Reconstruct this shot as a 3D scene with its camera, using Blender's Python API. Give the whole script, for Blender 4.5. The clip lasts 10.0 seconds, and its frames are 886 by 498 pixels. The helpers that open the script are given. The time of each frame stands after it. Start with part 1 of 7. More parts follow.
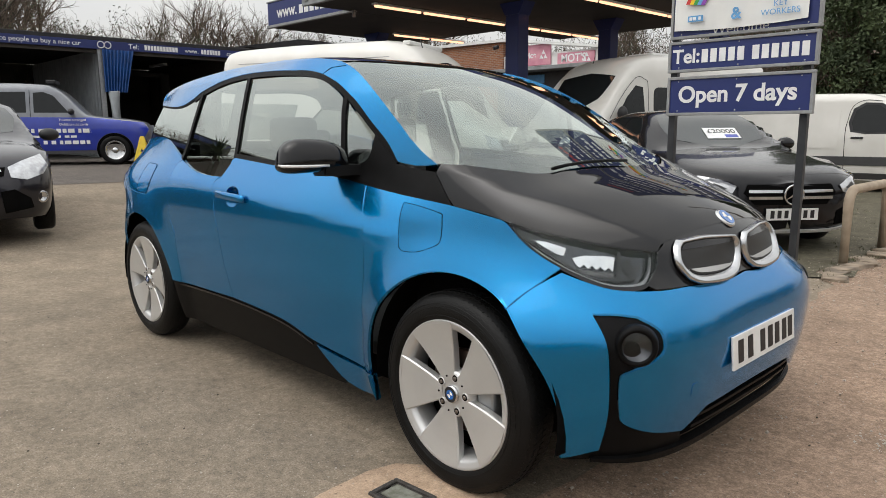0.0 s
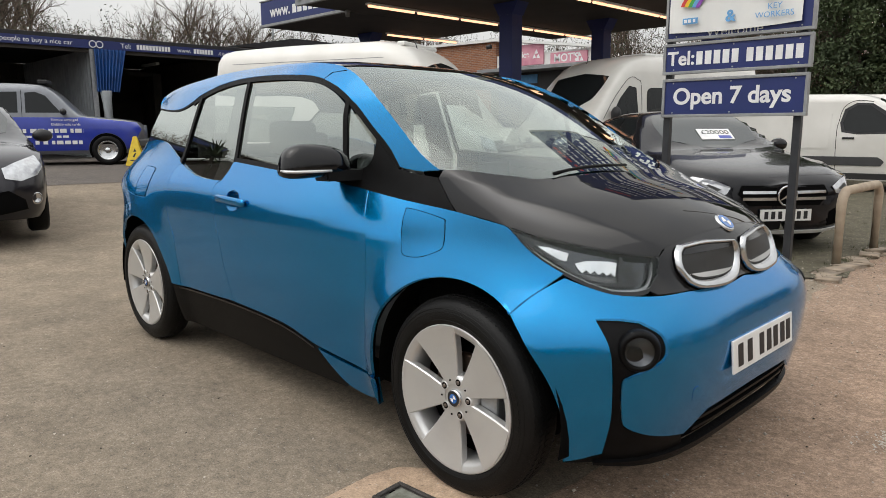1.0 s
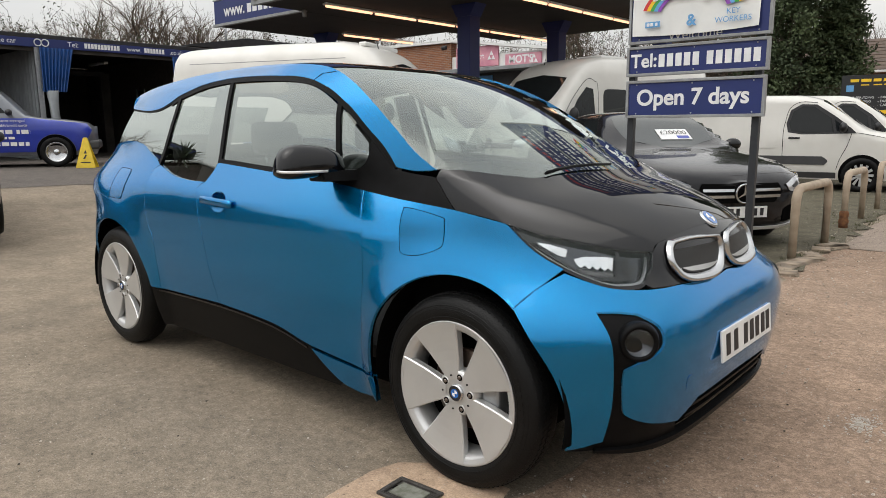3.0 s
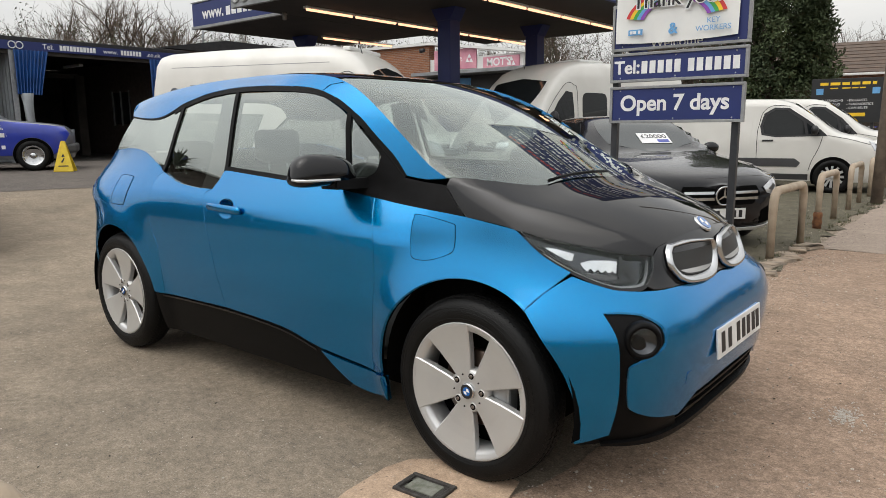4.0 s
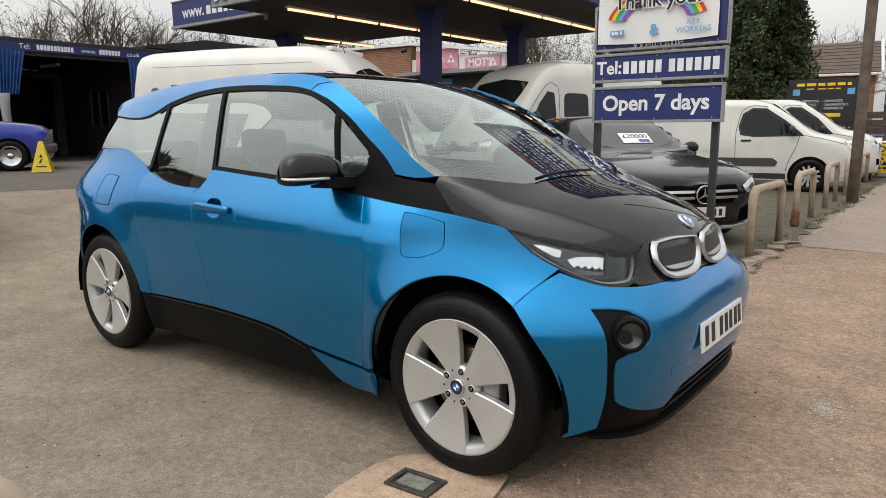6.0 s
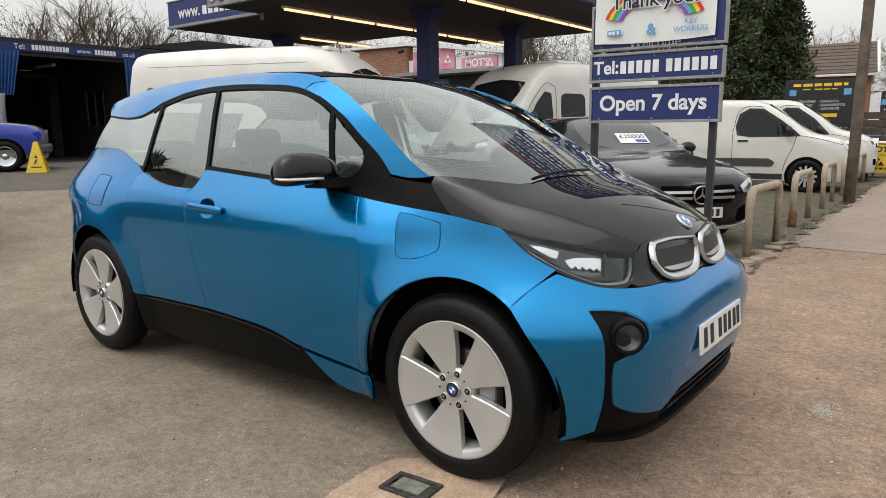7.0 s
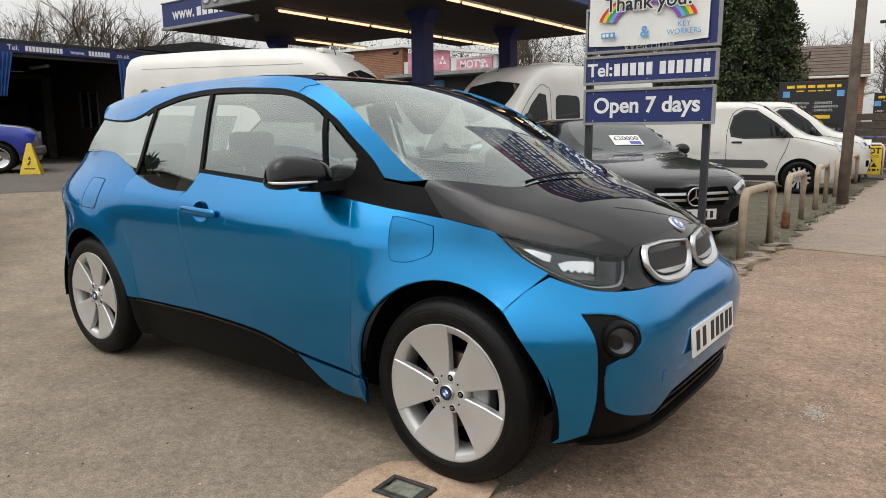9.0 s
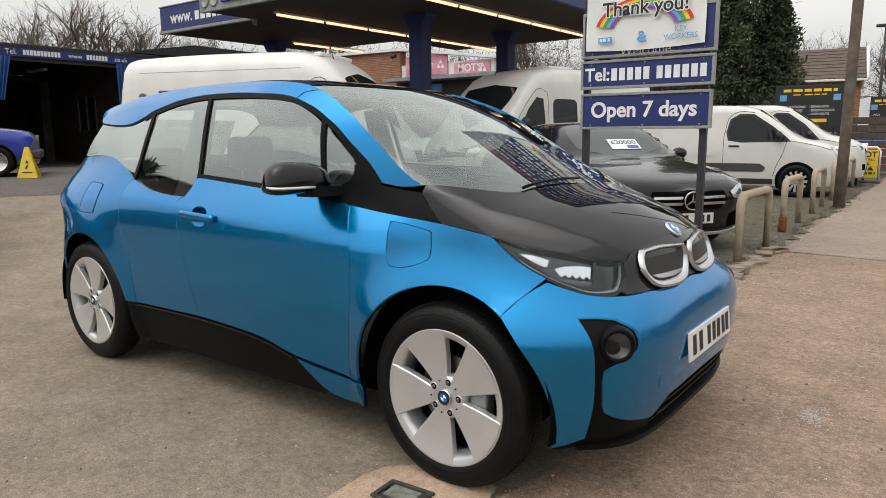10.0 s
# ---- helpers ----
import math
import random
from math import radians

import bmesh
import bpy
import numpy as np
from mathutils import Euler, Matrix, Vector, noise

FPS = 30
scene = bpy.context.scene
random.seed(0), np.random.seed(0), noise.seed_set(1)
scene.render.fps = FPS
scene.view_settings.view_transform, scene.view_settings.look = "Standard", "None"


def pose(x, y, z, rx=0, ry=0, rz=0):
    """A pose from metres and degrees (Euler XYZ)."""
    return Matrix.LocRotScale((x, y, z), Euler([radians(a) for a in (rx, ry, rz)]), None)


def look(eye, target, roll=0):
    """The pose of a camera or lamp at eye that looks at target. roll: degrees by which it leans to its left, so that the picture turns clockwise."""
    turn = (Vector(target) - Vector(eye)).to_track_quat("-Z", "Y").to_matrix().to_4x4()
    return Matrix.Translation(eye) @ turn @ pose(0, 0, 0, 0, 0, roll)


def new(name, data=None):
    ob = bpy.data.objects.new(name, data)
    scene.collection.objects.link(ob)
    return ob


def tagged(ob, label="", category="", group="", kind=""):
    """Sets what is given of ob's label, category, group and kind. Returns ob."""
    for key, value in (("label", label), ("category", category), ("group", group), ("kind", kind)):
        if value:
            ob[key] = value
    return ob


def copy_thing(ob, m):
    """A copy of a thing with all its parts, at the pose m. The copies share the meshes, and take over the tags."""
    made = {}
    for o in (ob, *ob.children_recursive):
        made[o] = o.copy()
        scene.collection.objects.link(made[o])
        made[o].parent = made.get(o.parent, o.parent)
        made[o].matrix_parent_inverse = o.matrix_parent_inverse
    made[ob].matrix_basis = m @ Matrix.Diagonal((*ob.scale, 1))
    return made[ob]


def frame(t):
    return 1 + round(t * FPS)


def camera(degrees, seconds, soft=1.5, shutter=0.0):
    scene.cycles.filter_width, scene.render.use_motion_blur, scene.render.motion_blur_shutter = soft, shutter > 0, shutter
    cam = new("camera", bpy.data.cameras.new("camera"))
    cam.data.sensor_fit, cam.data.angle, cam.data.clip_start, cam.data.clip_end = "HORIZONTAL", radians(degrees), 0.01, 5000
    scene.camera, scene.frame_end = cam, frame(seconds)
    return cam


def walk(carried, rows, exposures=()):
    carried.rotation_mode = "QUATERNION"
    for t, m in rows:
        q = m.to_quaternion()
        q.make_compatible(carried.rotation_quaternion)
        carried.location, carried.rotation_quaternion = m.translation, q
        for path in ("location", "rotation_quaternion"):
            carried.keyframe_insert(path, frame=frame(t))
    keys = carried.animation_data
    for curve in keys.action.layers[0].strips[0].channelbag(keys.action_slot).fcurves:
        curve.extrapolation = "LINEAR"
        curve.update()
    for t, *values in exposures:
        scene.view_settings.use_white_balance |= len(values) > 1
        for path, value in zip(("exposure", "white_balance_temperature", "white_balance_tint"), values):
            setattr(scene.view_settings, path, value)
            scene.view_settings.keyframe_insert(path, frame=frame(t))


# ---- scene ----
cam = camera(65.0, 10.0, 0.65)
PATH = [
    (0, (2.872, -2.408, 1.234), (1.455, -1.039, 0.889), -0.3),
    (0.5, (2.864, -2.43, 1.25), (1.453, -1.055, 0.903), -0.3),
    (1, (2.857, -2.442, 1.258), (1.455, -1.058, 0.91), -0.3),
    (1.5, (2.855, -2.457, 1.258), (1.467, -1.06, 0.91), -0.2),
    (2, (2.83, -2.473, 1.26), (1.462, -1.056, 0.915), -0.2),
    (3.5, (2.765, -2.672, 1.258), (1.489, -1.172, 0.912), -0.4),
    (4, (2.756, -2.752, 1.292), (1.501, -1.233, 0.949), -0.4),
    (4.5, (2.736, -2.784, 1.295), (1.498, -1.252, 0.95), -0.4),
    (5, (2.731, -2.79, 1.284), (1.503, -1.25, 0.941), -0.4),
    (5.5, (2.761, -2.798, 1.289), (1.541, -1.251, 0.946), -0.4),
    (7, (2.739, -2.766, 1.283), (1.531, -1.209, 0.942), -0.4),
    (7.5, (2.744, -2.741, 1.287), (1.54, -1.182, 0.945), -0.4),
    (8, (2.75, -2.729, 1.278), (1.548, -1.168, 0.936), -0.4),
    (8.5, (2.749, -2.749, 1.281), (1.548, -1.186, 0.941), -0.4),
    (9, (2.747, -2.764, 1.292), (1.549, -1.198, 0.954), -0.4),
    (9.5, (2.751, -2.775, 1.305), (1.554, -1.208, 0.97), -0.4),
    (10, (2.753, -2.771, 1.301), (1.559, -1.2, 0.972), -0.4),
]
walk(cam, [(t, look(eye, target, roll)) for t, eye, target, roll in PATH])

# ---- light ----
world = bpy.data.worlds.new("overcast_sky")
scene.world = world
world.use_nodes = True
wn, wl = world.node_tree.nodes, world.node_tree.links
wn.clear()
w_out, w_bg, w_sky, w_hsv, w_mul = (wn.new(k) for k in ("ShaderNodeOutputWorld", "ShaderNodeBackground", "ShaderNodeTexSky", "ShaderNodeHueSaturation", "ShaderNodeMix"))
w_co, w_map, w_noise, w_ramp = (wn.new(k) for k in ("ShaderNodeTexCoord", "ShaderNodeMapping", "ShaderNodeTexNoise", "ShaderNodeValToRGB"))
w_sky.sky_type, w_sky.sun_disc = "NISHITA", False
SUN_UP, SUN_ROUND = radians(60), radians(200)
w_sky.sun_elevation, w_sky.sun_rotation, w_sky.dust_density, w_sky.air_density = SUN_UP, SUN_ROUND, 3.0, 1.2
w_hsv.inputs["Saturation"].default_value = .12
w_map.inputs["Scale"].default_value = (1, 1, 3.2)
w_noise.inputs["Scale"].default_value, w_noise.inputs["Detail"].default_value, w_noise.inputs["Roughness"].default_value = 1.7, 7, .55
w_ramp.color_ramp.elements[0].position, w_ramp.color_ramp.elements[0].color = .33, (.80, .82, .85, 1)
w_ramp.color_ramp.elements[1].position, w_ramp.color_ramp.elements[1].color = .66, (1.04, 1.03, 1.01, 1)
w_mul.data_type, w_mul.blend_type = "RGBA", "MULTIPLY"
w_mul.inputs["Factor"].default_value = 1
wl.new(w_co.outputs["Generated"], w_map.inputs["Vector"])
wl.new(w_map.outputs["Vector"], w_noise.inputs["Vector"])
wl.new(w_noise.outputs["Fac"], w_ramp.inputs["Fac"])
wl.new(w_sky.outputs["Color"], w_hsv.inputs["Color"])
w_even = wn.new("ShaderNodeMix")
w_even.data_type = "RGBA"
w_even.inputs["Factor"].default_value, w_even.inputs["B"].default_value = .7, (3.64, 3.6, 3.5, 1)
wl.new(w_hsv.outputs["Color"], w_even.inputs["A"])
wl.new(w_even.outputs["Result"], w_mul.inputs["A"])
wl.new(w_ramp.outputs["Color"], w_mul.inputs["B"])
w_sep, w_max, w_grad, w_dome = (wn.new(k) for k in ("ShaderNodeSeparateXYZ", "ShaderNodeMath", "ShaderNodeMath", "ShaderNodeVectorMath"))
w_max.operation, w_max.inputs[1].default_value = "MAXIMUM", 0
w_grad.operation, w_grad.inputs[1].default_value, w_grad.inputs[2].default_value = "MULTIPLY_ADD", .95, .64
w_dome.operation = "MULTIPLY"
wl.new(w_co.outputs["Generated"], w_sep.inputs["Vector"])
wl.new(w_sep.outputs["Z"], w_max.inputs[0])
wl.new(w_max.outputs[0], w_grad.inputs[0])
wl.new(w_mul.outputs["Result"], w_dome.inputs[0])
wl.new(w_grad.outputs[0], w_dome.inputs[1])
wl.new(w_dome.outputs["Vector"], w_bg.inputs["Color"])
wl.new(w_bg.outputs["Background"], w_out.inputs["Surface"])
w_bg.inputs["Strength"].default_value = .292
sun = new("sun", bpy.data.lights.new("sun", "SUN"))
sun.data.energy, sun.data.angle, sun.data.color = .6, radians(60), (1, .95, .88)
sun.matrix_world = look((0, 0, 0), (-math.sin(SUN_ROUND) * math.cos(SUN_UP), -math.cos(SUN_ROUND) * math.cos(SUN_UP), -math.sin(SUN_UP)))
scene.view_settings.exposure = 0.0


# ---- materials ----
def mat(name, col, rough=.5, metal=0.0, coat=0.0, col2=None, scale=8.0, bump=0.0, bscale=None, detail=6, spread=(.35, .65), coords="Object", fine=0.0):
    """A principled material: two colours mixed by noise, and fine relief."""
    m = bpy.data.materials.new(name)
    m.use_nodes = True
    n, l = m.node_tree.nodes, m.node_tree.links
    b = n["Principled BSDF"]
    b.inputs["Base Color"].default_value = (*col, 1)
    b.inputs["Roughness"].default_value, b.inputs["Metallic"].default_value = rough, metal
    b.inputs["Coat Weight"].default_value, b.inputs["Coat Roughness"].default_value = coat, .03
    co = n.new("ShaderNodeTexCoord")
    if col2 is None:
        col2 = tuple(c * .86 for c in col)
    t = n.new("ShaderNodeTexNoise")
    t.inputs["Scale"].default_value, t.inputs["Detail"].default_value = scale, detail
    r = n.new("ShaderNodeValToRGB")
    r.color_ramp.elements[0].position, r.color_ramp.elements[0].color = spread[0], (*col2, 1)
    r.color_ramp.elements[1].position, r.color_ramp.elements[1].color = spread[1], (*col, 1)
    l.new(co.outputs[coords], t.inputs["Vector"])
    l.new(t.outputs["Fac"], r.inputs["Fac"])
    last = r.outputs["Color"]
    if fine:
        g = n.new("ShaderNodeTexNoise")
        g.inputs["Scale"].default_value, g.inputs["Detail"].default_value = (bscale or scale * 12), 3
        mx = n.new("ShaderNodeMix")
        mx.data_type, mx.blend_type = "RGBA", "OVERLAY"
        mx.inputs["Factor"].default_value = fine
        l.new(co.outputs[coords], g.inputs["Vector"])
        l.new(last, mx.inputs["A"])
        l.new(g.outputs["Color"], mx.inputs["B"])
        hs = n.new("ShaderNodeHueSaturation")
        hs.inputs["Saturation"].default_value = .9
        l.new(mx.outputs["Result"], hs.inputs["Color"])
        last = hs.outputs["Color"]
    l.new(last, b.inputs["Base Color"])
    if bump:
        g2 = n.new("ShaderNodeTexNoise")
        g2.inputs["Scale"].default_value, g2.inputs["Detail"].default_value = bscale or scale * 10, 4
        bp = n.new("ShaderNodeBump")
        bp.inputs["Strength"].default_value, bp.inputs["Distance"].default_value = bump, .01
        l.new(co.outputs[coords], g2.inputs["Vector"])
        l.new(g2.outputs["Fac"], bp.inputs["Height"])
        l.new(bp.outputs["Normal"], b.inputs["Normal"])
    return m


def glass_mat(name, tint, head_on=.09, haze=0.0, rise=3):
    """A thin pane: tinted see-through, with the mirror gloss of its two faces, which grows towards grazing angles."""
    m = bpy.data.materials.new(name)
    m.use_nodes = True
    n, l = m.node_tree.nodes, m.node_tree.links
    n.clear()
    out, tr, gl, mix, lw, pw, ad = (n.new(k) for k in ("ShaderNodeOutputMaterial", "ShaderNodeBsdfTransparent", "ShaderNodeBsdfGlossy", "ShaderNodeMixShader", "ShaderNodeLayerWeight", "ShaderNodeMath", "ShaderNodeMath"))
    tr.inputs["Color"].default_value = (*tint, 1)
    gl.inputs["Roughness"].default_value, gl.inputs["Color"].default_value = haze, (.93, 1, .97, 1)
    lw.inputs["Blend"].default_value = .5
    pw.operation, pw.inputs[1].default_value = "POWER", rise
    ad.operation, ad.inputs[1].default_value, ad.inputs[2].default_value = "MULTIPLY_ADD", 1 - head_on, head_on
    l.new(lw.outputs["Facing"], pw.inputs[0])
    l.new(pw.outputs[0], ad.inputs[0])
    l.new(ad.outputs[0], mix.inputs["Fac"])
    l.new(tr.outputs["BSDF"], mix.inputs[1])
    l.new(gl.outputs["BSDF"], mix.inputs[2])
    l.new(mix.outputs["Shader"], out.inputs["Surface"])
    return m


def glow_mat(name, col, power):
    m = bpy.data.materials.new(name)
    m.use_nodes = True
    b = m.node_tree.nodes["Principled BSDF"]
    b.inputs["Base Color"].default_value = (*col, 1)
    b.inputs["Emission Color"].default_value, b.inputs["Emission Strength"].default_value = (*col, 1), power
    return m


def paint_mat(name, col, flake=.04):
    """Metallic car paint under clear lacquer."""
    m = mat(name, col, .24, .86, 1.0, tuple(c * .97 for c in col), 3)
    n, l = m.node_tree.nodes, m.node_tree.links
    b = n["Principled BSDF"]
    b.inputs["Coat IOR"].default_value, b.inputs["Coat Roughness"].default_value = 1.42, .008
    b.inputs["Specular IOR Level"].default_value, b.inputs["Specular Tint"].default_value = .1, (.25, .62, 1, 1)
    co, v, bp = n.new("ShaderNodeTexCoord"), n.new("ShaderNodeTexVoronoi"), n.new("ShaderNodeBump")
    v.inputs["Scale"].default_value = 900
    bp.inputs["Strength"].default_value, bp.inputs["Distance"].default_value = flake, .001
    l.new(co.outputs["Object"], v.inputs["Vector"])
    l.new(v.outputs["Distance"], bp.inputs["Height"])
    l.new(bp.outputs["Normal"], b.inputs["Normal"])
    return m


M = dict(
    blue=paint_mat("metallic_blue_paint", (.0, .205, .48)),
    gloss_black=mat("gloss_black_paint", (.004, .004, .005), .18, 0, 1.0),
    satin_black=mat("satin_black_plastic", (.005, .005, .0055), .40, 0, 0, (.0035, .0035, .0035), 30, .15, 400),
    rubber=mat("tyre_rubber", (.005, .005, .005), .5, 0, 0, (.003, .003, .003), 14, .2, 160),
    silver=mat("silver_rim_paint", (.56, .56, .55), .38, .55, .5, (.5, .5, .5), 6),
    chrome=mat("satin_chrome", (.60, .61, .62), .18, 1.0),
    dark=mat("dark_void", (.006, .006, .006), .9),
    disc=mat("brake_disc_steel", (.22, .2, .18), .4, .9, 0, (.16, .09, .06), 9),
    glass=glass_mat("clear_car_glass", (.62, .68, .65), .24),
    screen_glass=glass_mat("pale_windscreen_glass", (.78, .85, .82), .12),
    glass_dark=glass_mat("smoked_car_glass", (.5, .54, .52), .3),
    lens=glass_mat("clear_lamp_lens", (.93, .95, .96), .03, 0, 5),
    seat=mat("dark_grey_seat_cloth", (.10, .097, .092), .85, 0, 0, (.08, .077, .074), 20),
    trim=mat("dark_grey_interior_plastic", (.06, .06, .062), .6, 0, 0, (.045, .045, .046), 20),
    plate=mat("white_plate_plastic", (.82, .82, .8), .35),
    ink=mat("black_print", (.01, .01, .012), .5),
    white=mat("white_vehicle_paint", (.66, .645, .605), .35, 0, .6, (.59, .575, .535), 1.6),
    black_car=mat("black_car_paint", (.01, .01, .012), .22, .2, 1.0),
    grey_car=mat("dark_grey_car_paint", (.02, .019, .024), .3, .5, 1.0),
    navy=mat("navy_sign_panel", (.011, .022, .125), .5, 0, .03, (.011, .022, .115), 5),
    steel=mat("galvanised_steel", (.36, .37, .38), .45, .7, 0, (.28, .29, .3), 12, .1, 90),
)

for key, level in (("gloss_black", .0), ("satin_black", .08), ("rubber", .2), ("black_car", .1), ("dark", .0), ("grey_car", .2)):
    M[key].node_tree.nodes["Principled BSDF"].inputs["Specular IOR Level"].default_value = level

for key, ior in (("gloss_black", 1.45), ("black_car", 1.28), ("grey_car", 1.4)):
    M[key].node_tree.nodes["Principled BSDF"].inputs["Coat IOR"].default_value = ior

CLEAR = ("clear_car_glass", "pale_windscreen_glass", "smoked_car_glass", "clear_lamp_lens")


# ---- mesh helpers ----
def finish(name, bm, material, parent=None, label="", smooth=True, kind="", m=None):
    me = bpy.data.meshes.new(name)
    bm.to_mesh(me)
    bm.free()
    if smooth:
        me.shade_smooth()
    for one in material if isinstance(material, (list, tuple)) else [material]:
        me.materials.append(one)
    ob = new(name, me)
    if parent is not None:
        ob.parent = parent
    if m is not None:
        ob.matrix_local = m
    if label or kind:
        tagged(ob, label, kind=kind)
    return ob


part = finish


def thing(name, label, category, m=None, group=""):
    ob = new(name)
    ob.empty_display_size = .1
    tagged(ob, label, category, group)
    if m is not None:
        ob.matrix_world = m
    return ob


def add_box(bm, x0, x1, y0, y1, z0, z1, bevel=0.0, m=None):
    g = bmesh.ops.create_cube(bm, size=1, matrix=Matrix.LocRotScale(((x0 + x1) / 2, (y0 + y1) / 2, (z0 + z1) / 2), None, (abs(x1 - x0), abs(y1 - y0), abs(z1 - z0))))["verts"]
    if bevel:
        es = {e for v in g for e in v.link_edges}
        r = bmesh.ops.bevel(bm, geom=list(es), offset=bevel, segments=2, affect="EDGES", profile=.5)
        g = list({v for f in r["faces"] for v in f.verts} | {v for v in g if v.is_valid})
    if m is not None:
        bmesh.ops.transform(bm, matrix=m, verts=[v for v in g if v.is_valid])
    return g


def box(name, x0, x1, y0, y1, z0, z1, material, parent=None, bevel=.004, label="", kind="", m=None):
    bm = bmesh.new()
    add_box(bm, x0, x1, y0, y1, z0, z1, bevel)
    return finish(name, bm, material, parent, label, False, kind, m)


def add_tube(bm, pts, r, seg=10, r1=None, caps=True):
    """A round bar along points, its radius going from r to r1."""
    pts = [Vector(p) for p in pts]
    rings = []
    up = Vector((0, 0, 1))
    for i, p in enumerate(pts):
        d = (pts[min(i + 1, len(pts) - 1)] - pts[max(i - 1, 0)]).normalized()
        a = d.cross(up)
        a = a.normalized() if a.length > 1e-3 else Vector((1, 0, 0))
        b = a.cross(d).normalized()
        rr = r if r1 is None else r + (r1 - r) * i / (len(pts) - 1)
        rings.append([bm.verts.new(p + rr * (math.cos(2 * math.pi * k / seg) * a + math.sin(2 * math.pi * k / seg) * b)) for k in range(seg)])
    for r0, r2 in zip(rings, rings[1:]):
        for k in range(seg):
            bm.faces.new((r0[k], r0[(k + 1) % seg], r2[(k + 1) % seg], r2[k]))
    if caps:
        bm.faces.new(rings[0][::-1])
        bm.faces.new(rings[-1])


def tube(name, pts, r, material, parent=None, seg=10, r1=None, label="", kind="", m=None):
    bm = bmesh.new()
    add_tube(bm, pts, r, seg, r1)
    bmesh.ops.recalc_face_normals(bm, faces=bm.faces[:])
    return finish(name, bm, material, parent, label, True, kind, m)


def add_lathe(bm, prof, seg=48, axis="Y"):
    """Turns a profile of (radius, place along the axis) round."""
    rings = []
    for r, h in prof:
        ring = []
        for k in range(seg):
            a = 2 * math.pi * k / seg
            ring.append(bm.verts.new((r * math.cos(a), h, r * math.sin(a)) if axis == "Y" else (r * math.cos(a), r * math.sin(a), h)))
        rings.append(ring)
    for r0, r1 in zip(rings, rings[1:]):
        for k in range(seg):
            bm.faces.new((r0[k], r0[(k + 1) % seg], r1[(k + 1) % seg], r1[k]))
    return rings


def lathe(name, prof, material, parent=None, seg=48, axis="Y", label="", m=None, cap=False):
    bm = bmesh.new()
    rings = add_lathe(bm, prof, seg, axis)
    if cap:
        bm.faces.new(rings[0])
        bm.faces.new(rings[-1])
    bmesh.ops.recalc_face_normals(bm, faces=bm.faces[:])
    return finish(name, bm, material, parent, label, True, m=m)


def prism(name, pts, h0, h1, material, parent=None, plane="XZ", bevel=0.0, label="", kind="", m=None):
    """A flat outline with thickness; plane XZ: from y=h0 to h1; XY: from z=h0; YZ: from x=h0."""
    bm = bmesh.new()
    put = {"XZ": lambda p, h: (p[0], h, p[1]), "XY": lambda p, h: (p[0], p[1], h), "YZ": lambda p, h: (h, p[0], p[1])}[plane]
    a, b = [bm.verts.new(put(p, h0)) for p in pts], [bm.verts.new(put(p, h1)) for p in pts]
    fa, fb = bm.faces.new(a), bm.faces.new(b[::-1])
    for i in range(len(pts)):
        j = (i + 1) % len(pts)
        bm.faces.new((a[i], b[i], b[j], a[j]))
    bmesh.ops.recalc_face_normals(bm, faces=bm.faces[:])
    if bevel:
        bmesh.ops.bevel(bm, geom=list(set(fa.edges) | set(fb.edges)), offset=bevel, segments=2, affect="EDGES")
    bmesh.ops.triangulate(bm, faces=[f for f in bm.faces if len(f.verts) > 4])
    return finish(name, bm, material, parent, label, False, kind, m)


def words(text, size, material, parent, m, label="", depth=.001, align="CENTER", bold=0.0):
    """Lettering as a thin mesh; it lies in its own xy plane."""
    c = bpy.data.curves.new("lettering", "FONT")
    c.body, c.size, c.extrude, c.align_x, c.align_y, c.offset = text, size, depth, align, "CENTER", bold
    ob = bpy.data.objects.new("lettering", c)
    scene.collection.objects.link(ob)
    bpy.context.view_layer.update()
    me = bpy.data.meshes.new_from_object(ob.evaluated_get(bpy.context.evaluated_depsgraph_get()))
    bpy.data.objects.remove(ob)
    me.materials.clear()
    me.materials.append(material)
    o = new("lettering", me)
    o.parent = parent
    o.matrix_local = m
    if label:
        tagged(o, label)
    return o


def run(*segs, n=5):
    """A closed outline from smooth runs of points that meet at corners."""
    out = []
    for s in segs:
        s = [np.array(p, float) for p in s]
        if len(s) == 2:
            out += [s[0] + (s[1] - s[0]) * k / n for k in range(n)]
            continue
        for i in range(len(s) - 1):
            p0, p1, p2, p3 = s[max(i - 1, 0)], s[i], s[i + 1], s[min(i + 2, len(s) - 1)]
            for k in range(n):
                t = k / n
                out.append(.5 * (2 * p1 + (p2 - p0) * t + (2 * p0 - 5 * p1 + 4 * p2 - p3) * t * t + (3 * p1 - p0 - 3 * p2 + p3) * t ** 3))
    return out


def ring_points(cx, cz, rx, rz, n=32, power=2.0, turn=0.0):
    """A round or squarish closed outline."""
    out = []
    for k in range(n):
        a = 2 * math.pi * k / n
        c, s = math.cos(a), math.sin(a)
        u, v = rx * math.copysign(abs(c) ** (2 / power), c), rz * math.copysign(abs(s) ** (2 / power), s)
        out.append((cx + u * math.cos(turn) - v * math.sin(turn), cz + u * math.sin(turn) + v * math.cos(turn)))
    return out


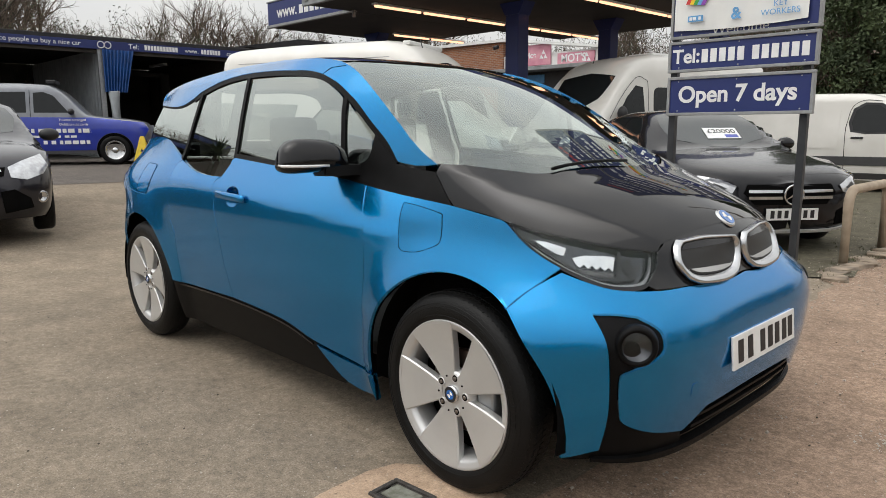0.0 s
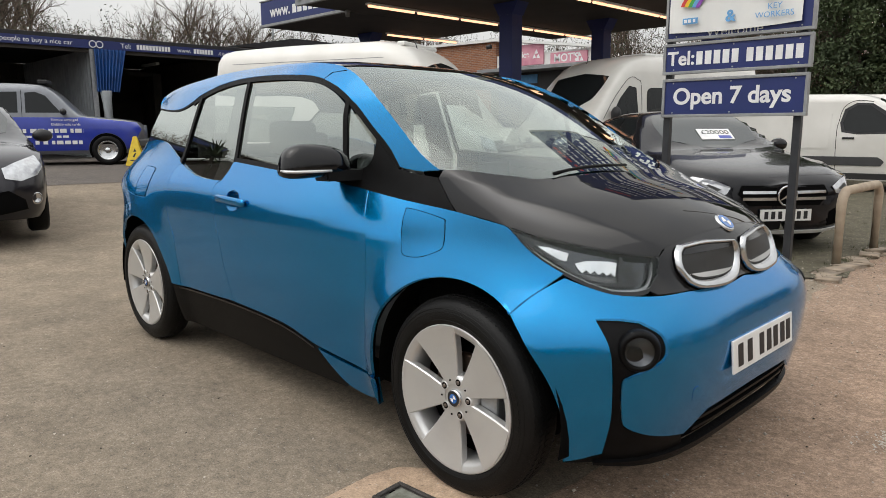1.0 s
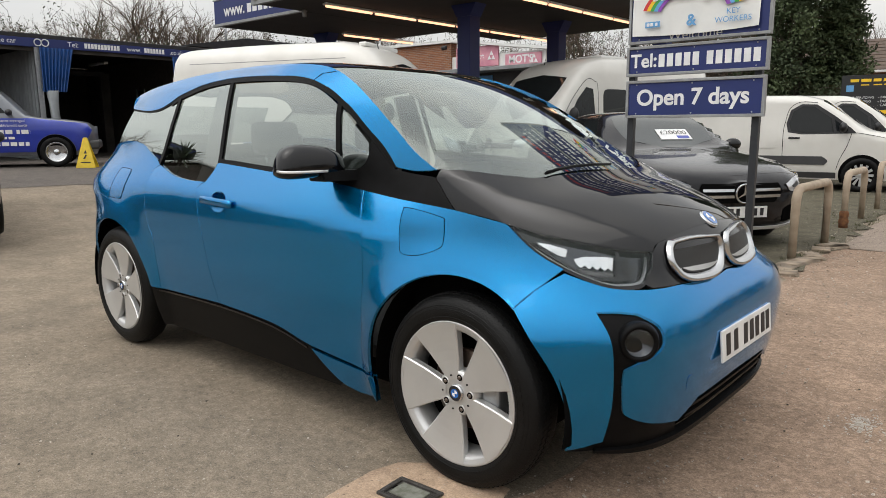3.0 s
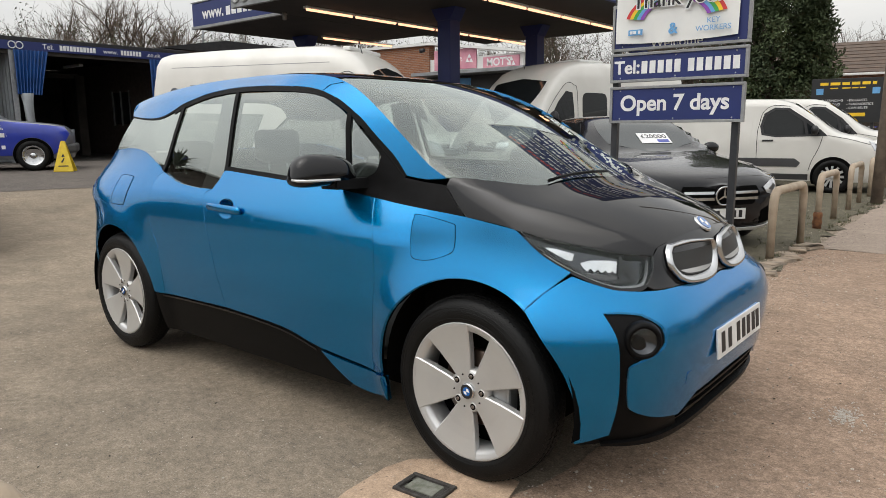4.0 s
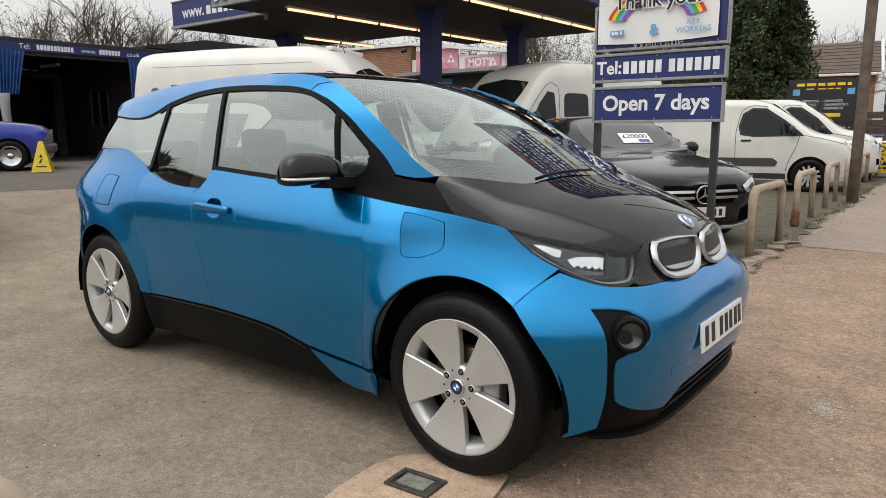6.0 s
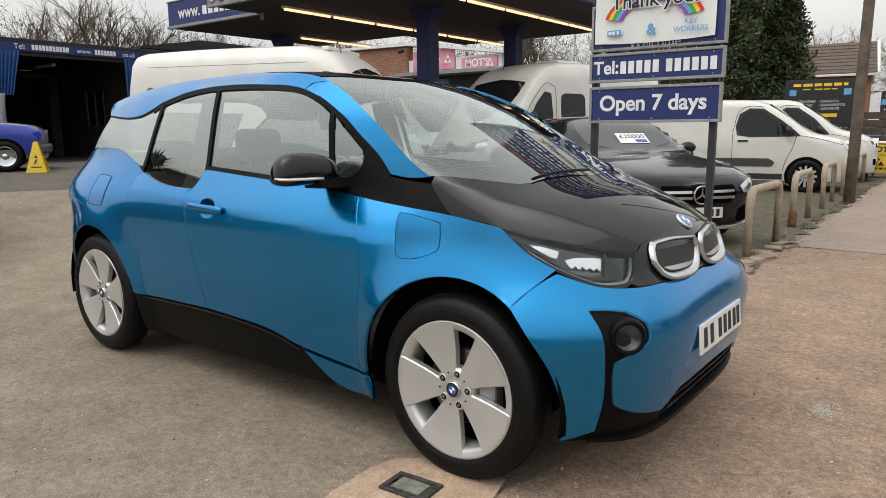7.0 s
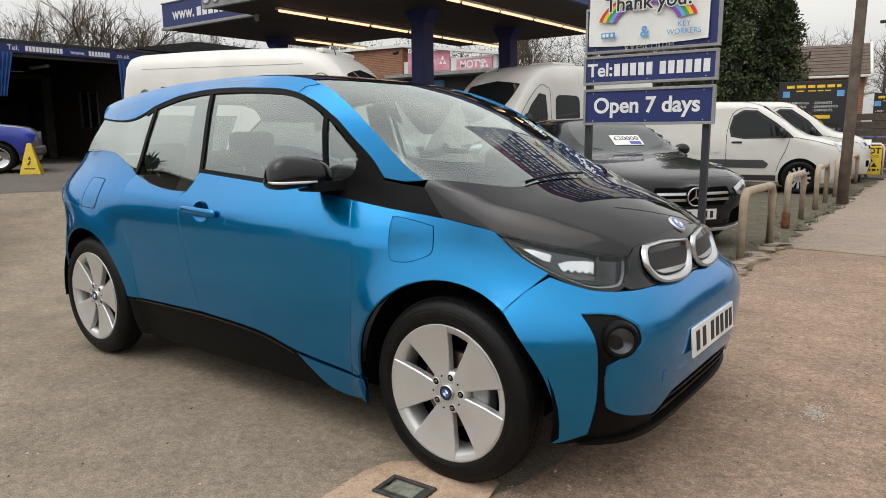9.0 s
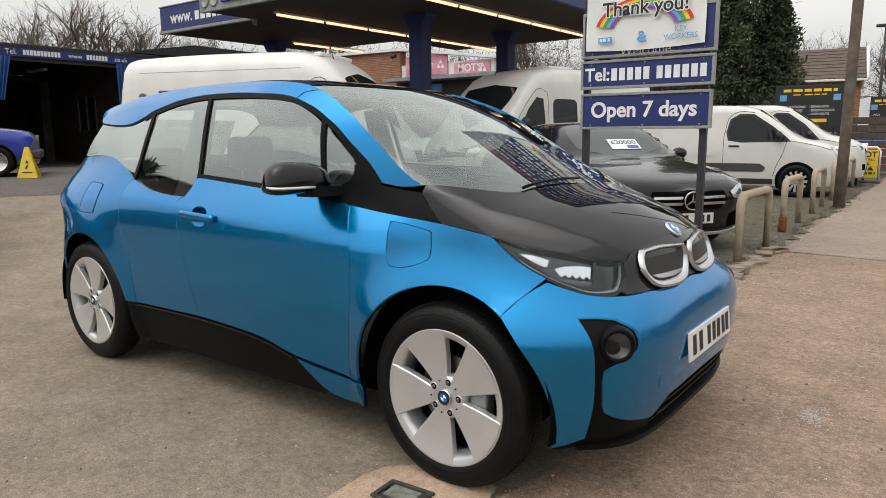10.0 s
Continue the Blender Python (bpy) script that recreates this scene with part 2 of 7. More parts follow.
def inset(pts, d):
    """Moves a closed outline inwards by d."""
    p = np.array(pts, float)
    area = .5 * np.sum(p[:, 0] * np.roll(p[:, 1], -1) - np.roll(p[:, 0], -1) * p[:, 1])
    e = np.roll(p, -1, 0) - p
    ln = np.linalg.norm(e, axis=1, keepdims=True)
    ln[ln < 1e-9] = 1e-9
    nrm = np.stack([-e[:, 1], e[:, 0]], 1) / ln * (1 if area > 0 else -1)
    v = nrm + np.roll(nrm, 1, 0)
    v /= np.maximum(.35, (v * v).sum(1, keepdims=True) / 2)
    return p + v * d


def set_normals(ob, normals):
    ob.data.normals_split_custom_set_from_vertices([tuple(q) for q in normals])


def panel(name, pts, where, material, parent=None, gap=.002, flange=.012, step=.045, sink=0.0, label="", scale=(1, 1), axis_z=.6, even=0, lean=None):
    """A sheet cut to an outline in the surface's own two coordinates, laid on the surface, its border turned inwards."""
    p = np.array(pts, float) * scale
    if gap:
        p = inset(p, gap)
    bm = bmesh.new()
    bm.faces.new([bm.verts.new((u, v, 0)) for u, v in p])
    lo, hi = p.min(0), p.max(0)
    for ax in (0, 1):
        k = math.floor(lo[ax] / step) + 1
        while k * step < hi[ax] - 1e-4:
            co, no = [0, 0, 0], [0, 0, 0]
            co[ax], no[ax] = k * step, 1
            bmesh.ops.bisect_plane(bm, geom=bm.verts[:] + bm.edges[:] + bm.faces[:], dist=1e-6, plane_co=co, plane_no=no)
            k += 1
    for v in bm.verts:
        v.co = where(v.co.x / scale[0], v.co.y / scale[1])
    bm.normal_update()
    tot = 0.0
    for f in bm.faces:
        c = f.calc_center_median()
        tot += f.normal.dot(c - Vector((min(max(c.x, -1.2), 1.2), 0, axis_z))) * f.calc_area()
    if tot < 0:
        bmesh.ops.reverse_faces(bm, faces=bm.faces[:])
    bm.normal_update()
    if sink:
        for v, q in [(v, v.co - v.normal * sink) for v in bm.verts]:
            v.co = q
    shade = [v.normal.copy() for v in bm.verts]
    if even:
        bm.verts.index_update()
        nb = [[e.other_vert(v).index for e in v.link_edges] for v in bm.verts]
        for _ in range(even):
            shade = [(shade[i] + sum((shade[j] for j in nb[i]), Vector()) / len(nb[i])).normalized() for i in range(len(shade))]
        if lean:
            shade = [(q + lean(v.co)).normalized() for q, v in zip(shade, bm.verts)]
    if flange:
        nv = {v: v.normal.copy() for v in bm.verts}
        rim = [e for e in bm.edges if e.is_boundary]
        ends = {v for e in rim for v in e.verts}
        deep = {v: bm.verts.new(v.co - nv[v] * flange) for v in ends}
        sharp = []
        for e in rim:
            a, b = e.link_loops[0].vert, e.link_loops[0].link_loop_next.vert
            bm.faces.new((b, a, deep[a], deep[b]))
            sharp.append(e)
        for e in sharp:
            e.smooth = False
    if even:
        bm.verts.index_update()
        mate = {deep[v].index: v.index for v in deep} if flange else {}
        shade = [shade[mate.get(i, i)] for i in range(len(bm.verts))]
    ob = finish(name, bm, material, parent, label)
    if even:
        set_normals(ob, shade)
    ob.visible_shadow = material.name not in CLEAR
    return ob



def bow(ob, s, more=0.0):
    """Shades a side pane as one evenly bowed sheet of glass, more upright at the waist than at the roof."""
    out = []
    for q in ob.data.vertices:
        lean = radians(6 + more + 17 * min(max((q.co.z - 1.0) / .47, 0), 1) ** 1.3)
        round_ = radians(3 - 5 * max(q.co.x, -.8))
        out.append(Vector((-math.sin(round_) * math.cos(lean), s * math.cos(round_) * math.cos(lean), math.sin(lean))))
    set_normals(ob, out)
    return ob


# ---- the blue electric hatchback ----
def curve(*kn):
    """A smooth function through (place, value) knots."""
    xs, ys = [float(k[0]) for k in kn], [float(k[1]) for k in kn]
    last = len(xs) - 2
    d = [(b - a) / (q - p) for a, b, p, q in zip(ys, ys[1:], xs, xs[1:])]
    m = [d[0]] + [0.0 if a * b <= 0 else 2 * a * b / (a + b) for a, b in zip(d, d[1:])] + [d[-1]]

    def value(x):
        if x <= xs[0]:
            return ys[0]
        if x >= xs[-1]:
            return ys[-1]
        i = 0
        while i < last and x >= xs[i + 1]:
            i += 1
        h = xs[i + 1] - xs[i]
        t = (x - xs[i]) / h
        return ((1 + 2 * t) * ys[i] + t * h * m[i]) * (1 - t) ** 2 + (ys[i + 1] * (3 - 2 * t) + (t - 1) * h * m[i + 1]) * t * t
    return value


SIDE = curve((.15, .79), (.3, .825), (.45, .845), (.62, .862), (.8, .864), (.92, .852), (1.0, .826), (1.06, .795), (1.1, .777), (1.2, .745), (1.3, .715), (1.47, .66), (1.53, .63), (1.6, .6))
TAPER = curve((-2, 1), (.3, 1), (.75, .975), (1.1, .935), (1.4, .905), (1.7, .89), (2.1, .87))
REAR = curve((-2, .6), (-1.9, .74), (-1.6, .83), (-1.3, .91), (-1.0, .965), (-.6, 1))
NOSE = curve((.1, 1.87), (.2, 1.905), (.3, 1.935), (.45, 1.965), (.56, 1.972), (.65, 1.955), (.7, 1.925), (.735, 1.892), (.78, 1.874), (.86, 1.858), (.92, 1.81), (.98, 1.72), (1.1, 1.6), (1.6, 1.4))
NOSE_EXP = curve((.2, 4.2), (.58, 4.2), (.82, 2.7), (1.0, 2.5))
TAIL = curve((.15, -1.92), (.35, -2.0), (.7, -2.01), (1.0, -1.98), (1.2, -1.95), (1.36, -1.87), (1.46, -1.78), (1.6, -1.7))
TOP = curve((-2.05, .9), (-1.95, 1.15), (-1.84, 1.37), (-1.76, 1.44), (-1.5, 1.51), (-1.1, 1.554), (-.7, 1.577), (-.25, 1.585), (.05, 1.573), (.3, 1.54), (.5, 1.487), (.75, 1.385), (1.0, 1.257), (1.2, 1.15), (1.31, 1.092), (1.36, 1.07), (1.5, 1.028), (1.7, .965), (1.8, .925), (1.87, .87), (1.95, .8))
CROWN = curve((-2, .11), (-.3, .09), (.3, .07), (.6, .085), (.9, .11), (1.1, .11), (1.3, .1), (1.6, .11), (1.9, .1))


def half_width(x, z):
    """Half the body's width at a place along it and a height; 0 outside."""
    top = TOP(x)
    if z >= top:
        return 0.0
    w = SIDE(z)
    f = min(max((x - .7) / .4, 0), 1)
    f = max(min(max((1.15 - z) / .12, 0), 1), f * f * (3 - 2 * f))
    w *= 1 - (1 - TAPER(x)) * min(max((z - .5) / .35, .3), 1) * f
    if z > 1.1 and x > -.4:
        w *= 1 + .05 * math.exp(-((x - .5) / .35) ** 2) * min((z - 1.1) / .2, 1)
    for wx in (-1.285, 1.285):
        r = math.hypot(x - wx, z - .35)
        f = min(max((.50 - r) / .05, 0), 1)
        w += ((.032 if wx > 0 else .016) * math.exp(-((r - .37) / .1) ** 2) + (.016 if wx > 0 else .010) * f * f * (3 - 2 * f)) * (1 if z < 1 else 0)
    low = top - CROWN(x)
    if z > low:
        n = 3.0 - .9 * min(max((x - .6) / .6, 0), 1)
        w *= max(0.0, 1 - ((z - low) / (top - low)) ** n) ** (1 / n)
    if x > 1.2:
        t = (x - 1.2) / (NOSE(z) - 1.2)
        if t >= 1:
            return 0.0
        n = NOSE_EXP(z)
        w *= (1 - t ** n) ** (1 / n)
    if x < -1.2:
        t = (-1.2 - x) / (-1.2 - TAIL(z))
        if t >= 1:
            return 0.0
        n = 3.0 + 3.8 * min(max((z - .85) / .3, 0), 1)
        w *= (1 - t ** n) ** (1 / n)
    if z > .85 and x < -.6:
        f = min((z - .85) / .35, 1)
        w *= 1 - (1 - REAR(x)) * f * f * (3 - 2 * f)
    return w


WAIST_LINE = curve((-1.3, .985), (-.87, .972), (-.37, .955), (0, .92), (.384, .899), (.70, .877), (.82, .865), (1.1, .84))
BONNET_LINE = curve((1.0, .765), (1.097, .732), (1.352, .633), (1.568, .531), (1.75, .44), (1.85, .36))


def ease(t):
    t = min(max(t, 0), 1)
    return t * t * (3 - 2 * t)


def shoulder(q):
    """The door skin turns up above its waist line."""
    return Vector((0, 0, .26 * ease((q.z - WAIST_LINE(q.x) + .012) / .03)))


def bonnet_fold(q):
    """The bonnet's flanks fold down beyond a straight crease on either side; it dips before the badge."""
    f = ease((abs(q.y) - BONNET_LINE(q.x) + .012) / .024)
    flat = ease((q.x - 1.42) / .22) * (1 - ease((q.x - 1.80) / .06)) * (1 - f)
    return Vector((.15 * flat, .30 * q.y * (1 - f) - .03 + math.copysign(.62 * f, q.y), -.12 * f))


def over_angle(x, z):
    """The angle from upright, at the car's inner axis, of the body's skin at a place along it and a height."""
    return math.degrees(math.atan2(half_width(x, z), z - .7))


def on_side(s):
    return lambda x, z: Vector((x, s * half_width(x, z), z))


def reach(inside, far):
    lo, hi = 0.0, far
    for _ in range(24):
        mid = (lo + hi) / 2
        if inside(mid):
            lo = mid
        else:
            hi = mid
    return lo


def on_front(phi, z):
    """The skin round the nose; phi: degrees from straight ahead, to the car's right."""
    c, s = math.cos(radians(phi)), math.sin(radians(phi))
    r = reach(lambda d: half_width(1.2 + d * c, z) > abs(d * s), 1.2)
    return Vector((1.2 + r * c, -r * s, z))


def on_top(x, th):
    """The skin over the car; th: degrees from upright, to the car's right."""
    c, s = math.cos(radians(th)), math.sin(radians(th))
    r = reach(lambda d: half_width(x, .7 + d * c) > abs(d * s), 1.2)
    return Vector((x, -r * s, .7 + r * c))


def arc(cx, cz, r, a0, a1, n=20):
    return [(cx + r * math.cos(radians(a0 + (a1 - a0) * k / n)), cz + r * math.sin(radians(a0 + (a1 - a0) * k / n))) for k in range(n + 1)]


def ribbon(pts, w0, w1):
    """A band beside an open line, from w0 to w1 to its left."""
    p = np.array(run(pts, n=4) + [pts[-1]], float)
    d = np.gradient(p, axis=0)
    d /= np.linalg.norm(d, axis=1, keepdims=True)
    n = np.stack([-d[:, 1], d[:, 0]], 1)
    return [tuple(q) for q in p + n * w0] + [tuple(q) for q in (p + n * w1)[::-1]]


def front_line(*pts):
    """Points of the nose's own coordinates as places along the side."""
    return [(on_front(a, z).x, z) for a, z in pts]


def flip(pts):
    return pts + [(-a, b) for a, b in pts[::-1]]


def car_wheel(parent, s, m, spin=0.0):
    """A 19 inch wheel with five broad flat silver blades; the outside faces along -y."""
    w = new("wheel")
    w.parent = parent
    w.matrix_local = m
    half_ty = [(.255, .070), (.262, .076), (.282, .081), (.304, .079), (.322, .072), (.334, .062), (.3405, .050), (.344, .034), (.3455, .014)]
    ty = half_ty + [(r, -h) for r, h in half_ty[::-1]]
    bm = bmesh.new()
    add_lathe(bm, ty, 96)
    bmesh.ops.recalc_face_normals(bm, faces=bm.faces[:])
    tyre = finish("tyre", bm, M["rubber"], w, "black tyre with fine tread blocks")
    bm = bmesh.new()
    for k in range(96):
        a = 2 * math.pi * k / 96
        for y0, y1, da, low, high in ((-.062, -.040, .016, .330, .3375), (-.037, -.013, .006, .338, .3465), (-.010, .010, 0, .340, .348), (.013, .037, -.006, .338, .3465), (.040, .062, -.016, .330, .3375)):
            slant = .5 if y0 < -.02 else -.5 if y0 > .01 else .3
            add_box(bm, -.0085, .0085, y0, y1, low, high, m=Matrix.Rotation(a + da, 4, "Y") @ Matrix.Rotation(slant, 4, "Z"))
    finish("tread", bm, M["rubber"], tyre, smooth=False)
    for rr in (.273, .300, .312):
        face = {.273: -.0795, .300: -.0795, .312: -.0766}[rr]
        lathe("sidewall_ring", [(rr - .0014, face + .001), (rr, face - .0016), (rr + .0014, face + .001)], M["rubber"], tyre, 96)
    for k in range(11):
        a = radians(-58 + k * 5.2 + (9 if k > 4 else 0))
        box("sidewall_bar", -.009, .009, -.0818, -.079, -.008, .008, M["rubber"], tyre, .001, m=Matrix.Rotation(a, 4, "Y") @ Matrix.Translation((.287, 0, 0)) @ Matrix.Rotation(radians(90), 4, "Y"))
    rim = lathe("rim", [(.236, .07), (.225, .06), (.215, .0), (.218, -.045), (.228, -.066), (.236, -.070), (.246, -.073), (.254, -.077), (.2575, -.075), (.2575, -.066), (.25, -.06)], M["silver"], w, 96, label="silver painted alloy rim")
    lathe("brake_disc", [(.03, -.01), (.14, -.01), (.145, -.006), (.145, .012), (.03, .014)], M["disc"], w, 64, label="rust-tinged steel brake disc")
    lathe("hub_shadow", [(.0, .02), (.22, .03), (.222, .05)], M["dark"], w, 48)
    box("brake_caliper", .085, .16, -.03, .03, -.06, .06, M["steel"], w, .01)
    lathe("hub", [(0, -.056), (.05, -.058), (.070, -.060), (.080, -.057), (.084, -.02)], M["silver"], w, 48)
    for k in range(5):
        a0 = spin + 72 * k
        bm = bmesh.new()
        nr, out = 7, []
        for i in range(nr):
            f = i / (nr - 1)
            r = .050 + .2025 * f
            left, right = .027 + .080 * f, .027 + .078 * f
            y = -.060 - .018 * f + .006 * math.sin(f * 3.1)
            out.append([(r * math.cos(c / r), r * math.sin(c / r), y + lift) for c, lift in ((-right, .004), (-right + .004, 0), (-right * .4, -.001), (left * .4, -.001), (left - .004, 0), (left, .004))])
        top = [[bm.verts.new((c[0], c[2], c[1])) for c in row] for row in out]
        low = [[bm.verts.new((row[q][0], row[q][2] + .024, row[q][1])) for q in (0, 5)] for row in out]
        for r0, r1, l0, l1 in zip(top, top[1:], low, low[1:]):
            for q in range(5):
                bm.faces.new((r0[q], r0[q + 1], r1[q + 1], r1[q]))
            bm.faces.new((r0[0], r1[0], l1[0], l0[0]))
            bm.faces.new((r0[5], l0[1], l1[1], r1[5]))
        bm.faces.new([*top[-1], low[-1][1], low[-1][0]])
        bmesh.ops.recalc_face_normals(bm, faces=bm.faces[:])
        finish("spoke", bm, M["silver"], w, smooth=False, m=Matrix.Rotation(radians(a0), 4, "Y"))
        b = Matrix.Rotation(radians(a0 + 36), 4, "Y")
        at = b @ Matrix.Translation((.060, 0, 0))
        seat_ = lathe("bolt_recess", [(.0, -.0605), (.0115, -.0610), (.0135, -.0635), (.0150, -.0625), (.0160, -.055)], M["silver"], w, 20, m=at)
        lathe("bolt_shadow", [(0, -.0618), (.0118, -.0618), (.0122, -.0600)], M["dark"], seat_, 16)
        lathe("bolt", [(0, -.0655), (.0055, -.0655), (.0068, -.0645), (.0070, -.060)], M["disc"], seat_, 6)
        lathe("vent_hole", [(0, -.0640), (.0032, -.0640), (.0034, -.058)], M["dark"], w, 10, m=Matrix.Rotation(radians(a0), 4, "Y") @ Matrix.Translation((.063, 0, 0)))
    cap = lathe("centre_cap", [(0, -.069), (.026, -.069), (.030, -.067), (.031, -.055)], M["chrome"], w, 32, label="round centre cap with a blue and white disc")
    prism("cap_disc", ring_points(0, 0, .0265, .0265, 28), -.0705, -.066, M["ink"], cap)
    prism("cap_roundel", ring_points(0, 0, .0165, .0165, 24), -.0712, -.0704, M["badge_blue"], cap)
    for a in (0, 180):
        prism("cap_quarter", [(0, 0)] + [(.012 * math.cos(radians(a + q)), .012 * math.sin(radians(a + q))) for q in range(0, 91, 15)], -.0718, -.0711, M["plate"], cap)
    return w


M["badge_blue"] = mat("badge_blue_enamel", (.02, .13, .42), .2, 0, .8)
M["reflector"] = mat("lamp_reflector", (.8, .8, .8), .12, 1.0)
M["lamp_steel"] = mat("dim_chrome_lamp_inside", (.085, .088, .095), .2, 1.0)
M["guide"] = mat("milky_light_guide", (.19, .195, .20), .25, .2, .6)
M["mesh_black"] = mat("black_grille_mesh", (.012, .012, .012), .45, 0, 0, (.006, .006, .006), 60, .3, 300)
M["pillar_trim"] = mat("brown_grey_pillar_trim", (.050, .040, .038), .7, 0, 0, (.042, .034, .032), 12)
M["strip"] = mat("bright_side_lamp_plastic", (.75, .75, .74), .25, .3, .5)

car = thing("blue_hatchback", "metallic blue electric hatchback with black bonnet, parked on the tarmac", "car")
for s in (-1, 1):
    side = on_side(s)
    quarter = panel("rear_quarter", run([(-1.93, 1.15), (-1.965, 1.0), (-1.985, .75), (-1.975, .5)], [(-1.975, .5), (-1.68, .42)], arc(-1.285, .35, .40, 170, 8), [(-.889, .406), (-.806, .403)],
          [(-.806, .403), (-.818, .657), (-.862, .746), (-.893, .852), (-.905, .943), (-.895, 1.033), (-.84, 1.067)], [(-.84, 1.067), (-1.024, 1.129), (-1.222, 1.178), (-1.5, 1.185), (-1.93, 1.15)], n=3), side, M["blue"], car, even=4)
    flap_line = [(-1.33, 1.035), (-1.19, 1.03), (-1.17, 1.015), (-1.165, .95), (-1.175, .885), (-1.19, .87), (-1.31, .873), (-1.33, .885), (-1.34, .96), (-1.345, 1.02), (-1.33, 1.035)]
    flapb = panel("charging_flap", flap_line[:-1], side, M["blue"], quarter, 0, .004, .03, -.0012)
    panel("flap_joint", ribbon(flap_line, -.0012, .0012), side, M["dark"], quarter, 0, .001, .05, -.0016)
    rear_door = panel("rear_door", run([(-.84, 1.067), (-.895, 1.033), (-.905, .943), (-.893, .852), (-.862, .746), (-.818, .657), (-.806, .403)], [(-.806, .403), (-.23, .415)],
          [(-.23, .415), (-.301, .71), (-.325, .793), (-.349, .876), (-.372, .955), (-.36, .985), (-.315, 1.004)], [(-.315, 1.004), (-.493, 1.007), (-.672, 1.027), (-.84, 1.067)]), side, M["blue"], car, step=.026, even=2, lean=shoulder)
    door = panel("front_door", run([(-.315, 1.004), (-.36, .985), (-.372, .955), (-.349, .876), (-.325, .793), (-.301, .71), (-.23, .415)], [(-.23, .415), (.209, .395), (.454, .345), (.791, .31)],
          [(.791, .31), (.828, .689), (.787, 1.022)], [(.787, 1.022), (.566, 1.047), (.212, 1.068), (-.24, 1.096)], [(-.24, 1.096), (-.268, 1.09), (-.285, 1.05), (-.315, 1.004)]), side, M["blue"], car, step=.026, even=2, lean=shoulder)
    panel("side_skirt", run([(.46, .332), (.62, .313), (.79, .303), (.905, .325)], [(.905, .325), (.888, .208)], [(.888, .208), (.80, .196), (.72, .192), (.625, .212), (.54, .268), (.46, .332)]), side, M["blue"], car)
    panel("sill", run([(-.9, .40), (-.806, .398), (-.23, .41), (.209, .389), (.454, .334)], [(.454, .334), (.54, .262), (.62, .20)], [(.62, .20), (.60, .18)], [(.60, .18), (-.88, .18)], [(-.88, .18), (-.9, .40)]), side, M["satin_black"], car, .001, .02, .045, .012, "black plastic sill")
    panel("sill_strip", ribbon([(-.82, .398), (-.23, .407), (.209, .386), (.44, .336)], -.012, -.003), side, M["gloss_black"], car, 0, .006, .05, -.002)
    fender = panel("front_wing", run([(.787, 1.022), (.985, .998), (1.23, .975), (1.398, .947), (1.427, .938)], front_line((72.6, .936), (65.5, .857), (58.7, .807)), front_line((58.7, .807), (62.3, .77), (65.6, .735), (68.8, .688)),
          [(on_front(68.8, .688).x, .688), (1.522, .69)], arc(1.285, .35, .415, 54, 199), [(.892, .215), (.905, .322), (.791, .308)], [(.791, .308), (.828, .689), (.787, 1.022)], n=3), side, M["blue"], car, step=.03, even=8, lean=lambda q, s=s: Vector((0, s * .22, -.10)) * ease((q.x - 1.0) / .4) + shoulder(q) * (1 - ease((q.x - .9) / .35)))
    panel("filler_flap", run([(1.0, .955), (1.02, .97), (1.17, .948), (1.19, .93)], [(1.19, .93), (1.195, .86), (1.175, .835)], [(1.175, .835), (1.1, .808), (1.03, .803), (1.005, .815)], [(1.005, .815), (.995, .88), (1.0, .955)]), side, M["blue"], fender, 0, .004, .03, -.0012)
    panel("flap_joint", ribbon([(1.005, .815), (.995, .88), (1.0, .955), (1.02, .97), (1.17, .948), (1.19, .93), (1.195, .86), (1.175, .835), (1.1, .808), (1.03, .803), (1.005, .815)], -.0009, .0009), side, M["dark"], fender, 0, .001, .05, -.0016)
    # rails, pillars and glass
    rail_low = [(-1.50, 1.376), (-1.33, 1.364), (-1.15, 1.358), (-1.014, 1.368), (-.89, 1.40), (-.797, 1.432), (-.597, 1.473), (-.463, 1.491), (-.281, 1.501), (-.041, 1.498), (.195, 1.484), (.372, 1.46), (.519, 1.412), (.654, 1.339), (.759, 1.26), (.856, 1.185), (.925, 1.112)]
    top_map = (lambda sg: lambda x, th: Vector((1, -sg, 1)) * on_top(x, th))(s)
    low_th = [(x, over_angle(x, z)) for x, z in rail_low]
    rail = panel("roof_rail", run(low_th, [low_th[-1], (1.012, 61.5), (1.094, 60.5)], [(1.094, 60.5), (1.0, 57.4), (.886, 52.3), (.726, 46.0), (.538, 39.5), (.379, 35.2), (.2, 32.5), (-.3, 31.5), (-1.2, 31), (-1.53, 31)], [(-1.53, 31), low_th[0]]),
          top_map, M["blue"], car, .0, .012, .05, 0, "", (1, .0125), even=30, lean=lambda q, s=s: Vector((-.1, s * .7, -.15)) * ease((q.x + .1) / .5))
    panel("rail_seam", [(.383, over_angle(.385, 1.456)), (.387, over_angle(.385, 1.456)), (.404, 36.5), (.400, 36.5)], top_map, M["dark"], car, 0, .001, .05, -.0008, "", (1, .0125))
    panel("window_frame", ribbon(rail_low[4:], -.024, .0005), side, M["satin_black"], car, 0, .012, .05, .003)
    panel("rail_seal", ribbon(rail_low[:6], -.009, .0005), side, M["satin_black"], car, 0, .008, .05, .003)
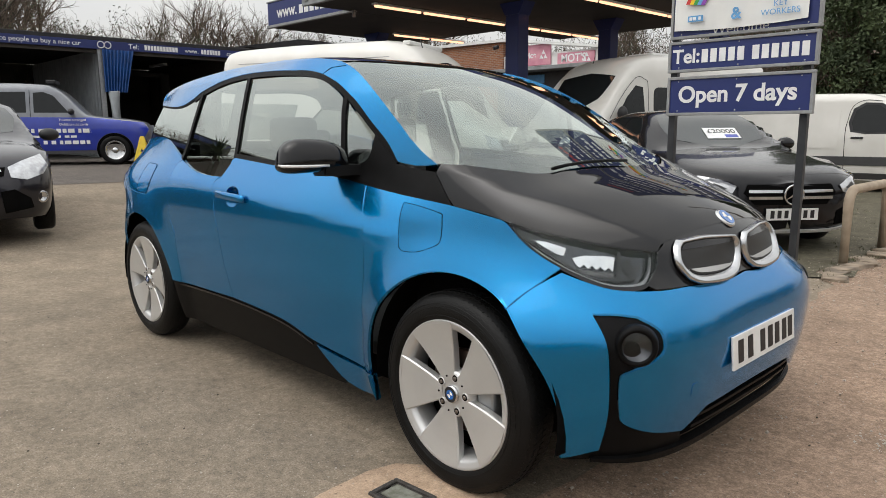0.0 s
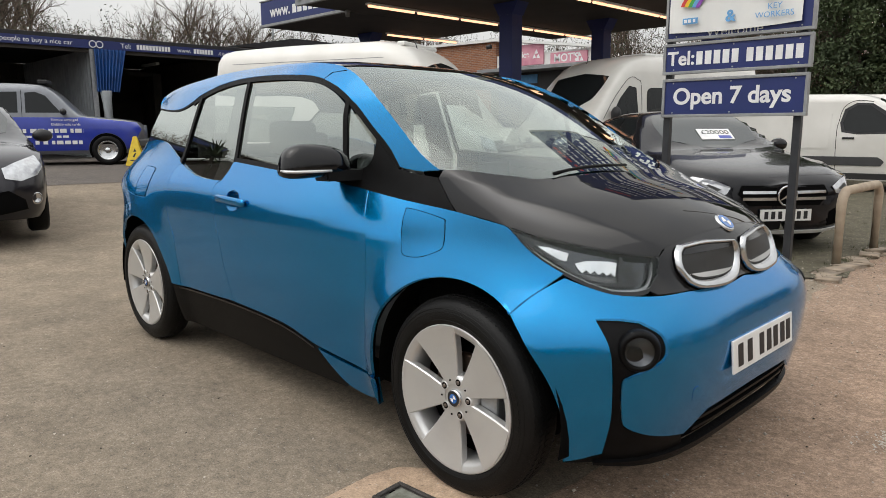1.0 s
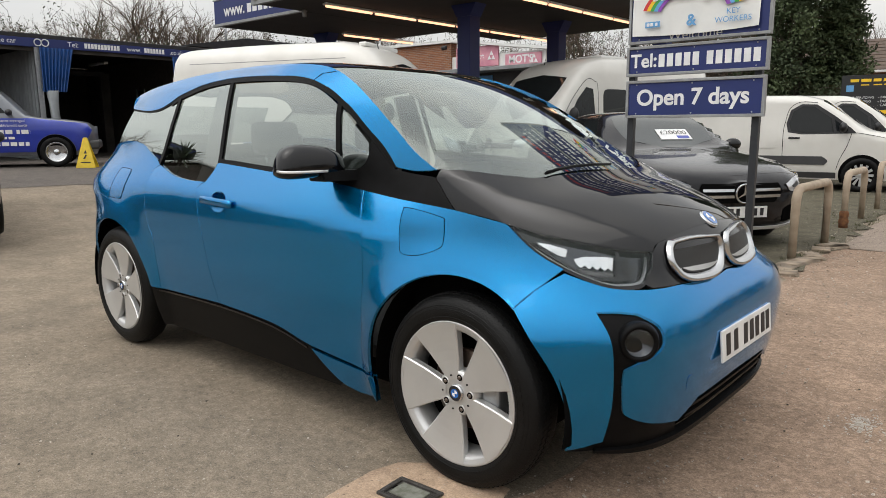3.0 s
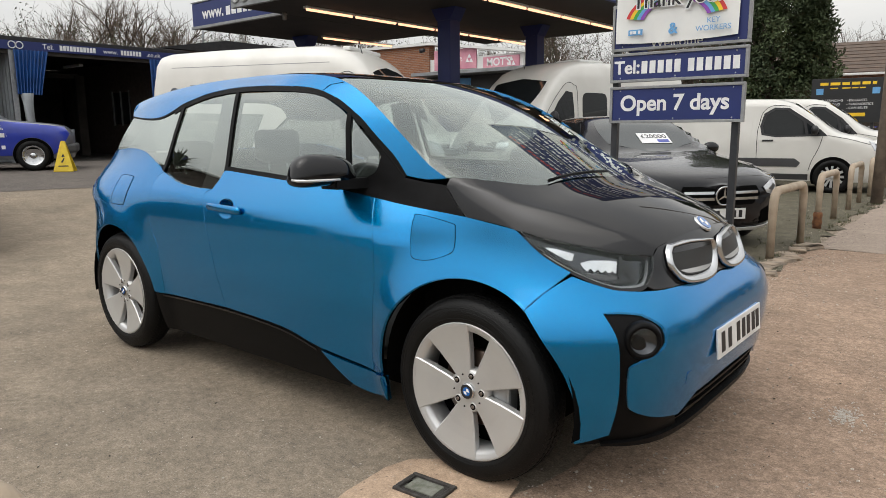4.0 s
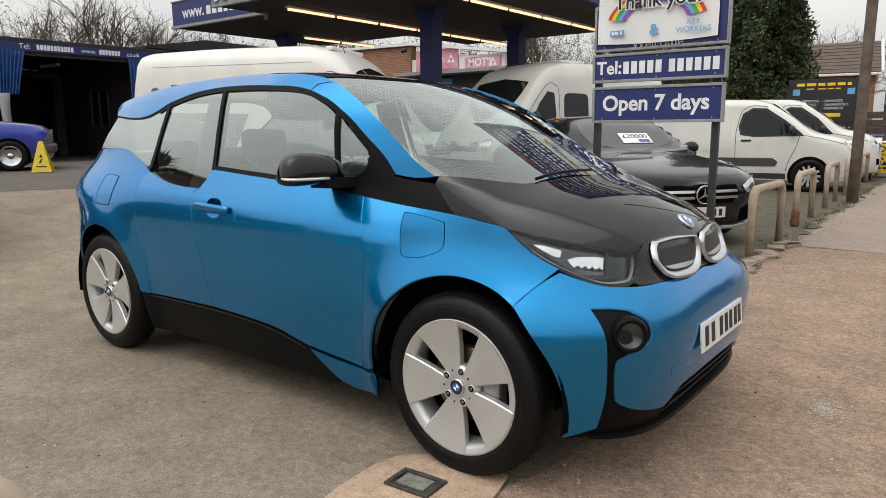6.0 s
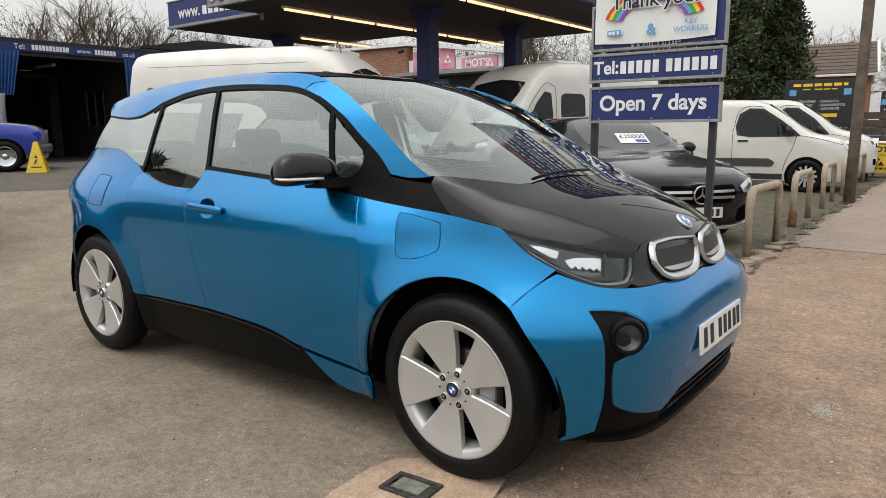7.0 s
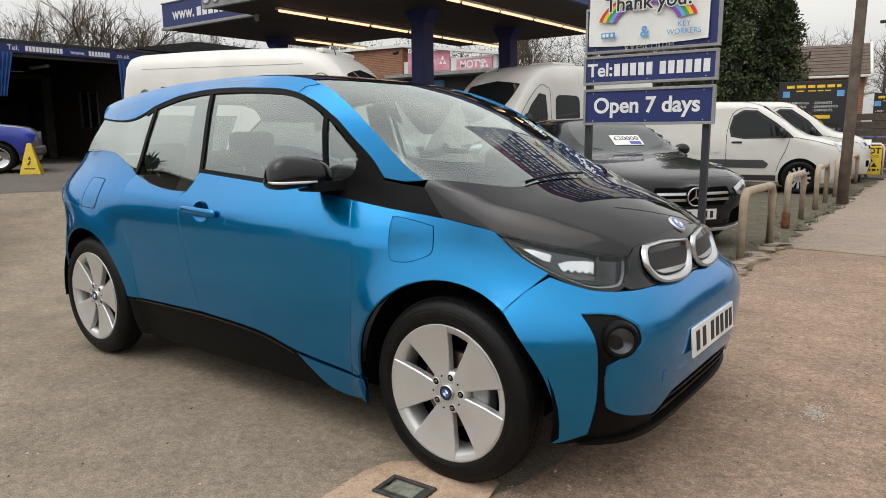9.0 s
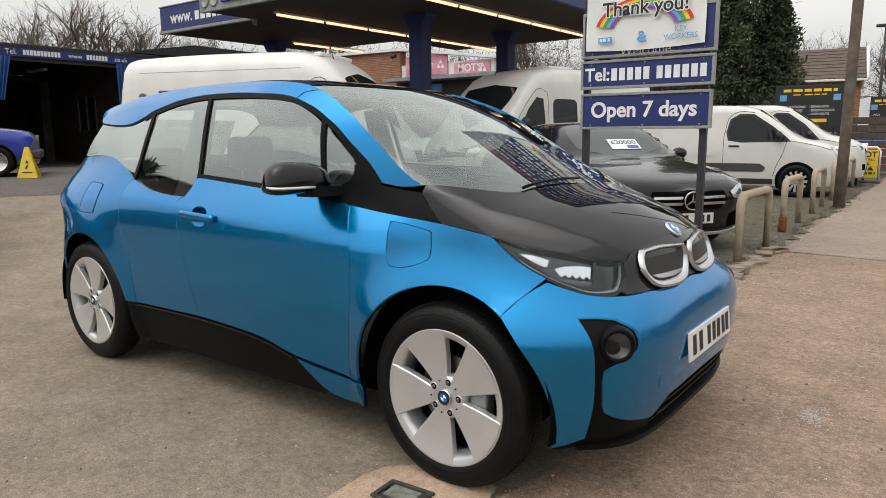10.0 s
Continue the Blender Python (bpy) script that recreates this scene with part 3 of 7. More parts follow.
    cowl = panel("bonnet_corner", run([(.78, 1.019), (.985, .995), (1.225, .973)], [(1.225, .972), (1.10, 1.082)], [(1.10, 1.082), (1.012, 1.09), (.92, 1.104)], [(.92, 1.104), (.85, 1.165), (.79, 1.215)], [(.79, 1.215), (.765, 1.12), (.63, 1.075), (.60, 1.046), (.78, 1.019)]), side, M["satin_black"], car, .001, .012, .03, .001)
    bow(panel("front_window", run([(-.285, 1.47), (.028, 1.466), (.253, 1.452), (.386, 1.43), (.5, 1.388), (.585, 1.34)], [(.585, 1.34), (.60, 1.2), (.62, 1.05)], [(.62, 1.05), (.212, 1.062), (-.248, 1.09)], [(-.248, 1.09), (-.285, 1.47)]), side, M["glass"], door, 0, 0, .06, .008, "clear side window reflecting the sky"), s)
    panel("window_divider", ribbon([(.625, 1.03), (.602, 1.2), (.585, 1.36)], -.013, .012), side, M["satin_black"], door, 0, .01, .05, .002)
    bow(panel("quarter_light", run([(.60, 1.34), (.77, 1.2)], [(.77, 1.2), (.79, 1.07)], [(.79, 1.07), (.63, 1.06)], [(.63, 1.06), (.60, 1.34)]), side, M["glass"], door, 0, 0, .06, .008), s)
    bow(panel("rear_window", run([(-.785, 1.42), (-.6, 1.46), (-.31, 1.47)], [(-.31, 1.47), (-.275, 1.097)], [(-.275, 1.097), (-.30, 1.03), (-.33, 1.006), (-.394, 1.0), (-.562, 1.012), (-.719, 1.035), (-.85, 1.075)], [(-.85, 1.075), (-.785, 1.42)]), side, M["glass"], rear_door, 0, 0, .06, .008), s, 2.5)
    panel("door_pillar", ribbon([(-.258, 1.085), (-.285, 1.3), (-.30, 1.475)], -.014, .012), side, M["satin_black"], door, 0, .01, .05, .001)
    panel("inner_pillar", [(-.465, 1.46), (-.31, 1.47), (-.275, 1.10), (-.33, 1.0), (-.47, 1.0)], side, M["pillar_trim"], rear_door, 0, .02, .06, .035, "brown-grey inner pillar trim")
    panel("rear_pillar", ribbon([(-.865, 1.07), (-.835, 1.25), (-.79, 1.43)], -.016, .012), side, M["satin_black"], car, 0, .01, .05, .001)
    panel("waist_seal", ribbon([(-.255, 1.097), (.212, 1.070), (.566, 1.049), (.787, 1.024)], -.004, .016), side, M["satin_black"], door, 0, .008, .05, 0)
    bow(panel("rear_side_glass", run([(-1.50, 1.368), (-1.3, 1.356), (-1.0, 1.365), (-.81, 1.42)], [(-.81, 1.42), (-.875, 1.085)], [(-.875, 1.085), (-.972, 1.11), (-1.194, 1.172), (-1.404, 1.182), (-1.8, 1.175)], [(-1.8, 1.175), (-1.66, 1.27), (-1.50, 1.368)]), side, M["glass_dark"], car, 0, 0, .06, .006), s, 7)
    panel("tailgate_edge", ribbon([(-1.80, 1.175), (-1.66, 1.27), (-1.50, 1.372)], -.006, .008), side, M["satin_black"], car, 0, .004, .05, .007)
    # dark skin behind the joints
    panel("inner_skin", run([(-1.9, 1.1), (-1.9, .5)], [(-1.9, .5), (-1.7, .44)], arc(-1.285, .35, .405, 168, 10), [(-.88, .3), (.86, .3)], arc(1.285, .35, .42, 190, 58), [(1.55, .75), (1.4, .9), (.8, .985)], [(.8, .985), (.2, 1.03), (-.2, 1.05)], [(-.2, 1.05), (-.36, .97), (-.8, .99), (-1.2, 1.1), (-1.9, 1.1)], n=3), side, M["dark"], car, 0, 0, .08, .022)
    panel("lamp_bucket", [(72.5 * -s, .93), (56 * -s, .88), (36 * -s, .835), (37.5 * -s, .79), (40.5 * -s, .76), (52 * -s, .78), (65 * -s, .865)], on_front, M["gloss_black"], car, 0, 0, .03, .05, "", (.0125, 1))

# nose, bumper and bonnet
half = [(68.8, .688), (64.5, .6), (60.5, .5), (58.2, .40), (57.5, .33), (57.8, .236)]
trim_in = [(43.9, .682), (39.8, .644), (39.2, .591), (41.5, .559), (46.3, .528), (47.6, .503), (47.2, .393), (45.8, .356), (40, .318), (31.9, .292)]
trim_out = [(50.3, .268), (49.1, .395), (49.4, .556), (50.2, .63), (52.3, .69)]
edge = run([(0, .735), (12, .727), (27.8, .737), (37.3, .738), (46.9, .748), (52, .764), (58.7, .795)], [(58.7, .795), (62.3, .767), (65.6, .733), (68.8, .688)], half, [half[-1], trim_out[0]], trim_out, [trim_out[-1], (48, .69), trim_in[0]], trim_in, [trim_in[-1], (24.7, .352)], [(24.7, .352), (12, .358), (0, .360)], n=4)
edge = [tuple(p) for p in edge] + [(0, .360)]
bumper = panel("front_bumper", edge + [(-a, b) for a, b in edge[::-1] if a > 1e-6], on_front, M["blue"], car, .0015, .012, .028, 0, "", (.0125, 1), even=5, lean=lambda q: Vector((.05, 0, -.10)) * ease((abs(q.y) - .35) / .25))
for s in (1, -1):
    sx = lambda pts, s=s: [(a * s, b) for a, b in pts]
    tr = run(trim_out[::-1], [trim_out[0], (57.3, .228)], [(57.3, .228), (46, .226), (30, .226)], [(30, .226), trim_in[-1]], trim_in[::-1], [trim_in[0], (48, .69), trim_out[-1]], n=4)
    fog_trim = panel("fog_lamp_surround", sx([tuple(p) for p in tr]), on_front, M["satin_black"], car, .001, .02, .028, .010, "black plastic fog lamp surround", (.0125, 1))
    q = on_front(44.8 * s, .607)
    out = Vector((.62, -.78 * s, .03)).normalized()
    fm = Matrix.Translation(q + out * (.004 if s > 0 else -.03)) @ out.to_track_quat("-Y", "Z").to_matrix().to_4x4()
    lathe("fog_lamp_ring", [(.043, -.002), (.047, -.009), (.055, -.008), (.060, .0), (.065, .02), (.063, .03)], M["satin_black"], fog_trim, 40, m=fm)
    lathe("fog_lamp_bowl", [(.0, .022), (.024, .016), (.044, .0)], M["lamp_steel"], fog_trim, 32, m=fm)
    lathe("fog_lamp_lens", [(.0, -.009), (.025, -.007), (.044, -.001)], M["lens"], fog_trim, 32, m=fm)
    lens = run([(73, .942), (64.9, .913), (56.1, .891), (46.1, .864), (36, .846)], [(36, .846), (37, .796), (40.1, .756)], [(40.1, .756), (46.9, .753), (52.1, .772), (58.7, .81), (65.5, .86), (73, .942)])
    lamp = panel("headlight", sx([tuple(p) for p in lens]), on_front, M["lens"], car, .001, 0, .028, -.001, "clear headlamp lens over bright reflectors", (.0125, 1))
    panel("lamp_rim", sx(ribbon([(72, .938), (64.9, .913), (56.1, .891), (46.1, .864), (36, .846)], -.010, 0)), on_front, M["gloss_black"], lamp, 0, .01, .03, .002, "", (.0125, 1))
    panel("lamp_base", sx(ribbon([(70, .915), (65.5, .862), (58.7, .812), (52.1, .775), (46.9, .757), (40.5, .759), (37.4, .796)], 0, .011)), on_front, M["gloss_black"], lamp, 0, .01, .03, .002, "", (.0125, 1))
    panel("lamp_liner", sx([(67, .900), (64, .895), (56, .876), (46.1, .850), (38, .834), (38.6, .796), (41, .770), (46.9, .766), (52.1, .786), (58.7, .826)]), on_front, M["lamp_steel"], lamp, 0, 0, .02, .034, "dim silver lamp bowl", (.0125, 1))
    teeth = [(47.2 + k * .95, .801 + .0015 * k + (.010 if k % 2 else 0)) for k in range(10)]
    panel("reflector", sx([(56.5, .840), (54, .848), (49, .846), (46.6, .840)] + teeth), on_front, M["reflector"], lamp, 0, .03, .012, .020, "bright chrome reflector", (.0125, 1))
    panel("reflector_step", sx([(46.8, .796), (56, .812), (54, .798), (50, .788), (47, .785)]), on_front, M["trim"], lamp, 0, .01, .012, .022, "", (.0125, 1))
    panel("lamp_divider", sx([(45.2, .856), (46.1, .858), (45.9, .82), (46.7, .787), (45.8, .785), (45.0, .82)]), on_front, M["gloss_black"], lamp, 0, .012, .02, .018, "", (.0125, 1))
    panel("projector_eye", sx(ring_points(42.3, .815, 2.2, .024, 24)), on_front, M["gloss_black"], lamp, 0, .02, .012, .024, "", (.0125, 1))
    panel("projector_glint", sx(ring_points(41.6, .822, 1.2, .013, 20)), on_front, M["lamp_steel"], lamp, 0, .004, .012, .021, "", (.0125, 1))
    panel("upper_reflector", sx([(58, .868), (62.5, .885), (65.5, .888), (60.5, .85), (58.5, .846)]), on_front, M["reflector"], lamp, 0, .01, .012, .022, "", (.0125, 1))
    panel("lamp_shelf", sx(ribbon([(67, .885), (60, .838), (54, .792), (47.5, .782), (41.5, .783)], -.004, .006)), on_front, M["gloss_black"], lamp, 0, .012, .02, .016, "", (.0125, 1))
    panel("light_guide", sx(ribbon([(66, .872), (58.7, .820), (52.1, .784), (46.9, .768), (41.2, .77), (38.4, .80), (37.6, .838)], .003, .013)), on_front, M["guide"], lamp, 0, .012, .02, .012, "", (.0125, 1))
# black nose panel between the lamps
nose_edge = [(0, .737), (14, .729), (28, .738), (38, .741), (40, .754), (37, .796), (36, .846), (33, .872), (26, .886), (18, .896), (8, .903), (0, .905)]
panel("nose_panel", nose_edge + [(-a, b) for a, b in nose_edge[-2:0:-1]], on_front, M["gloss_black"], car, .001, .01, .025, .003, "", (.0125, 1))
for s in (1, -1):
    sx = lambda pts, s=s: [(a * s, b) for a, b in pts]
    g_out = [tuple(p) for p in run([(29.3, .874), (20, .879), (10.2, .873), (3.5, .866)], [(3.5, .866), (1.6, .84), (1.8, .79), (3.6, .755)], [(3.6, .755), (7, .735), (14, .727), (24, .736), (28.3, .755)], [(28.3, .755), (31.2, .80), (31.2, .85), (29.3, .874)])]
    c = np.mean(g_out, 0)
    g_in = [tuple((np.array(p) - c) * (.87, .73) + c + (0, .007)) for p in g_out]
    gr = panel("grille_mesh", sx(g_in), on_front, M["mesh_black"], car, 0, .006, .02, -.004, "black blanked kidney grille", (.0125, 1))
    lip_in = [tuple((np.array(p) - c) * (.83, .67) + c + (0, .007)) for p in g_out]
    low_z = min(b for a_, b in lip_in)
    panel("grille_lip", sx([(p[0], min(p[1], low_z + .017 + .0005 * (p[0] - 16))) for p in lip_in]), on_front, M["silver"], gr, 0, .004, .02, -.007, "pale grey lower lip", (.0125, 1))
    hi_z = max(b for a_, b in lip_in)
    panel("grille_brow", sx([(p[0], max(p[1], hi_z - .020)) for p in lip_in]), on_front, M["black_car"], gr, 0, .004, .02, -.006, "", (.0125, 1))
    k = len(g_out)
    bm = bmesh.new()
    rows = []
    for f, lift in ((0.0, .002), (.12, .016), (.45, .020), (.8, .014), (1.0, .002)):
        row = []
        for p, q in zip(g_out, g_in):
            u = (np.array(p) * (1 - f) + np.array(q) * f) * (s, 1)
            w = on_front(*u)
            d = Vector((w.x - 1.0, w.y * .6, .05)).normalized()
            row.append(bm.verts.new(w + d * lift))
        rows.append(row)
    for r0, r1 in zip(rows, rows[1:]):
        for i in range(k):
            bm.faces.new((r0[i], r0[(i + 1) % k], r1[(i + 1) % k], r1[i]))
    bmesh.ops.recalc_face_normals(bm, faces=bm.faces[:])
    finish("grille_frame", bm, M["chrome"], gr, "satin silver kidney-shaped grille frame")
b = on_top(1.815, 0)
fall = on_top(1.85, 0) - on_top(1.78, 0)
tilt = math.atan2(-fall.z, fall.x)
bmx = Matrix.Translation(b) @ Matrix.Rotation(tilt, 4, "Y") @ Matrix.Translation((0, 0, -.001))
badge = lathe("badge", [(0, .006), (.030, .006), (.037, .004), (.041, 0), (.041, -.004)], M["chrome"], car, 36, "Z", "round blue and white bonnet badge", bmx)
prism("badge_disc", ring_points(0, 0, .032, .032, 28), .006, .0075, M["badge_blue"], badge, "XY")
for a in (0, 180):
    prism("badge_quarter", [(0, 0)] + [(.02 * math.cos(radians(a + q)), .02 * math.sin(radians(a + q))) for q in range(0, 91, 15)], .0075, .0085, M["plate"], badge, "XY")
bon = [(1.35, 0), (1.345, 25), (1.325, 47), (1.285, 53), (1.225, 56.7), (1.155, 59.2), (1.108, 60.4)]
lip = [on_front(a, z) for a, z in ((36, .848), (33, .873), (26, .887), (18, .897), (8, .904), (0, .906))]
lip = [(p.x, math.degrees(math.atan2(-p.y, p.z - .7))) for p in lip]
bon_out = run(bon, [(x, over_angle(x, z)) for x, z in ((1.108, 1.078), (1.14, 1.05), (1.17, 1.024), (1.2, .998), (1.229, .974))], [(x, over_angle(x, z)) for x, z in ((1.229, .974), (1.3, .966), (1.4, .949), (1.5, .924), (1.6, .90), (1.7, .876), (1.76, .858))] + lip[:1], lip)
bon_out = [tuple(p) for p in bon_out] + [lip[-1]]
panel("bonnet", bon_out + [(a, -b) for a, b in bon_out[::-1] if b > 1e-6], on_top, M["gloss_black"], car, .0, .012, .02, 0, "gloss black bonnet reflecting a sign and trees", (1, .0125), even=8, lean=bonnet_fold)
scr = [(1.094, 60.3), (1.0, 57.2), (.886, 52.1), (.726, 45.8), (.538, 39.3), (.379, 35.0), (.30, 33.8)]
scr_out = [tuple(p) for p in run([(1.345, 0), (1.34, 25), (1.32, 47), (1.28, 53), (1.22, 56.5), (1.15, 59), (1.094, 60.3)], scr, [scr[-1], (.345, 18), (.36, 0)])] + [(.36, 0)]
screen = panel("windscreen", scr_out + [(a, -b) for a, b in scr_out[::-1] if b > 1e-6], on_top, M["screen_glass"], car, 0, 0, .06, .006, "large raked windscreen with a tinted top", scale=(1, .0125), even=25, lean=lambda q: Vector((.06 * min(max((1.15 - q.x) / .6, 0), 1), .34 * q.y - .03, 0)))
roof_out = [(.36, 0), (.345, 18), (.30, 33.6), (.2, 32.4), (-.3, 31.4), (-1.2, 30.9), (-1.52, 30.9), (-1.62, 15), (-1.66, 0)]
panel("roof", roof_out + [(a, -b) for a, b in roof_out[-2:0:-1]], on_top, M["gloss_black"], car, .002, .012, .06, 0, "gloss black roof", scale=(1, .0125))
for s in (-1, 1):
    for wx in (1.292, -1.285):
        turn = Matrix.Identity(4) if s < 0 else Matrix.Rotation(math.pi, 4, "Z")
        car_wheel(car, s, Matrix.Translation((wx, s * .782, .3485)) @ turn, -40 if wx > 0 else -8)
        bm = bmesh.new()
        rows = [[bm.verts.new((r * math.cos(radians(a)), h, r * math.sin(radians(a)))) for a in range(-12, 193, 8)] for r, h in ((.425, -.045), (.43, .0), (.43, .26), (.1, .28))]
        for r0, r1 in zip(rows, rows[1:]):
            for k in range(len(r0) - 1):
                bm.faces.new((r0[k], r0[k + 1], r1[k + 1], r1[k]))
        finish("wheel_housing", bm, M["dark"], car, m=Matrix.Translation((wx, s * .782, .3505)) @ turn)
# mirrors
for s in (-1, 1):
    bm = bmesh.new()
    bmesh.ops.create_uvsphere(bm, u_segments=36, v_segments=20, radius=1)
    for v in bm.verts:
        x, y, z = v.co
        e = lambda a, p: math.copysign(abs(a) ** p, a)
        x, y, z = e(x, .7), e(y, .5), e(z, .6)
        v.co = (x * (.078 + .01 * y - .018 * max(z, 0)), y * (.134 - .016 * z), z * ((.066 if z > 0 else .050) - .008 * y) + (.010 * (1 - y * y) if z > 0 else 0))
    mm = Matrix.Translation((.615, s * .918, 1.118)) @ Matrix.Rotation(s * radians(14), 4, "Z")
    if s > 0:
        mm = mm @ Matrix.Scale(-1, 4, (0, 1, 0))
    mirror = finish("door_mirror", bm, M["gloss_black"], car, "gloss black door mirror with a bright indicator strip", m=mm)
    tube("indicator_strip", [(.02, -.134, -.020), (.052, -.129, -.022), (.072, -.10, -.023), (.079, -.05, -.023), (.081, .0, -.023), (.081, .04, -.023)], .0055, M["strip"], mirror, 8)
    prism("mirror_arm", [(-.055, -.022), (.075, -.022), (.085, -.062), (-.05, -.068)], .02, .175, M["satin_black"], mirror, "XZ", .006)
# door handles
for s in (-1, 1):
    side = on_side(s)
    pocket = panel("handle_pocket", ring_points(-.165, .915, .064, .049, 28, 2.4), side, M["blue"], car, 0, .006, .02, -.0008, "recessed pocket behind the pull")
    panel("pocket_shadow", ribbon([(-.222, .930), (-.208, .953), (-.165, .963), (-.122, .953), (-.108, .930)], -.0015, .0015), side, M["dark"], pocket, 0, .001, .02, -.0015)
    bowl = panel("pocket_bowl", ring_points(-.165, .915, .060, .045, 28, 2.4), side, M["blue"], pocket, 0, .001, .015, -.0014)
    set_normals(bowl, [Vector((0, s * .72, -10 * (q.co.z - .905))).normalized() for q in bowl.data.vertices])
    hp = [(-.303, .922), (-.294, .922), (-.2, .920), (-.1, .917), (-.052, .915), (-.042, .915)]
    bm = bmesh.new()
    add_tube(bm, [(x, s * (half_width(x, z) + (.016 if -.298 < x < -.05 else .004)), z) for x, z in hp], .018, 14)
    for q in bm.verts:
        q.co.y -= (q.co.y - s * (half_width(q.co.x, q.co.z) + .010)) * .45
    bmesh.ops.recalc_face_normals(bm, faces=bm.faces[:])
    finish("door_handle", bm, M["blue"], car)
# number plate with its characters as bars
pm = Matrix.Translation((1.978, 0, .512)) @ Matrix.Rotation(radians(-5), 4, "Y")
plate = box("number_plate", -.002, .006, -.26, .26, -.0555, .0555, M["plate"], car, .002, "white front number plate with black characters", m=pm)
for y in (-.205, -.13, -.03, .035, .095, .16, .215):
    box("plate_bar", .006, .0075, y - .02, y + .02, -.038, .038, M["ink"], plate, .001)
panel("front_splitter", [(a, .238) for a in range(-52, 53, 4)] + [(a, .228 - .016 * min(1, (52 - abs(a)) / 14)) for a in range(52, -53, -4)], on_front, M["satin_black"], car, 0, .03, .03, -.004, "black plastic lip under the bumper", (.0125, 1))
panel("lower_intake", [(a, .365) for a in range(-33, 34, 6)] + [(a, .235) for a in range(33, -34, -6)], on_front, M["dark"], car, 0, 0, .03, .03, "", (.0125, 1))
for z in (.285, .32):
    panel("intake_slat", [(a, z + .006) for a in range(-28, 29, 4)] + [(a, z - .006) for a in range(28, -29, -4)], on_front, M["satin_black"], car, 0, .012, .03, .008, "", (.0125, 1))
panel("towing_cover", ring_points(30.5, .435, 1.15, .024, 24, 4), on_front, M["blue"], bumper, 0, .003, .02, -.001, "", (.0125, 1))
# underside and tail
box("underbody", -1.75, 1.5, -.62, .62, .17, .34, M["dark"], car, .03)
box("tailgate", -1.93, -1.70, -.5, .5, .5, 1.14, M["gloss_black"], car, .05, "gloss black tailgate")
bm = bmesh.new()
bm.faces.new([bm.verts.new(p) for p in ((-1.84, -.5, 1.15), (-1.84, .5, 1.15), (-1.56, .42, 1.40), (-1.56, -.42, 1.40))])
rear_screen = finish("rear_screen", bm, M["glass_dark"], car)
rear_screen.visible_shadow = False
box("bulkhead", .95, 1.25, -.7, .7, .3, .93, M["dark"], car, .02)
# cabin
M["dash"] = mat("mid_grey_dash_top", (.12, .12, .115), .7, 0, 0, (.09, .09, .088), 20)
def seat(x, y, wide, tall):
    st = finish("car_seat", seat_mesh(wide, tall), M["seat"], car, "dark grey cloth car seat", m=Matrix.Translation((x, y, .42)))
    bm = bmesh.new()
    add_box(bm, -.05, .05, -.13, .13, tall + .08, tall + .25, .035, Matrix.Translation((-.27, 0, 0)))
    hr = finish("headrest", bm, M["seat"], st)
    for dy in (-.06, .06):
        tube("headrest_post", [(-.27, dy, tall - .02), (-.27, dy, tall + .1)], .007, M["chrome"], hr)


def seat_mesh(wide, tall):
    bm = bmesh.new()
    add_box(bm, -.25, .27, -wide, wide, 0, .17, .05)
    add_box(bm, -.06, .06, -wide, wide, .05, tall + .05, .05, Matrix.Translation((-.2, 0, .02)) @ Matrix.Rotation(radians(-11), 4, "Y"))
    return bm


for y in (-.36, .36):
    seat(-.12, y, .24, .62)
    seat(-1.0, y * .95, .26, .55)
box("dashboard", .62, 1.05, -.68, .68, .68, .97, M["dash"], car, .06, "mid grey dashboard")
box("cabin_floor", -1.5, 1.0, -.68, .68, .3, .36, M["trim"], car, .01)
prism("screen_display", [(-.12, -.05), (.12, -.05), (.12, .07), (-.12, .07)], .0, .015, M["ink"], car, "YZ", .004, m=Matrix.Translation((.66, .05, 1.02)))
wm = Matrix.Translation((.42, -.36, .96)) @ Matrix.Rotation(radians(62), 4, "Y")
bm = bmesh.new()
add_tube(bm, [(.18 * math.cos(a * math.pi / 16), .18 * math.sin(a * math.pi / 16), 0) for a in range(33)], .014, 8, caps=False)
steer = finish("steering_wheel", bm, M["trim"], car, "dark steering wheel", m=wm)
for a in (0, 120, 240):
    tube("steering_spoke", [(0, 0, -.02), (.18 * math.cos(radians(a)), .18 * math.sin(radians(a)), 0)], .014, M["strip"], steer, 6)
bm = bmesh.new()
add_box(bm, -.015, .015, -.11, .11, -.035, .035, .012)
finish("inner_mirror", bm, M["ink"], car, m=Matrix.Translation((.50, 0, 1.39)))
# wiper, aerial
tube("wiper", [on_top(x, th) + Vector((.004, 0, .010)) for x, th in ((1.322, 44), (1.315, 34), (1.312, 20), (1.314, 0), (1.32, -20))], .0065, M["satin_black"], car, 6)
tube("aerial", [(-1.42, 0, 1.515), (-1.50, 0, 1.60)], .008, M["satin_black"], car, 8, .003)


# ---- ground ----
def ground_z(x, y):
    t = min(max((-3.5 - x) / 11.5, 0), 1)
    return .42 * t * t * (3 - 2 * t)


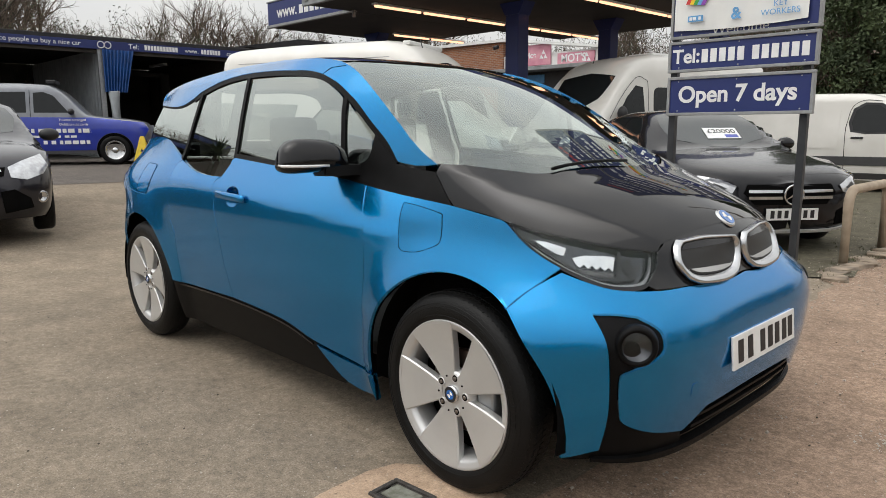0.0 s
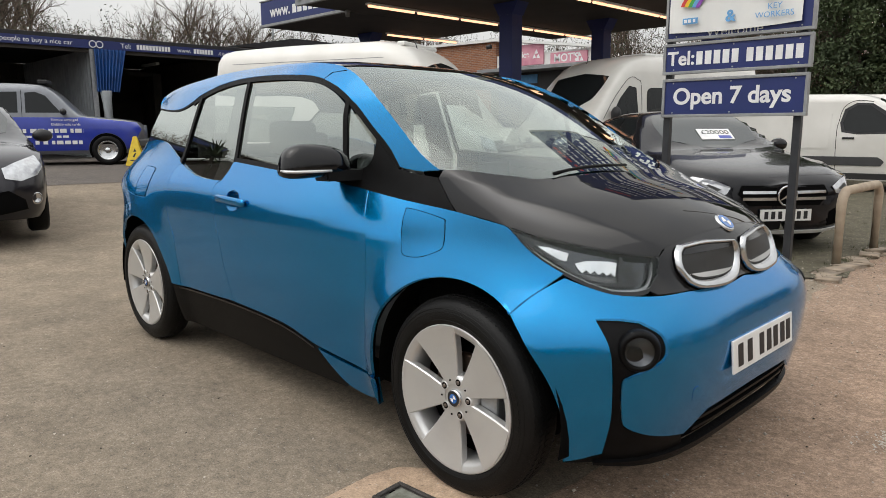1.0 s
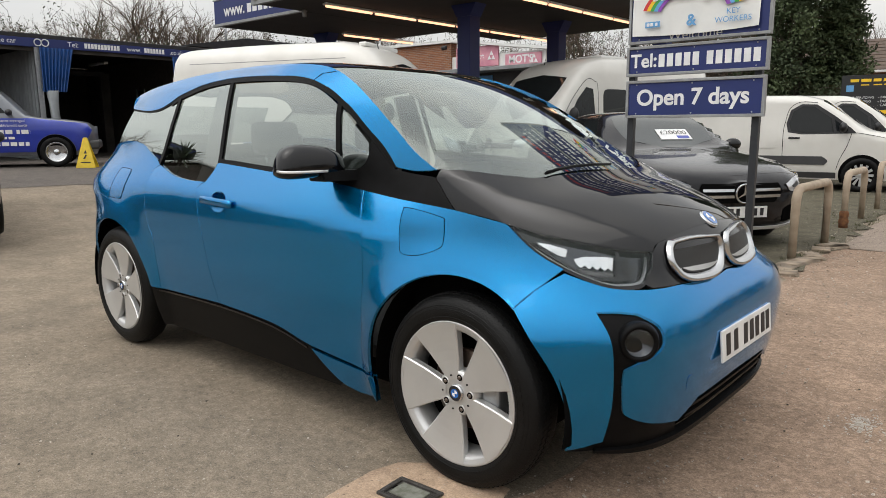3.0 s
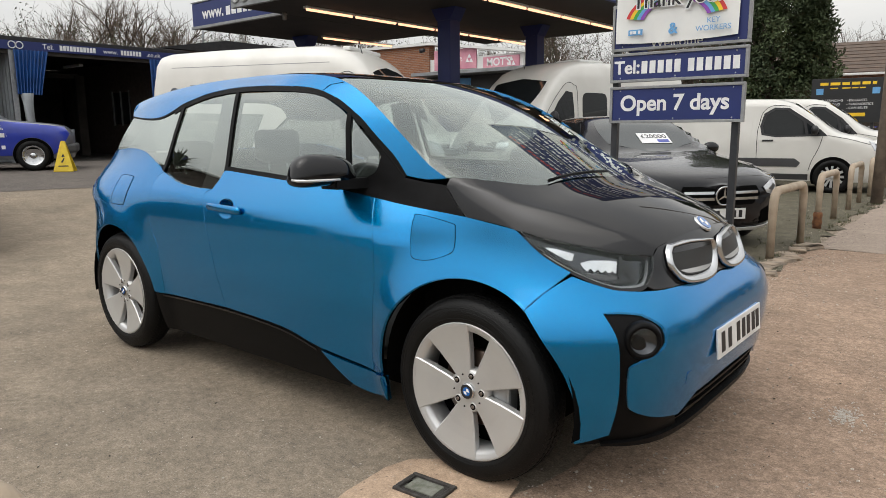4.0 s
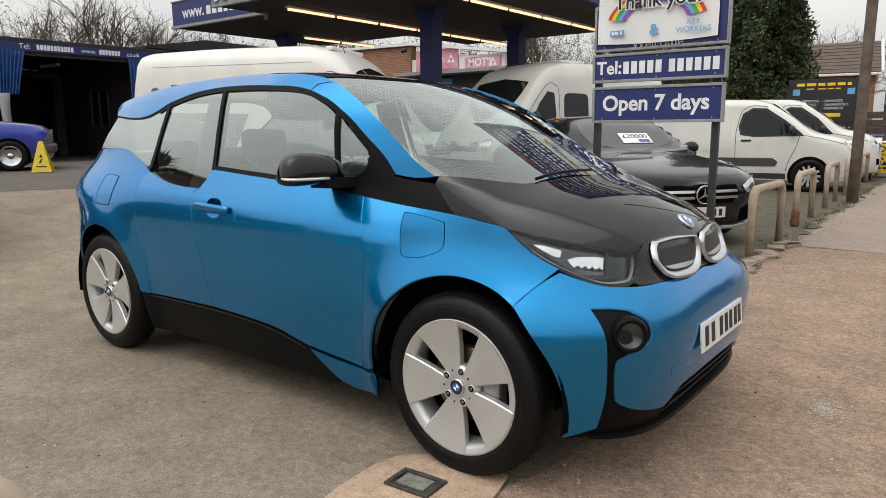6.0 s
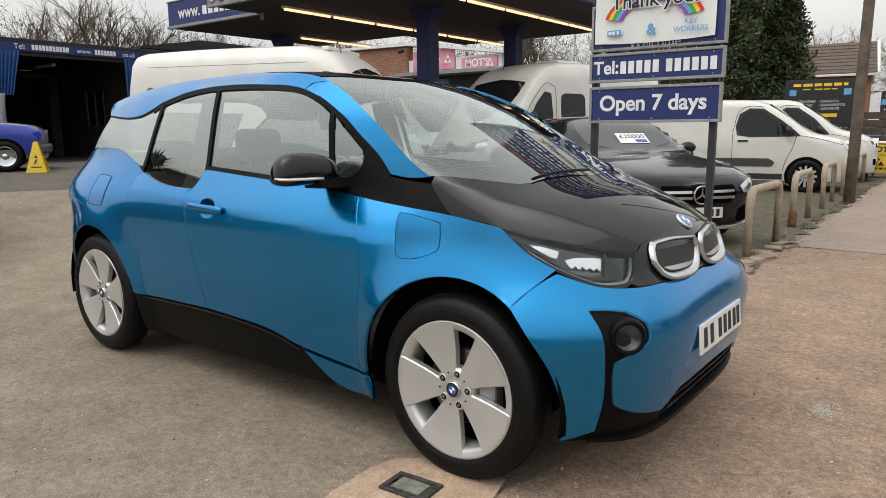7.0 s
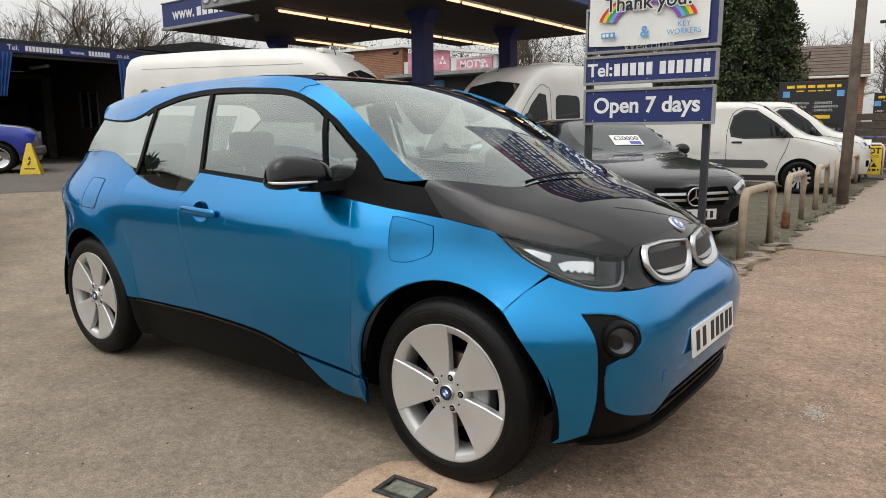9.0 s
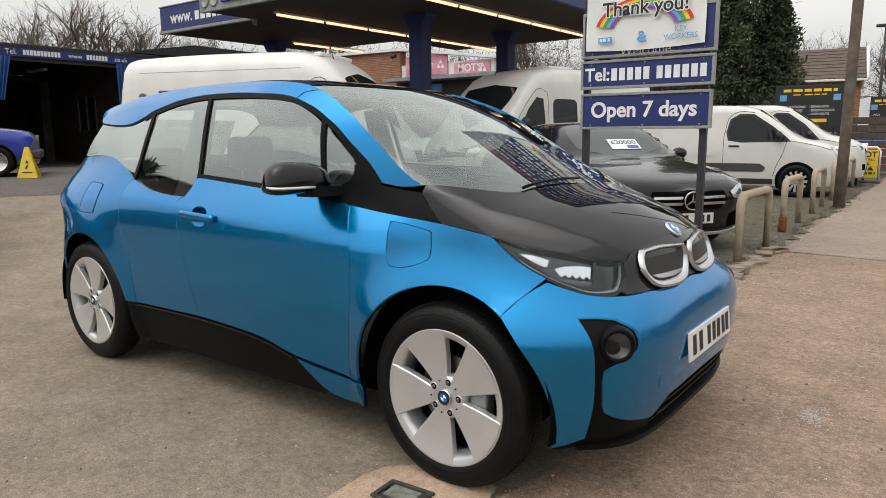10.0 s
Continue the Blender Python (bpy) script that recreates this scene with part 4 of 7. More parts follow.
def ground_mat(name, a, b, c, stone, grit, scale, rough=.92):
    """Worn tarmac or gravelly earth: large stains, mottled grit of two sizes, scattered pale chippings."""
    m = mat(name, a, rough, 0, 0, b, scale, 0, detail=10, spread=(.3, .7), coords="Object")
    n, l = m.node_tree.nodes, m.node_tree.links
    bs = n["Principled BSDF"]
    bs.inputs["Specular IOR Level"].default_value = .18
    base = bs.inputs["Base Color"].links[0].from_socket
    co = n.new("ShaderNodeTexCoord")

    def noise_(size, detail, roughness, lo, hi, dark, light):
        t, r = n.new("ShaderNodeTexNoise"), n.new("ShaderNodeValToRGB")
        t.inputs["Scale"].default_value, t.inputs["Detail"].default_value, t.inputs["Roughness"].default_value = size, detail, roughness
        r.color_ramp.elements[0].position, r.color_ramp.elements[0].color = lo, (dark, dark, dark, 1)
        r.color_ramp.elements[1].position, r.color_ramp.elements[1].color = hi, (light, light, light, 1)
        l.new(co.outputs["Object"], t.inputs["Vector"])
        l.new(t.outputs["Fac"], r.inputs["Fac"])
        return t.outputs["Fac"], r.outputs["Color"]

    def mixed(kind, fac, first, second):
        x = n.new("ShaderNodeMix")
        x.data_type, x.blend_type = "RGBA", kind
        for value, socket in ((fac, "Factor"), (first, "A"), (second, "B")):
            if isinstance(value, (int, float, tuple)):
                x.inputs[socket].default_value = value
            else:
                l.new(value, x.inputs[socket])
        return x.outputs["Result"]

    _, stains = noise_(.35, 10, .62, .38, .62, 0, 1)
    relief, fine = noise_(115, 5, .8, .36, .64, .55, 1.42)
    _, coarse = noise_(26, 6, .7, .36, .64, .72, 1.25)
    _, blot = noise_(4.5, 8, .66, .35, .66, .82, 1.14)
    col = mixed("MIX", stains, base, (*c, 1))
    col = mixed("MULTIPLY", grit, col, fine)
    col = mixed("MULTIPLY", grit, col, coarse)
    col = mixed("MULTIPLY", grit, col, blot)
    for size, near, amount, tint in ((stone, .10, .55, (.42, .38, .33, 1)), (stone * 3.1, .14, .35, (.36, .33, .30, 1)), (stone * .55, .07, .5, (.05, .045, .04, 1))):
        v, r, k = n.new("ShaderNodeTexVoronoi"), n.new("ShaderNodeValToRGB"), n.new("ShaderNodeMath")
        v.inputs["Scale"].default_value = size
        r.color_ramp.elements[0].position, r.color_ramp.elements[0].color = near, (1, 1, 1, 1)
        r.color_ramp.elements[1].position, r.color_ramp.elements[1].color = near + .05, (0, 0, 0, 1)
        k.operation, k.inputs[1].default_value = "MULTIPLY", amount
        l.new(co.outputs["Object"], v.inputs["Vector"])
        l.new(v.outputs["Distance"], r.inputs["Fac"])
        l.new(r.outputs["Color"], k.inputs[0])
        col = mixed("MIX", k.outputs[0], col, tint)
    l.new(col, bs.inputs["Base Color"])
    bp = n.new("ShaderNodeBump")
    bp.inputs["Strength"].default_value, bp.inputs["Distance"].default_value = .45, .004
    l.new(relief, bp.inputs["Height"])
    l.new(bp.outputs["Normal"], bs.inputs["Normal"])
    return m


M["asphalt"] = ground_mat("worn_grey_brown_tarmac", (.285, .232, .172), (.165, .136, .104), (.225, .185, .14), 46, .8, 1.1)
M["tarmac_dark"] = ground_mat("older_dark_tarmac", (.14, .12, .105), (.095, .085, .076), (.12, .105, .094), 40, .7, .8)
M["earth"] = ground_mat("gravelly_reddish_tarmac", (.35, .245, .175), (.20, .142, .103), (.27, .196, .145), 30, .85, 1.7)
M["paving"] = ground_mat("grey_brown_pavement_tarmac", (.315, .255, .205), (.235, .19, .155), (.28, .225, .185), 60, .55, .6)
M["gravel"] = ground_mat("dark_mossy_gravel", (.145, .125, .092), (.065, .062, .042), (.10, .09, .062), 22, .95, 3)
M["concrete"] = ground_mat("sandy_concrete", (.46, .335, .235), (.33, .235, .16), (.40, .29, .205), 36, .6, 2.2)
M["stone"] = mat("weathered_kerb_stone", (.34, .27, .2), .9, 0, 0, (.2, .16, .12), 7, .6, 60)

bm = bmesh.new()
xs = [-500, -150, -60] + [-34 + k for k in range(0, 46)] + [30, 90, 400]
ys = [-400, -80, -24] + [-10 + k for k in range(0, 46)] + [60, 140, 600]
gv = [[bm.verts.new((x, y, ground_z(x, y))) for y in ys] for x in xs]
for i in range(len(xs) - 1):
    for j in range(len(ys) - 1):
        bm.faces.new((gv[i][j], gv[i + 1][j], gv[i + 1][j + 1], gv[i][j + 1]))
tagged(finish("ground", bm, M["asphalt"], kind="structure"), "grey-brown worn tarmac yard with stains and chippings", "ground")


def sheet(name, pts, material, lift, label, wob=.05, step=.5, seed=1):
    """A thin layer on the ground with an uneven border."""
    rnd = random.Random(seed)
    out = []
    for i, p in enumerate(pts):
        q = pts[(i + 1) % len(pts)]
        n = max(1, int(math.dist(p, q) / step))
        for k in range(n):
            t = k / n
            out.append((p[0] + (q[0] - p[0]) * t + rnd.uniform(-wob, wob), p[1] + (q[1] - p[1]) * t + rnd.uniform(-wob, wob)))
    bm = bmesh.new()
    bm.faces.new([bm.verts.new((x, y, 0)) for x, y in out])
    lo, hi = min(p[0] for p in out), max(p[0] for p in out)
    if lo < -3:
        for k in range(int(lo), int(hi) + 1):
            bmesh.ops.bisect_plane(bm, geom=bm.verts[:] + bm.edges[:] + bm.faces[:], plane_co=(k, 0, 0), plane_no=(1, 0, 0))
    for v in bm.verts:
        v.co.z = ground_z(v.co.x, v.co.y) + lift
    bmesh.ops.recalc_face_normals(bm, faces=bm.faces[:])
    if sum(f.normal.z for f in bm.faces) < 0:
        bmesh.ops.reverse_faces(bm, faces=bm.faces[:])
    return tagged(finish(name, bm, material, smooth=False, kind="structure"), label, "ground")


sheet("yard_tarmac", [(-10.6, -12), (-10.55, 1.2), (-10.2, 3.0), (-9.4, 7), (-9, 20), (-33, 30), (-33, -12)], M["tarmac_dark"], .005, "darker older tarmac before the workshop", .06)
sheet("pavement_edge", [(1.52, -2.0), (1.48, -.7), (1.62, .4), (1.45, 1.6), (1.2, 2.9), (1.05, 3.9), (1.12, 5.4), (3.3, 5.4), (3.3, -2.2)], M["earth"], .005, "reddish gravelly tarmac at the pavement edge", .07, .25)
sheet("pavement", [(1.16, 5.38), (1.1, 8), (1.0, 12), (.9, 20), (.8, 40), (3.3, 40), (3.3, 5.4)], M["paving"], .009, "grey-brown tarmac pavement along the railings", .03)
sheet("parking_strip", [(1.15, 3.6), (1.12, 5.6), (1.05, 8), (.95, 12), (.8, 22), (-6, 22), (-6, 8), (-3, 4.5), (-.6, 3.3)], M["gravel"], .013, "dark mossy gravel under the parked cars", .12, .3)
sheet("concrete_pad", [(1.06, -1.46), (1.02, -1.2), (1.0, -1.0), (1.05, -.86), (1.15, -.77), (1.32, -.745), (1.47, -.77), (1.51, -.9), (1.53, -1.5)], M["concrete"], .017, "sandy concrete surround of a water cover", .02, .12)

# water cover set in its concrete surround
M["iron"] = mat("worn_cast_iron", (.075, .07, .065), .6, .5, 0, (.04, .035, .03), 25, .5, 140)
M["mossy_plate"] = mat("grey_green_worn_plate", (.20, .205, .175), .8, 0, 0, (.11, .115, .085), 40, .4, 160)
cover = thing("water_cover", "small dark iron water cover with a mossy plate, set in concrete", "manhole cover", pose(1.228, -1.015, .017, 0, 0, 4))
for x0, x1, y0, y1 in ((-.097, .097, -.068, -.050), (-.097, .097, .050, .068), (-.097, -.076, -.0505, .0505), (.076, .097, -.0505, .0505)):
    box("cover_frame", x0, x1, y0, y1, -.02, .010, M["iron"], cover, .005)
box("cover_plate", -.075, .075, -.0495, .0495, -.02, .004, M["iron"], cover, .003)
box("cover_inlay", -.062, .060, -.040, .038, .004, .008, M["mossy_plate"], cover, .004)
box("lifting_slot", -.070, -.064, -.012, .012, .004, .0075, M["dark"], cover, .001)

# loose stones and grit
M["chips"] = mat("pale_stone_chips", (.5, .44, .37), .9, 0, 0, (.30, .26, .22), 30, .3, 200)
M["dark_chips"] = mat("dark_grit_and_leaf_scraps", (.075, .06, .045), .95, 0, 0, (.04, .032, .025), 30, .3, 200)


def scatter(name, material, label, spots, sizes, seed):
    """Many small uneven stones in one mesh: flattened, twisted octahedra."""
    r = random.Random(seed)
    vs, fs = [], []
    for x, y, lift in spots:
        size = r.choice(sizes) * r.uniform(.7, 1.4)
        turn = Euler((r.uniform(-.5, .5), r.uniform(-.5, .5), r.random() * 6)).to_matrix()
        k = len(vs)
        for d in ((1, 0, 0), (0, 1, 0), (-1, 0, 0), (0, -1, 0), (0, 0, 1), (0, 0, -1)):
            q = turn @ Vector((d[0] * 1.3 * r.uniform(.7, 1.1), d[1] * r.uniform(.7, 1.1), d[2] * .6)) * size
            vs.append((x + q.x, y + q.y, ground_z(x, y) + lift + size * .35 + q.z))
        fs += [(k + a_, k + b_, k + c_) for a_, b_, c_ in ((0, 1, 4), (1, 2, 4), (2, 3, 4), (3, 0, 4), (1, 0, 5), (2, 1, 5), (3, 2, 5), (0, 3, 5))]
    me = bpy.data.meshes.new(name)
    me.from_pydata(vs, [], fs)
    me.materials.append(material)
    return tagged(new(name, me), label, "stones", kind="stuff")


rnd = random.Random(5)
edge_spots = []
for k in range(2600):
    if k < 900:
        x, y = rnd.gauss(1.22, .26), rnd.uniform(2.4, 6.4)
    elif k < 1900:
        x, y = rnd.uniform(1.5, 3.2), rnd.uniform(-1.7, 5)
    elif k < 2200:
        x, y = rnd.uniform(1.3, 1.9), rnd.uniform(-1.4, .6)
    else:
        x, y = rnd.uniform(-1.5, 1.1), rnd.uniform(3.4, 11)
    edge_spots.append((x, y, .012 if x < 1.2 and y > 3.4 else .006))
scatter("loose_stones", M["chips"], "scattered small pale stones and grit", edge_spots, (.002, .003, .003, .004, .004, .007), 6)
yard_spots = [(rnd.uniform(-5, 1.5), rnd.uniform(-2.6, -.7), 0) for k in range(500)] + [(rnd.uniform(-7, -2), rnd.uniform(-2, 2), 0) for k in range(160)]
scatter("yard_grit", M["chips"], "sparse pale grit on the tarmac yard", yard_spots, (.0015, .002, .002, .003, .0045), 7)
dark_spots = [(rnd.uniform(-4, 1.5), rnd.uniform(-2.6, -.7), 0) for k in range(160)] + [(rnd.uniform(1.4, 3), rnd.uniform(-1.6, 5), .006) for k in range(260)] + [(rnd.gauss(1.15, .2), rnd.uniform(3, 8), .012) for k in range(500)]
scatter("dark_litter", M["dark_chips"], "dark grit and leaf scraps on the ground", dark_spots, (.0015, .002, .0025, .003, .005), 8)
M["splash"] = mat("dried_white_splash", (.44, .41, .36), .95, 0, 0, (.32, .29, .25), 60)
splash_spots = [(rnd.gauss(2.27, .028), rnd.gauss(.67, .045), .0035) for k in range(260)] + [(rnd.gauss(2.26, .07), rnd.gauss(.66, .10), .0035) for k in range(110)]
scatter("dried_splash", M["splash"], "pale dried splash flecks on the tarmac", splash_spots, (.002, .003, .004, .006), 9)
rnd = random.Random(8)
for k in range(9):
    y = 3.7 + k * .23
    bm = bmesh.new()
    add_box(bm, -.09, .09, -.13, .13, -.05, rnd.uniform(.015, .05), .02)
    for v in bm.verts:
        v.co += Vector((rnd.uniform(-.02, .02), rnd.uniform(-.02, .02), rnd.uniform(-.008, .008)))
    ob = finish("kerb_stone", bm, M["stone"], m=pose(1.06 + rnd.uniform(-.06, .06), y, 0, 0, 0, rnd.uniform(-25, 25)))
    tagged(ob, "broken sandy kerb stone beside the railings", "kerb stone", "kerb stones")

M["weed"] = mat("dull_green_weeds", (.075, .085, .028), .8, 0, 0, (.05, .05, .02), 6)
rnd = random.Random(31)
vs, fs = [], []
for k in range(150):
    x, y = (rnd.gauss(1.0, .07), rnd.uniform(3.6, 13)) if k < 100 else (rnd.uniform(-.6, .95), rnd.uniform(3.4, 9))
    for q in range(9):
        a, ln, out = rnd.random() * 6.28, rnd.uniform(.012, .045), rnd.uniform(.01, .04)
        px_, py_ = x + rnd.gauss(0, .02), y + rnd.gauss(0, .02)
        c_, s_ = math.cos(a), math.sin(a)
        n_ = len(vs)
        vs += [(px_ - s_ * .003, py_ + c_ * .003, .012), (px_ + s_ * .003, py_ - c_ * .003, .012), (px_ + c_ * out, py_ + s_ * out, .012 + ln)]
        fs.append((n_, n_ + 1, n_ + 2))
me = bpy.data.meshes.new("weed_tufts")
me.from_pydata(vs, [], fs)
me.materials.append(M["weed"])
tagged(new("weed_tufts", me), "small dull green weed tufts along the railings", "weeds", kind="stuff")

# ---- hoop railings ----
M["hoop"] = mat("chalky_beige_paint", (.42, .34, .25), .7, 0, 0, (.33, .26, .19), 9, .25, 90)
M["rust"] = mat("flaking_rust", (.2, .09, .035), .95, 0, 0, (.1, .04, .02), 18, .8, 70)


def hoop(x0, y0, x1, y1, h=.67, r=.042, rusty=False):
    d = math.dist((x0, y0), (x1, y1))
    ob = thing("hoop_railing", "beige painted steel hoop railing%s" % (" with a rusted foot" if rusty else ""), "railing", pose(x0, y0, 0, 0, 0, math.degrees(math.atan2(y1 - y0, x1 - x0))), "hoop railings along the pavement")
    c = .13
    pts = [(0, 0, -.05), (0, 0, h - c)] + [(c - c * math.cos(a), 0, h - c + c * math.sin(a)) for a in (.4, .8, 1.2, 1.57)] + [(d - c + c * math.sin(a), 0, h - c + c * math.cos(a)) for a in (0, .4, .8, 1.2, 1.57)] + [(d, 0, -.05)]
    tube("hoop_bar", pts, r, M["hoop"], ob, 14)
    if rusty:
        lathe("rusted_foot", [(.0, .0), (.055, .0), (.05, .05), (.06, .09), (.048, .13), (.056, .18), (.05, .21), (.04, .22)], M["rust"], ob, 12, "Z", "flaking rust")
    return ob


hoop(.97, 4.4, .98, 5.55)
hoop(.86, 6.95, .84, 8.05, rusty=True)
hoop(.79, 9.4, .74, 10.6)
hoop(.70, 11.9, .67, 13.0)
hoop(.62, 14.2, .60, 15.4)
hoop(.56, 16.4, .55, 17.6)
hoop(1.33, -2.32, .55, -3.2, .62)

# ---- sign on two posts ----
M["post"] = mat("dark_grey_post_paint", (.035, .037, .04), .5, .2, 0, (.025, .026, .03), 12, .1, 80)
M["sign_rim"] = mat("grey_sign_frame", (.3, .31, .31), .5, .3, 0, (.24, .24, .24), 14, .1, 60)
M["banner"] = mat("white_banner_vinyl", (.76, .76, .73), .5, 0, 0, (.7, .7, .68), 5, .12, 30)
M["letter"] = mat("white_lettering", (.8, .8, .8), .5)
M["sky_letter"] = mat("pale_blue_print", (.13, .36, .66), .5)
M["red"] = mat("red_print", (.62, .04, .04), .5)
M["green"] = mat("green_print", (.05, .35, .07), .5)
M["yellow"] = mat("yellow_print", (.85, .55, .02), .5)
M["purple"] = mat("purple_print", (.25, .06, .4), .5)
sign = thing("dealer_sign", "navy and white dealer sign boards on two dark posts", "sign", pose(.28, 3.55, 0, 0, 0, 1.0))
for x in (-.585, .535):
    box("post", x - .03, x + .03, .02, .08, -.2, 4.6, M["post"], sign, .004)
FACE = Matrix.Rotation(radians(90), 4, "X")


def board(x0, x1, z0, z1, y=-.02):
    b = box("sign_board", x0 + .025, x1 - .025, y, y + .03, z0 + .025, z1 - .025, M["navy"], sign, .002, "navy sign board")
    bm = bmesh.new()
    for a0, a1, b0, b1 in ((x0, x1, z0, z0 + .025), (x0, x1, z1 - .025, z1), (x0, x0 + .025, z0 + .025, z1 - .025), (x1 - .025, x1, z0 + .025, z1 - .025)):
        add_box(bm, a0, a1, y - .012, y + .035, b0, b1, .003)
    finish("board_frame", bm, M["sign_rim"], b, smooth=False)
    for x in (x0 + .1, (x0 + x1) / 2, x1 - .1):
        for z in (z0 + .04, z1 - .04):
            lathe("rivet", [(0, y - .003), (.006, y - .002), (.007, y)], M["steel"], b, 8, m=Matrix.Translation((x, 0, z)))
    return b


def bars(parent, y, x0, x1, z, h, material, seed=3, w=(.05, .1), gap=.02):
    """Writing that is left unread, as plain bars."""
    r = random.Random(seed)
    x = x0
    while x < x1:
        e = min(x + r.uniform(*w), x1)
        box("bar", x, e, y - .003, y, z - h / 2, z + h / 2, material, parent, .001)
        x = e + gap * (1 if r.random() > .22 else 2.6)


b = board(-.615, .615, 1.325, 1.662)
words("Open 7 days", .196, M["letter"], b, Matrix.Translation((-.01, -.022, 1.50)) @ FACE, bold=.005)
b = board(-.62, .625, 1.70, 1.965)
words("Tel:", .165, M["letter"], b, Matrix.Translation((-.455, -.022, 1.83)) @ FACE, bold=.004)
for k in range(11):
    x = -.315 + k * .077 + (.045 if k > 4 else 0)
    box("bar", x, x + .056, -.023, -.02, 1.774, 1.886, M["letter"], b, .001)
b = board(-.61, .63, 1.985, 2.40)
words("Welcome", .12, M["letter"], b, Matrix.Translation((0, -.022, 2.035)) @ FACE)
bm = bmesh.new()
nx, nz = 26, 14
gvs = [[bm.verts.new((-.565 + 1.10 * i / nx, -.045 - .006 * math.sin(i * .8 + j * .5) - .012 * math.exp(-((i - 14 + j * .7) / 1.6) ** 2), 2.055 - .02 * math.sin(math.pi * i / nx) + .60 * j / nz)) for j in range(nz + 1)] for i in range(nx + 1)]
for i in range(nx):
    for j in range(nz):
        bm.faces.new((gvs[i][j], gvs[i + 1][j], gvs[i + 1][j + 1], gvs[i][j + 1]))
bn = finish("banner", bm, M["banner"], sign, "white vinyl banner with a rainbow print")
BY = -.066
for k, c in enumerate(("red", "yellow", "green", "sky_letter", "purple")):
    r1, r0 = .47 - .035 * k, .435 - .035 * k
    pts = [((r1 * math.cos(radians(a))) * .98, .62 * r1 * math.sin(radians(a))) for a in range(12, 169, 6)]
    pts += [((r0 * math.cos(radians(a))) * .98, .62 * r0 * math.sin(radians(a))) for a in range(168, 11, -6)]
    prism("rainbow_band", pts, BY - .0005, BY, M[c], bn, m=Matrix.Translation((-.01, 0, 2.205)))
words("Thank you!", .175, M["letter"], bn, Matrix.Translation((.0, BY - .006, 2.40)) @ FACE, bold=.012)
words("Thank you!", .175, M["ink"], bn, Matrix.Translation((.0, BY - .009, 2.40)) @ FACE, bold=.002)
words("&", .13, M["sky_letter"], bn, Matrix.Translation((-.02, BY - .002, 2.145)) @ FACE, bold=.003)
words("KEY\nWORKERS", .064, M["sky_letter"], bn, Matrix.Translation((.33, BY - .002, 2.155)) @ FACE)
box("logo_block", -.435, -.30, BY - .003, BY, 2.115, 2.165, M["sky_letter"], bn, .001)
bars(bn, BY - .003, -.42, -.32, 2.14, .028, M["letter"], 2, (.025, .026), .008)
b = board(-.63, .63, 2.66, 3.35)
for k, (w_, h_) in enumerate(((.46, .075), (.50, .10), (.38, .075))):
    bars(b, -.02, -w_, w_, 2.79 + k * .20, h_, M["letter"], 20 + k, (.025, .06), .016)
b = board(-.63, .63, 3.38, 4.5)
for k, (w_, h_, c_) in enumerate(((.5, .06, "letter"), (.5, .06, "letter"), (.42, .10, "letter"), (.36, .13, "red"))):
    bars(b, -.02, -w_, w_, 3.50 + k * .25, h_, M[c_], 30 + k, (.02, .055), .015)

# ---- telegraph pole, street lamp ----
M["pole_wood"] = mat("weathered_pole_wood", (.16, .125, .095), .9, 0, 0, (.09, .07, .055), 6, .6, 40)
pole = thing("telegraph_pole", "weathered brown wooden telegraph pole", "pole", pose(.985, 10.65, 0))
tube("shaft", [(0, 0, -.3), (.02, 0, 1.5), (.045, .0, 5), (.075, 0, 9)], .09, M["pole_wood"], pole, 16, .075)
lampst = thing("street_lamp", "dark slim street lamp", "street lamp", pose(-.55, 31, 0))
tube("column", [(0, 0, -.2), (0, 0, 5.4)], .07, M["post"], lampst, 10, .045)
box("lantern", -.35, .12, -.09, .09, 5.38, 5.5, M["post"], lampst, .03)


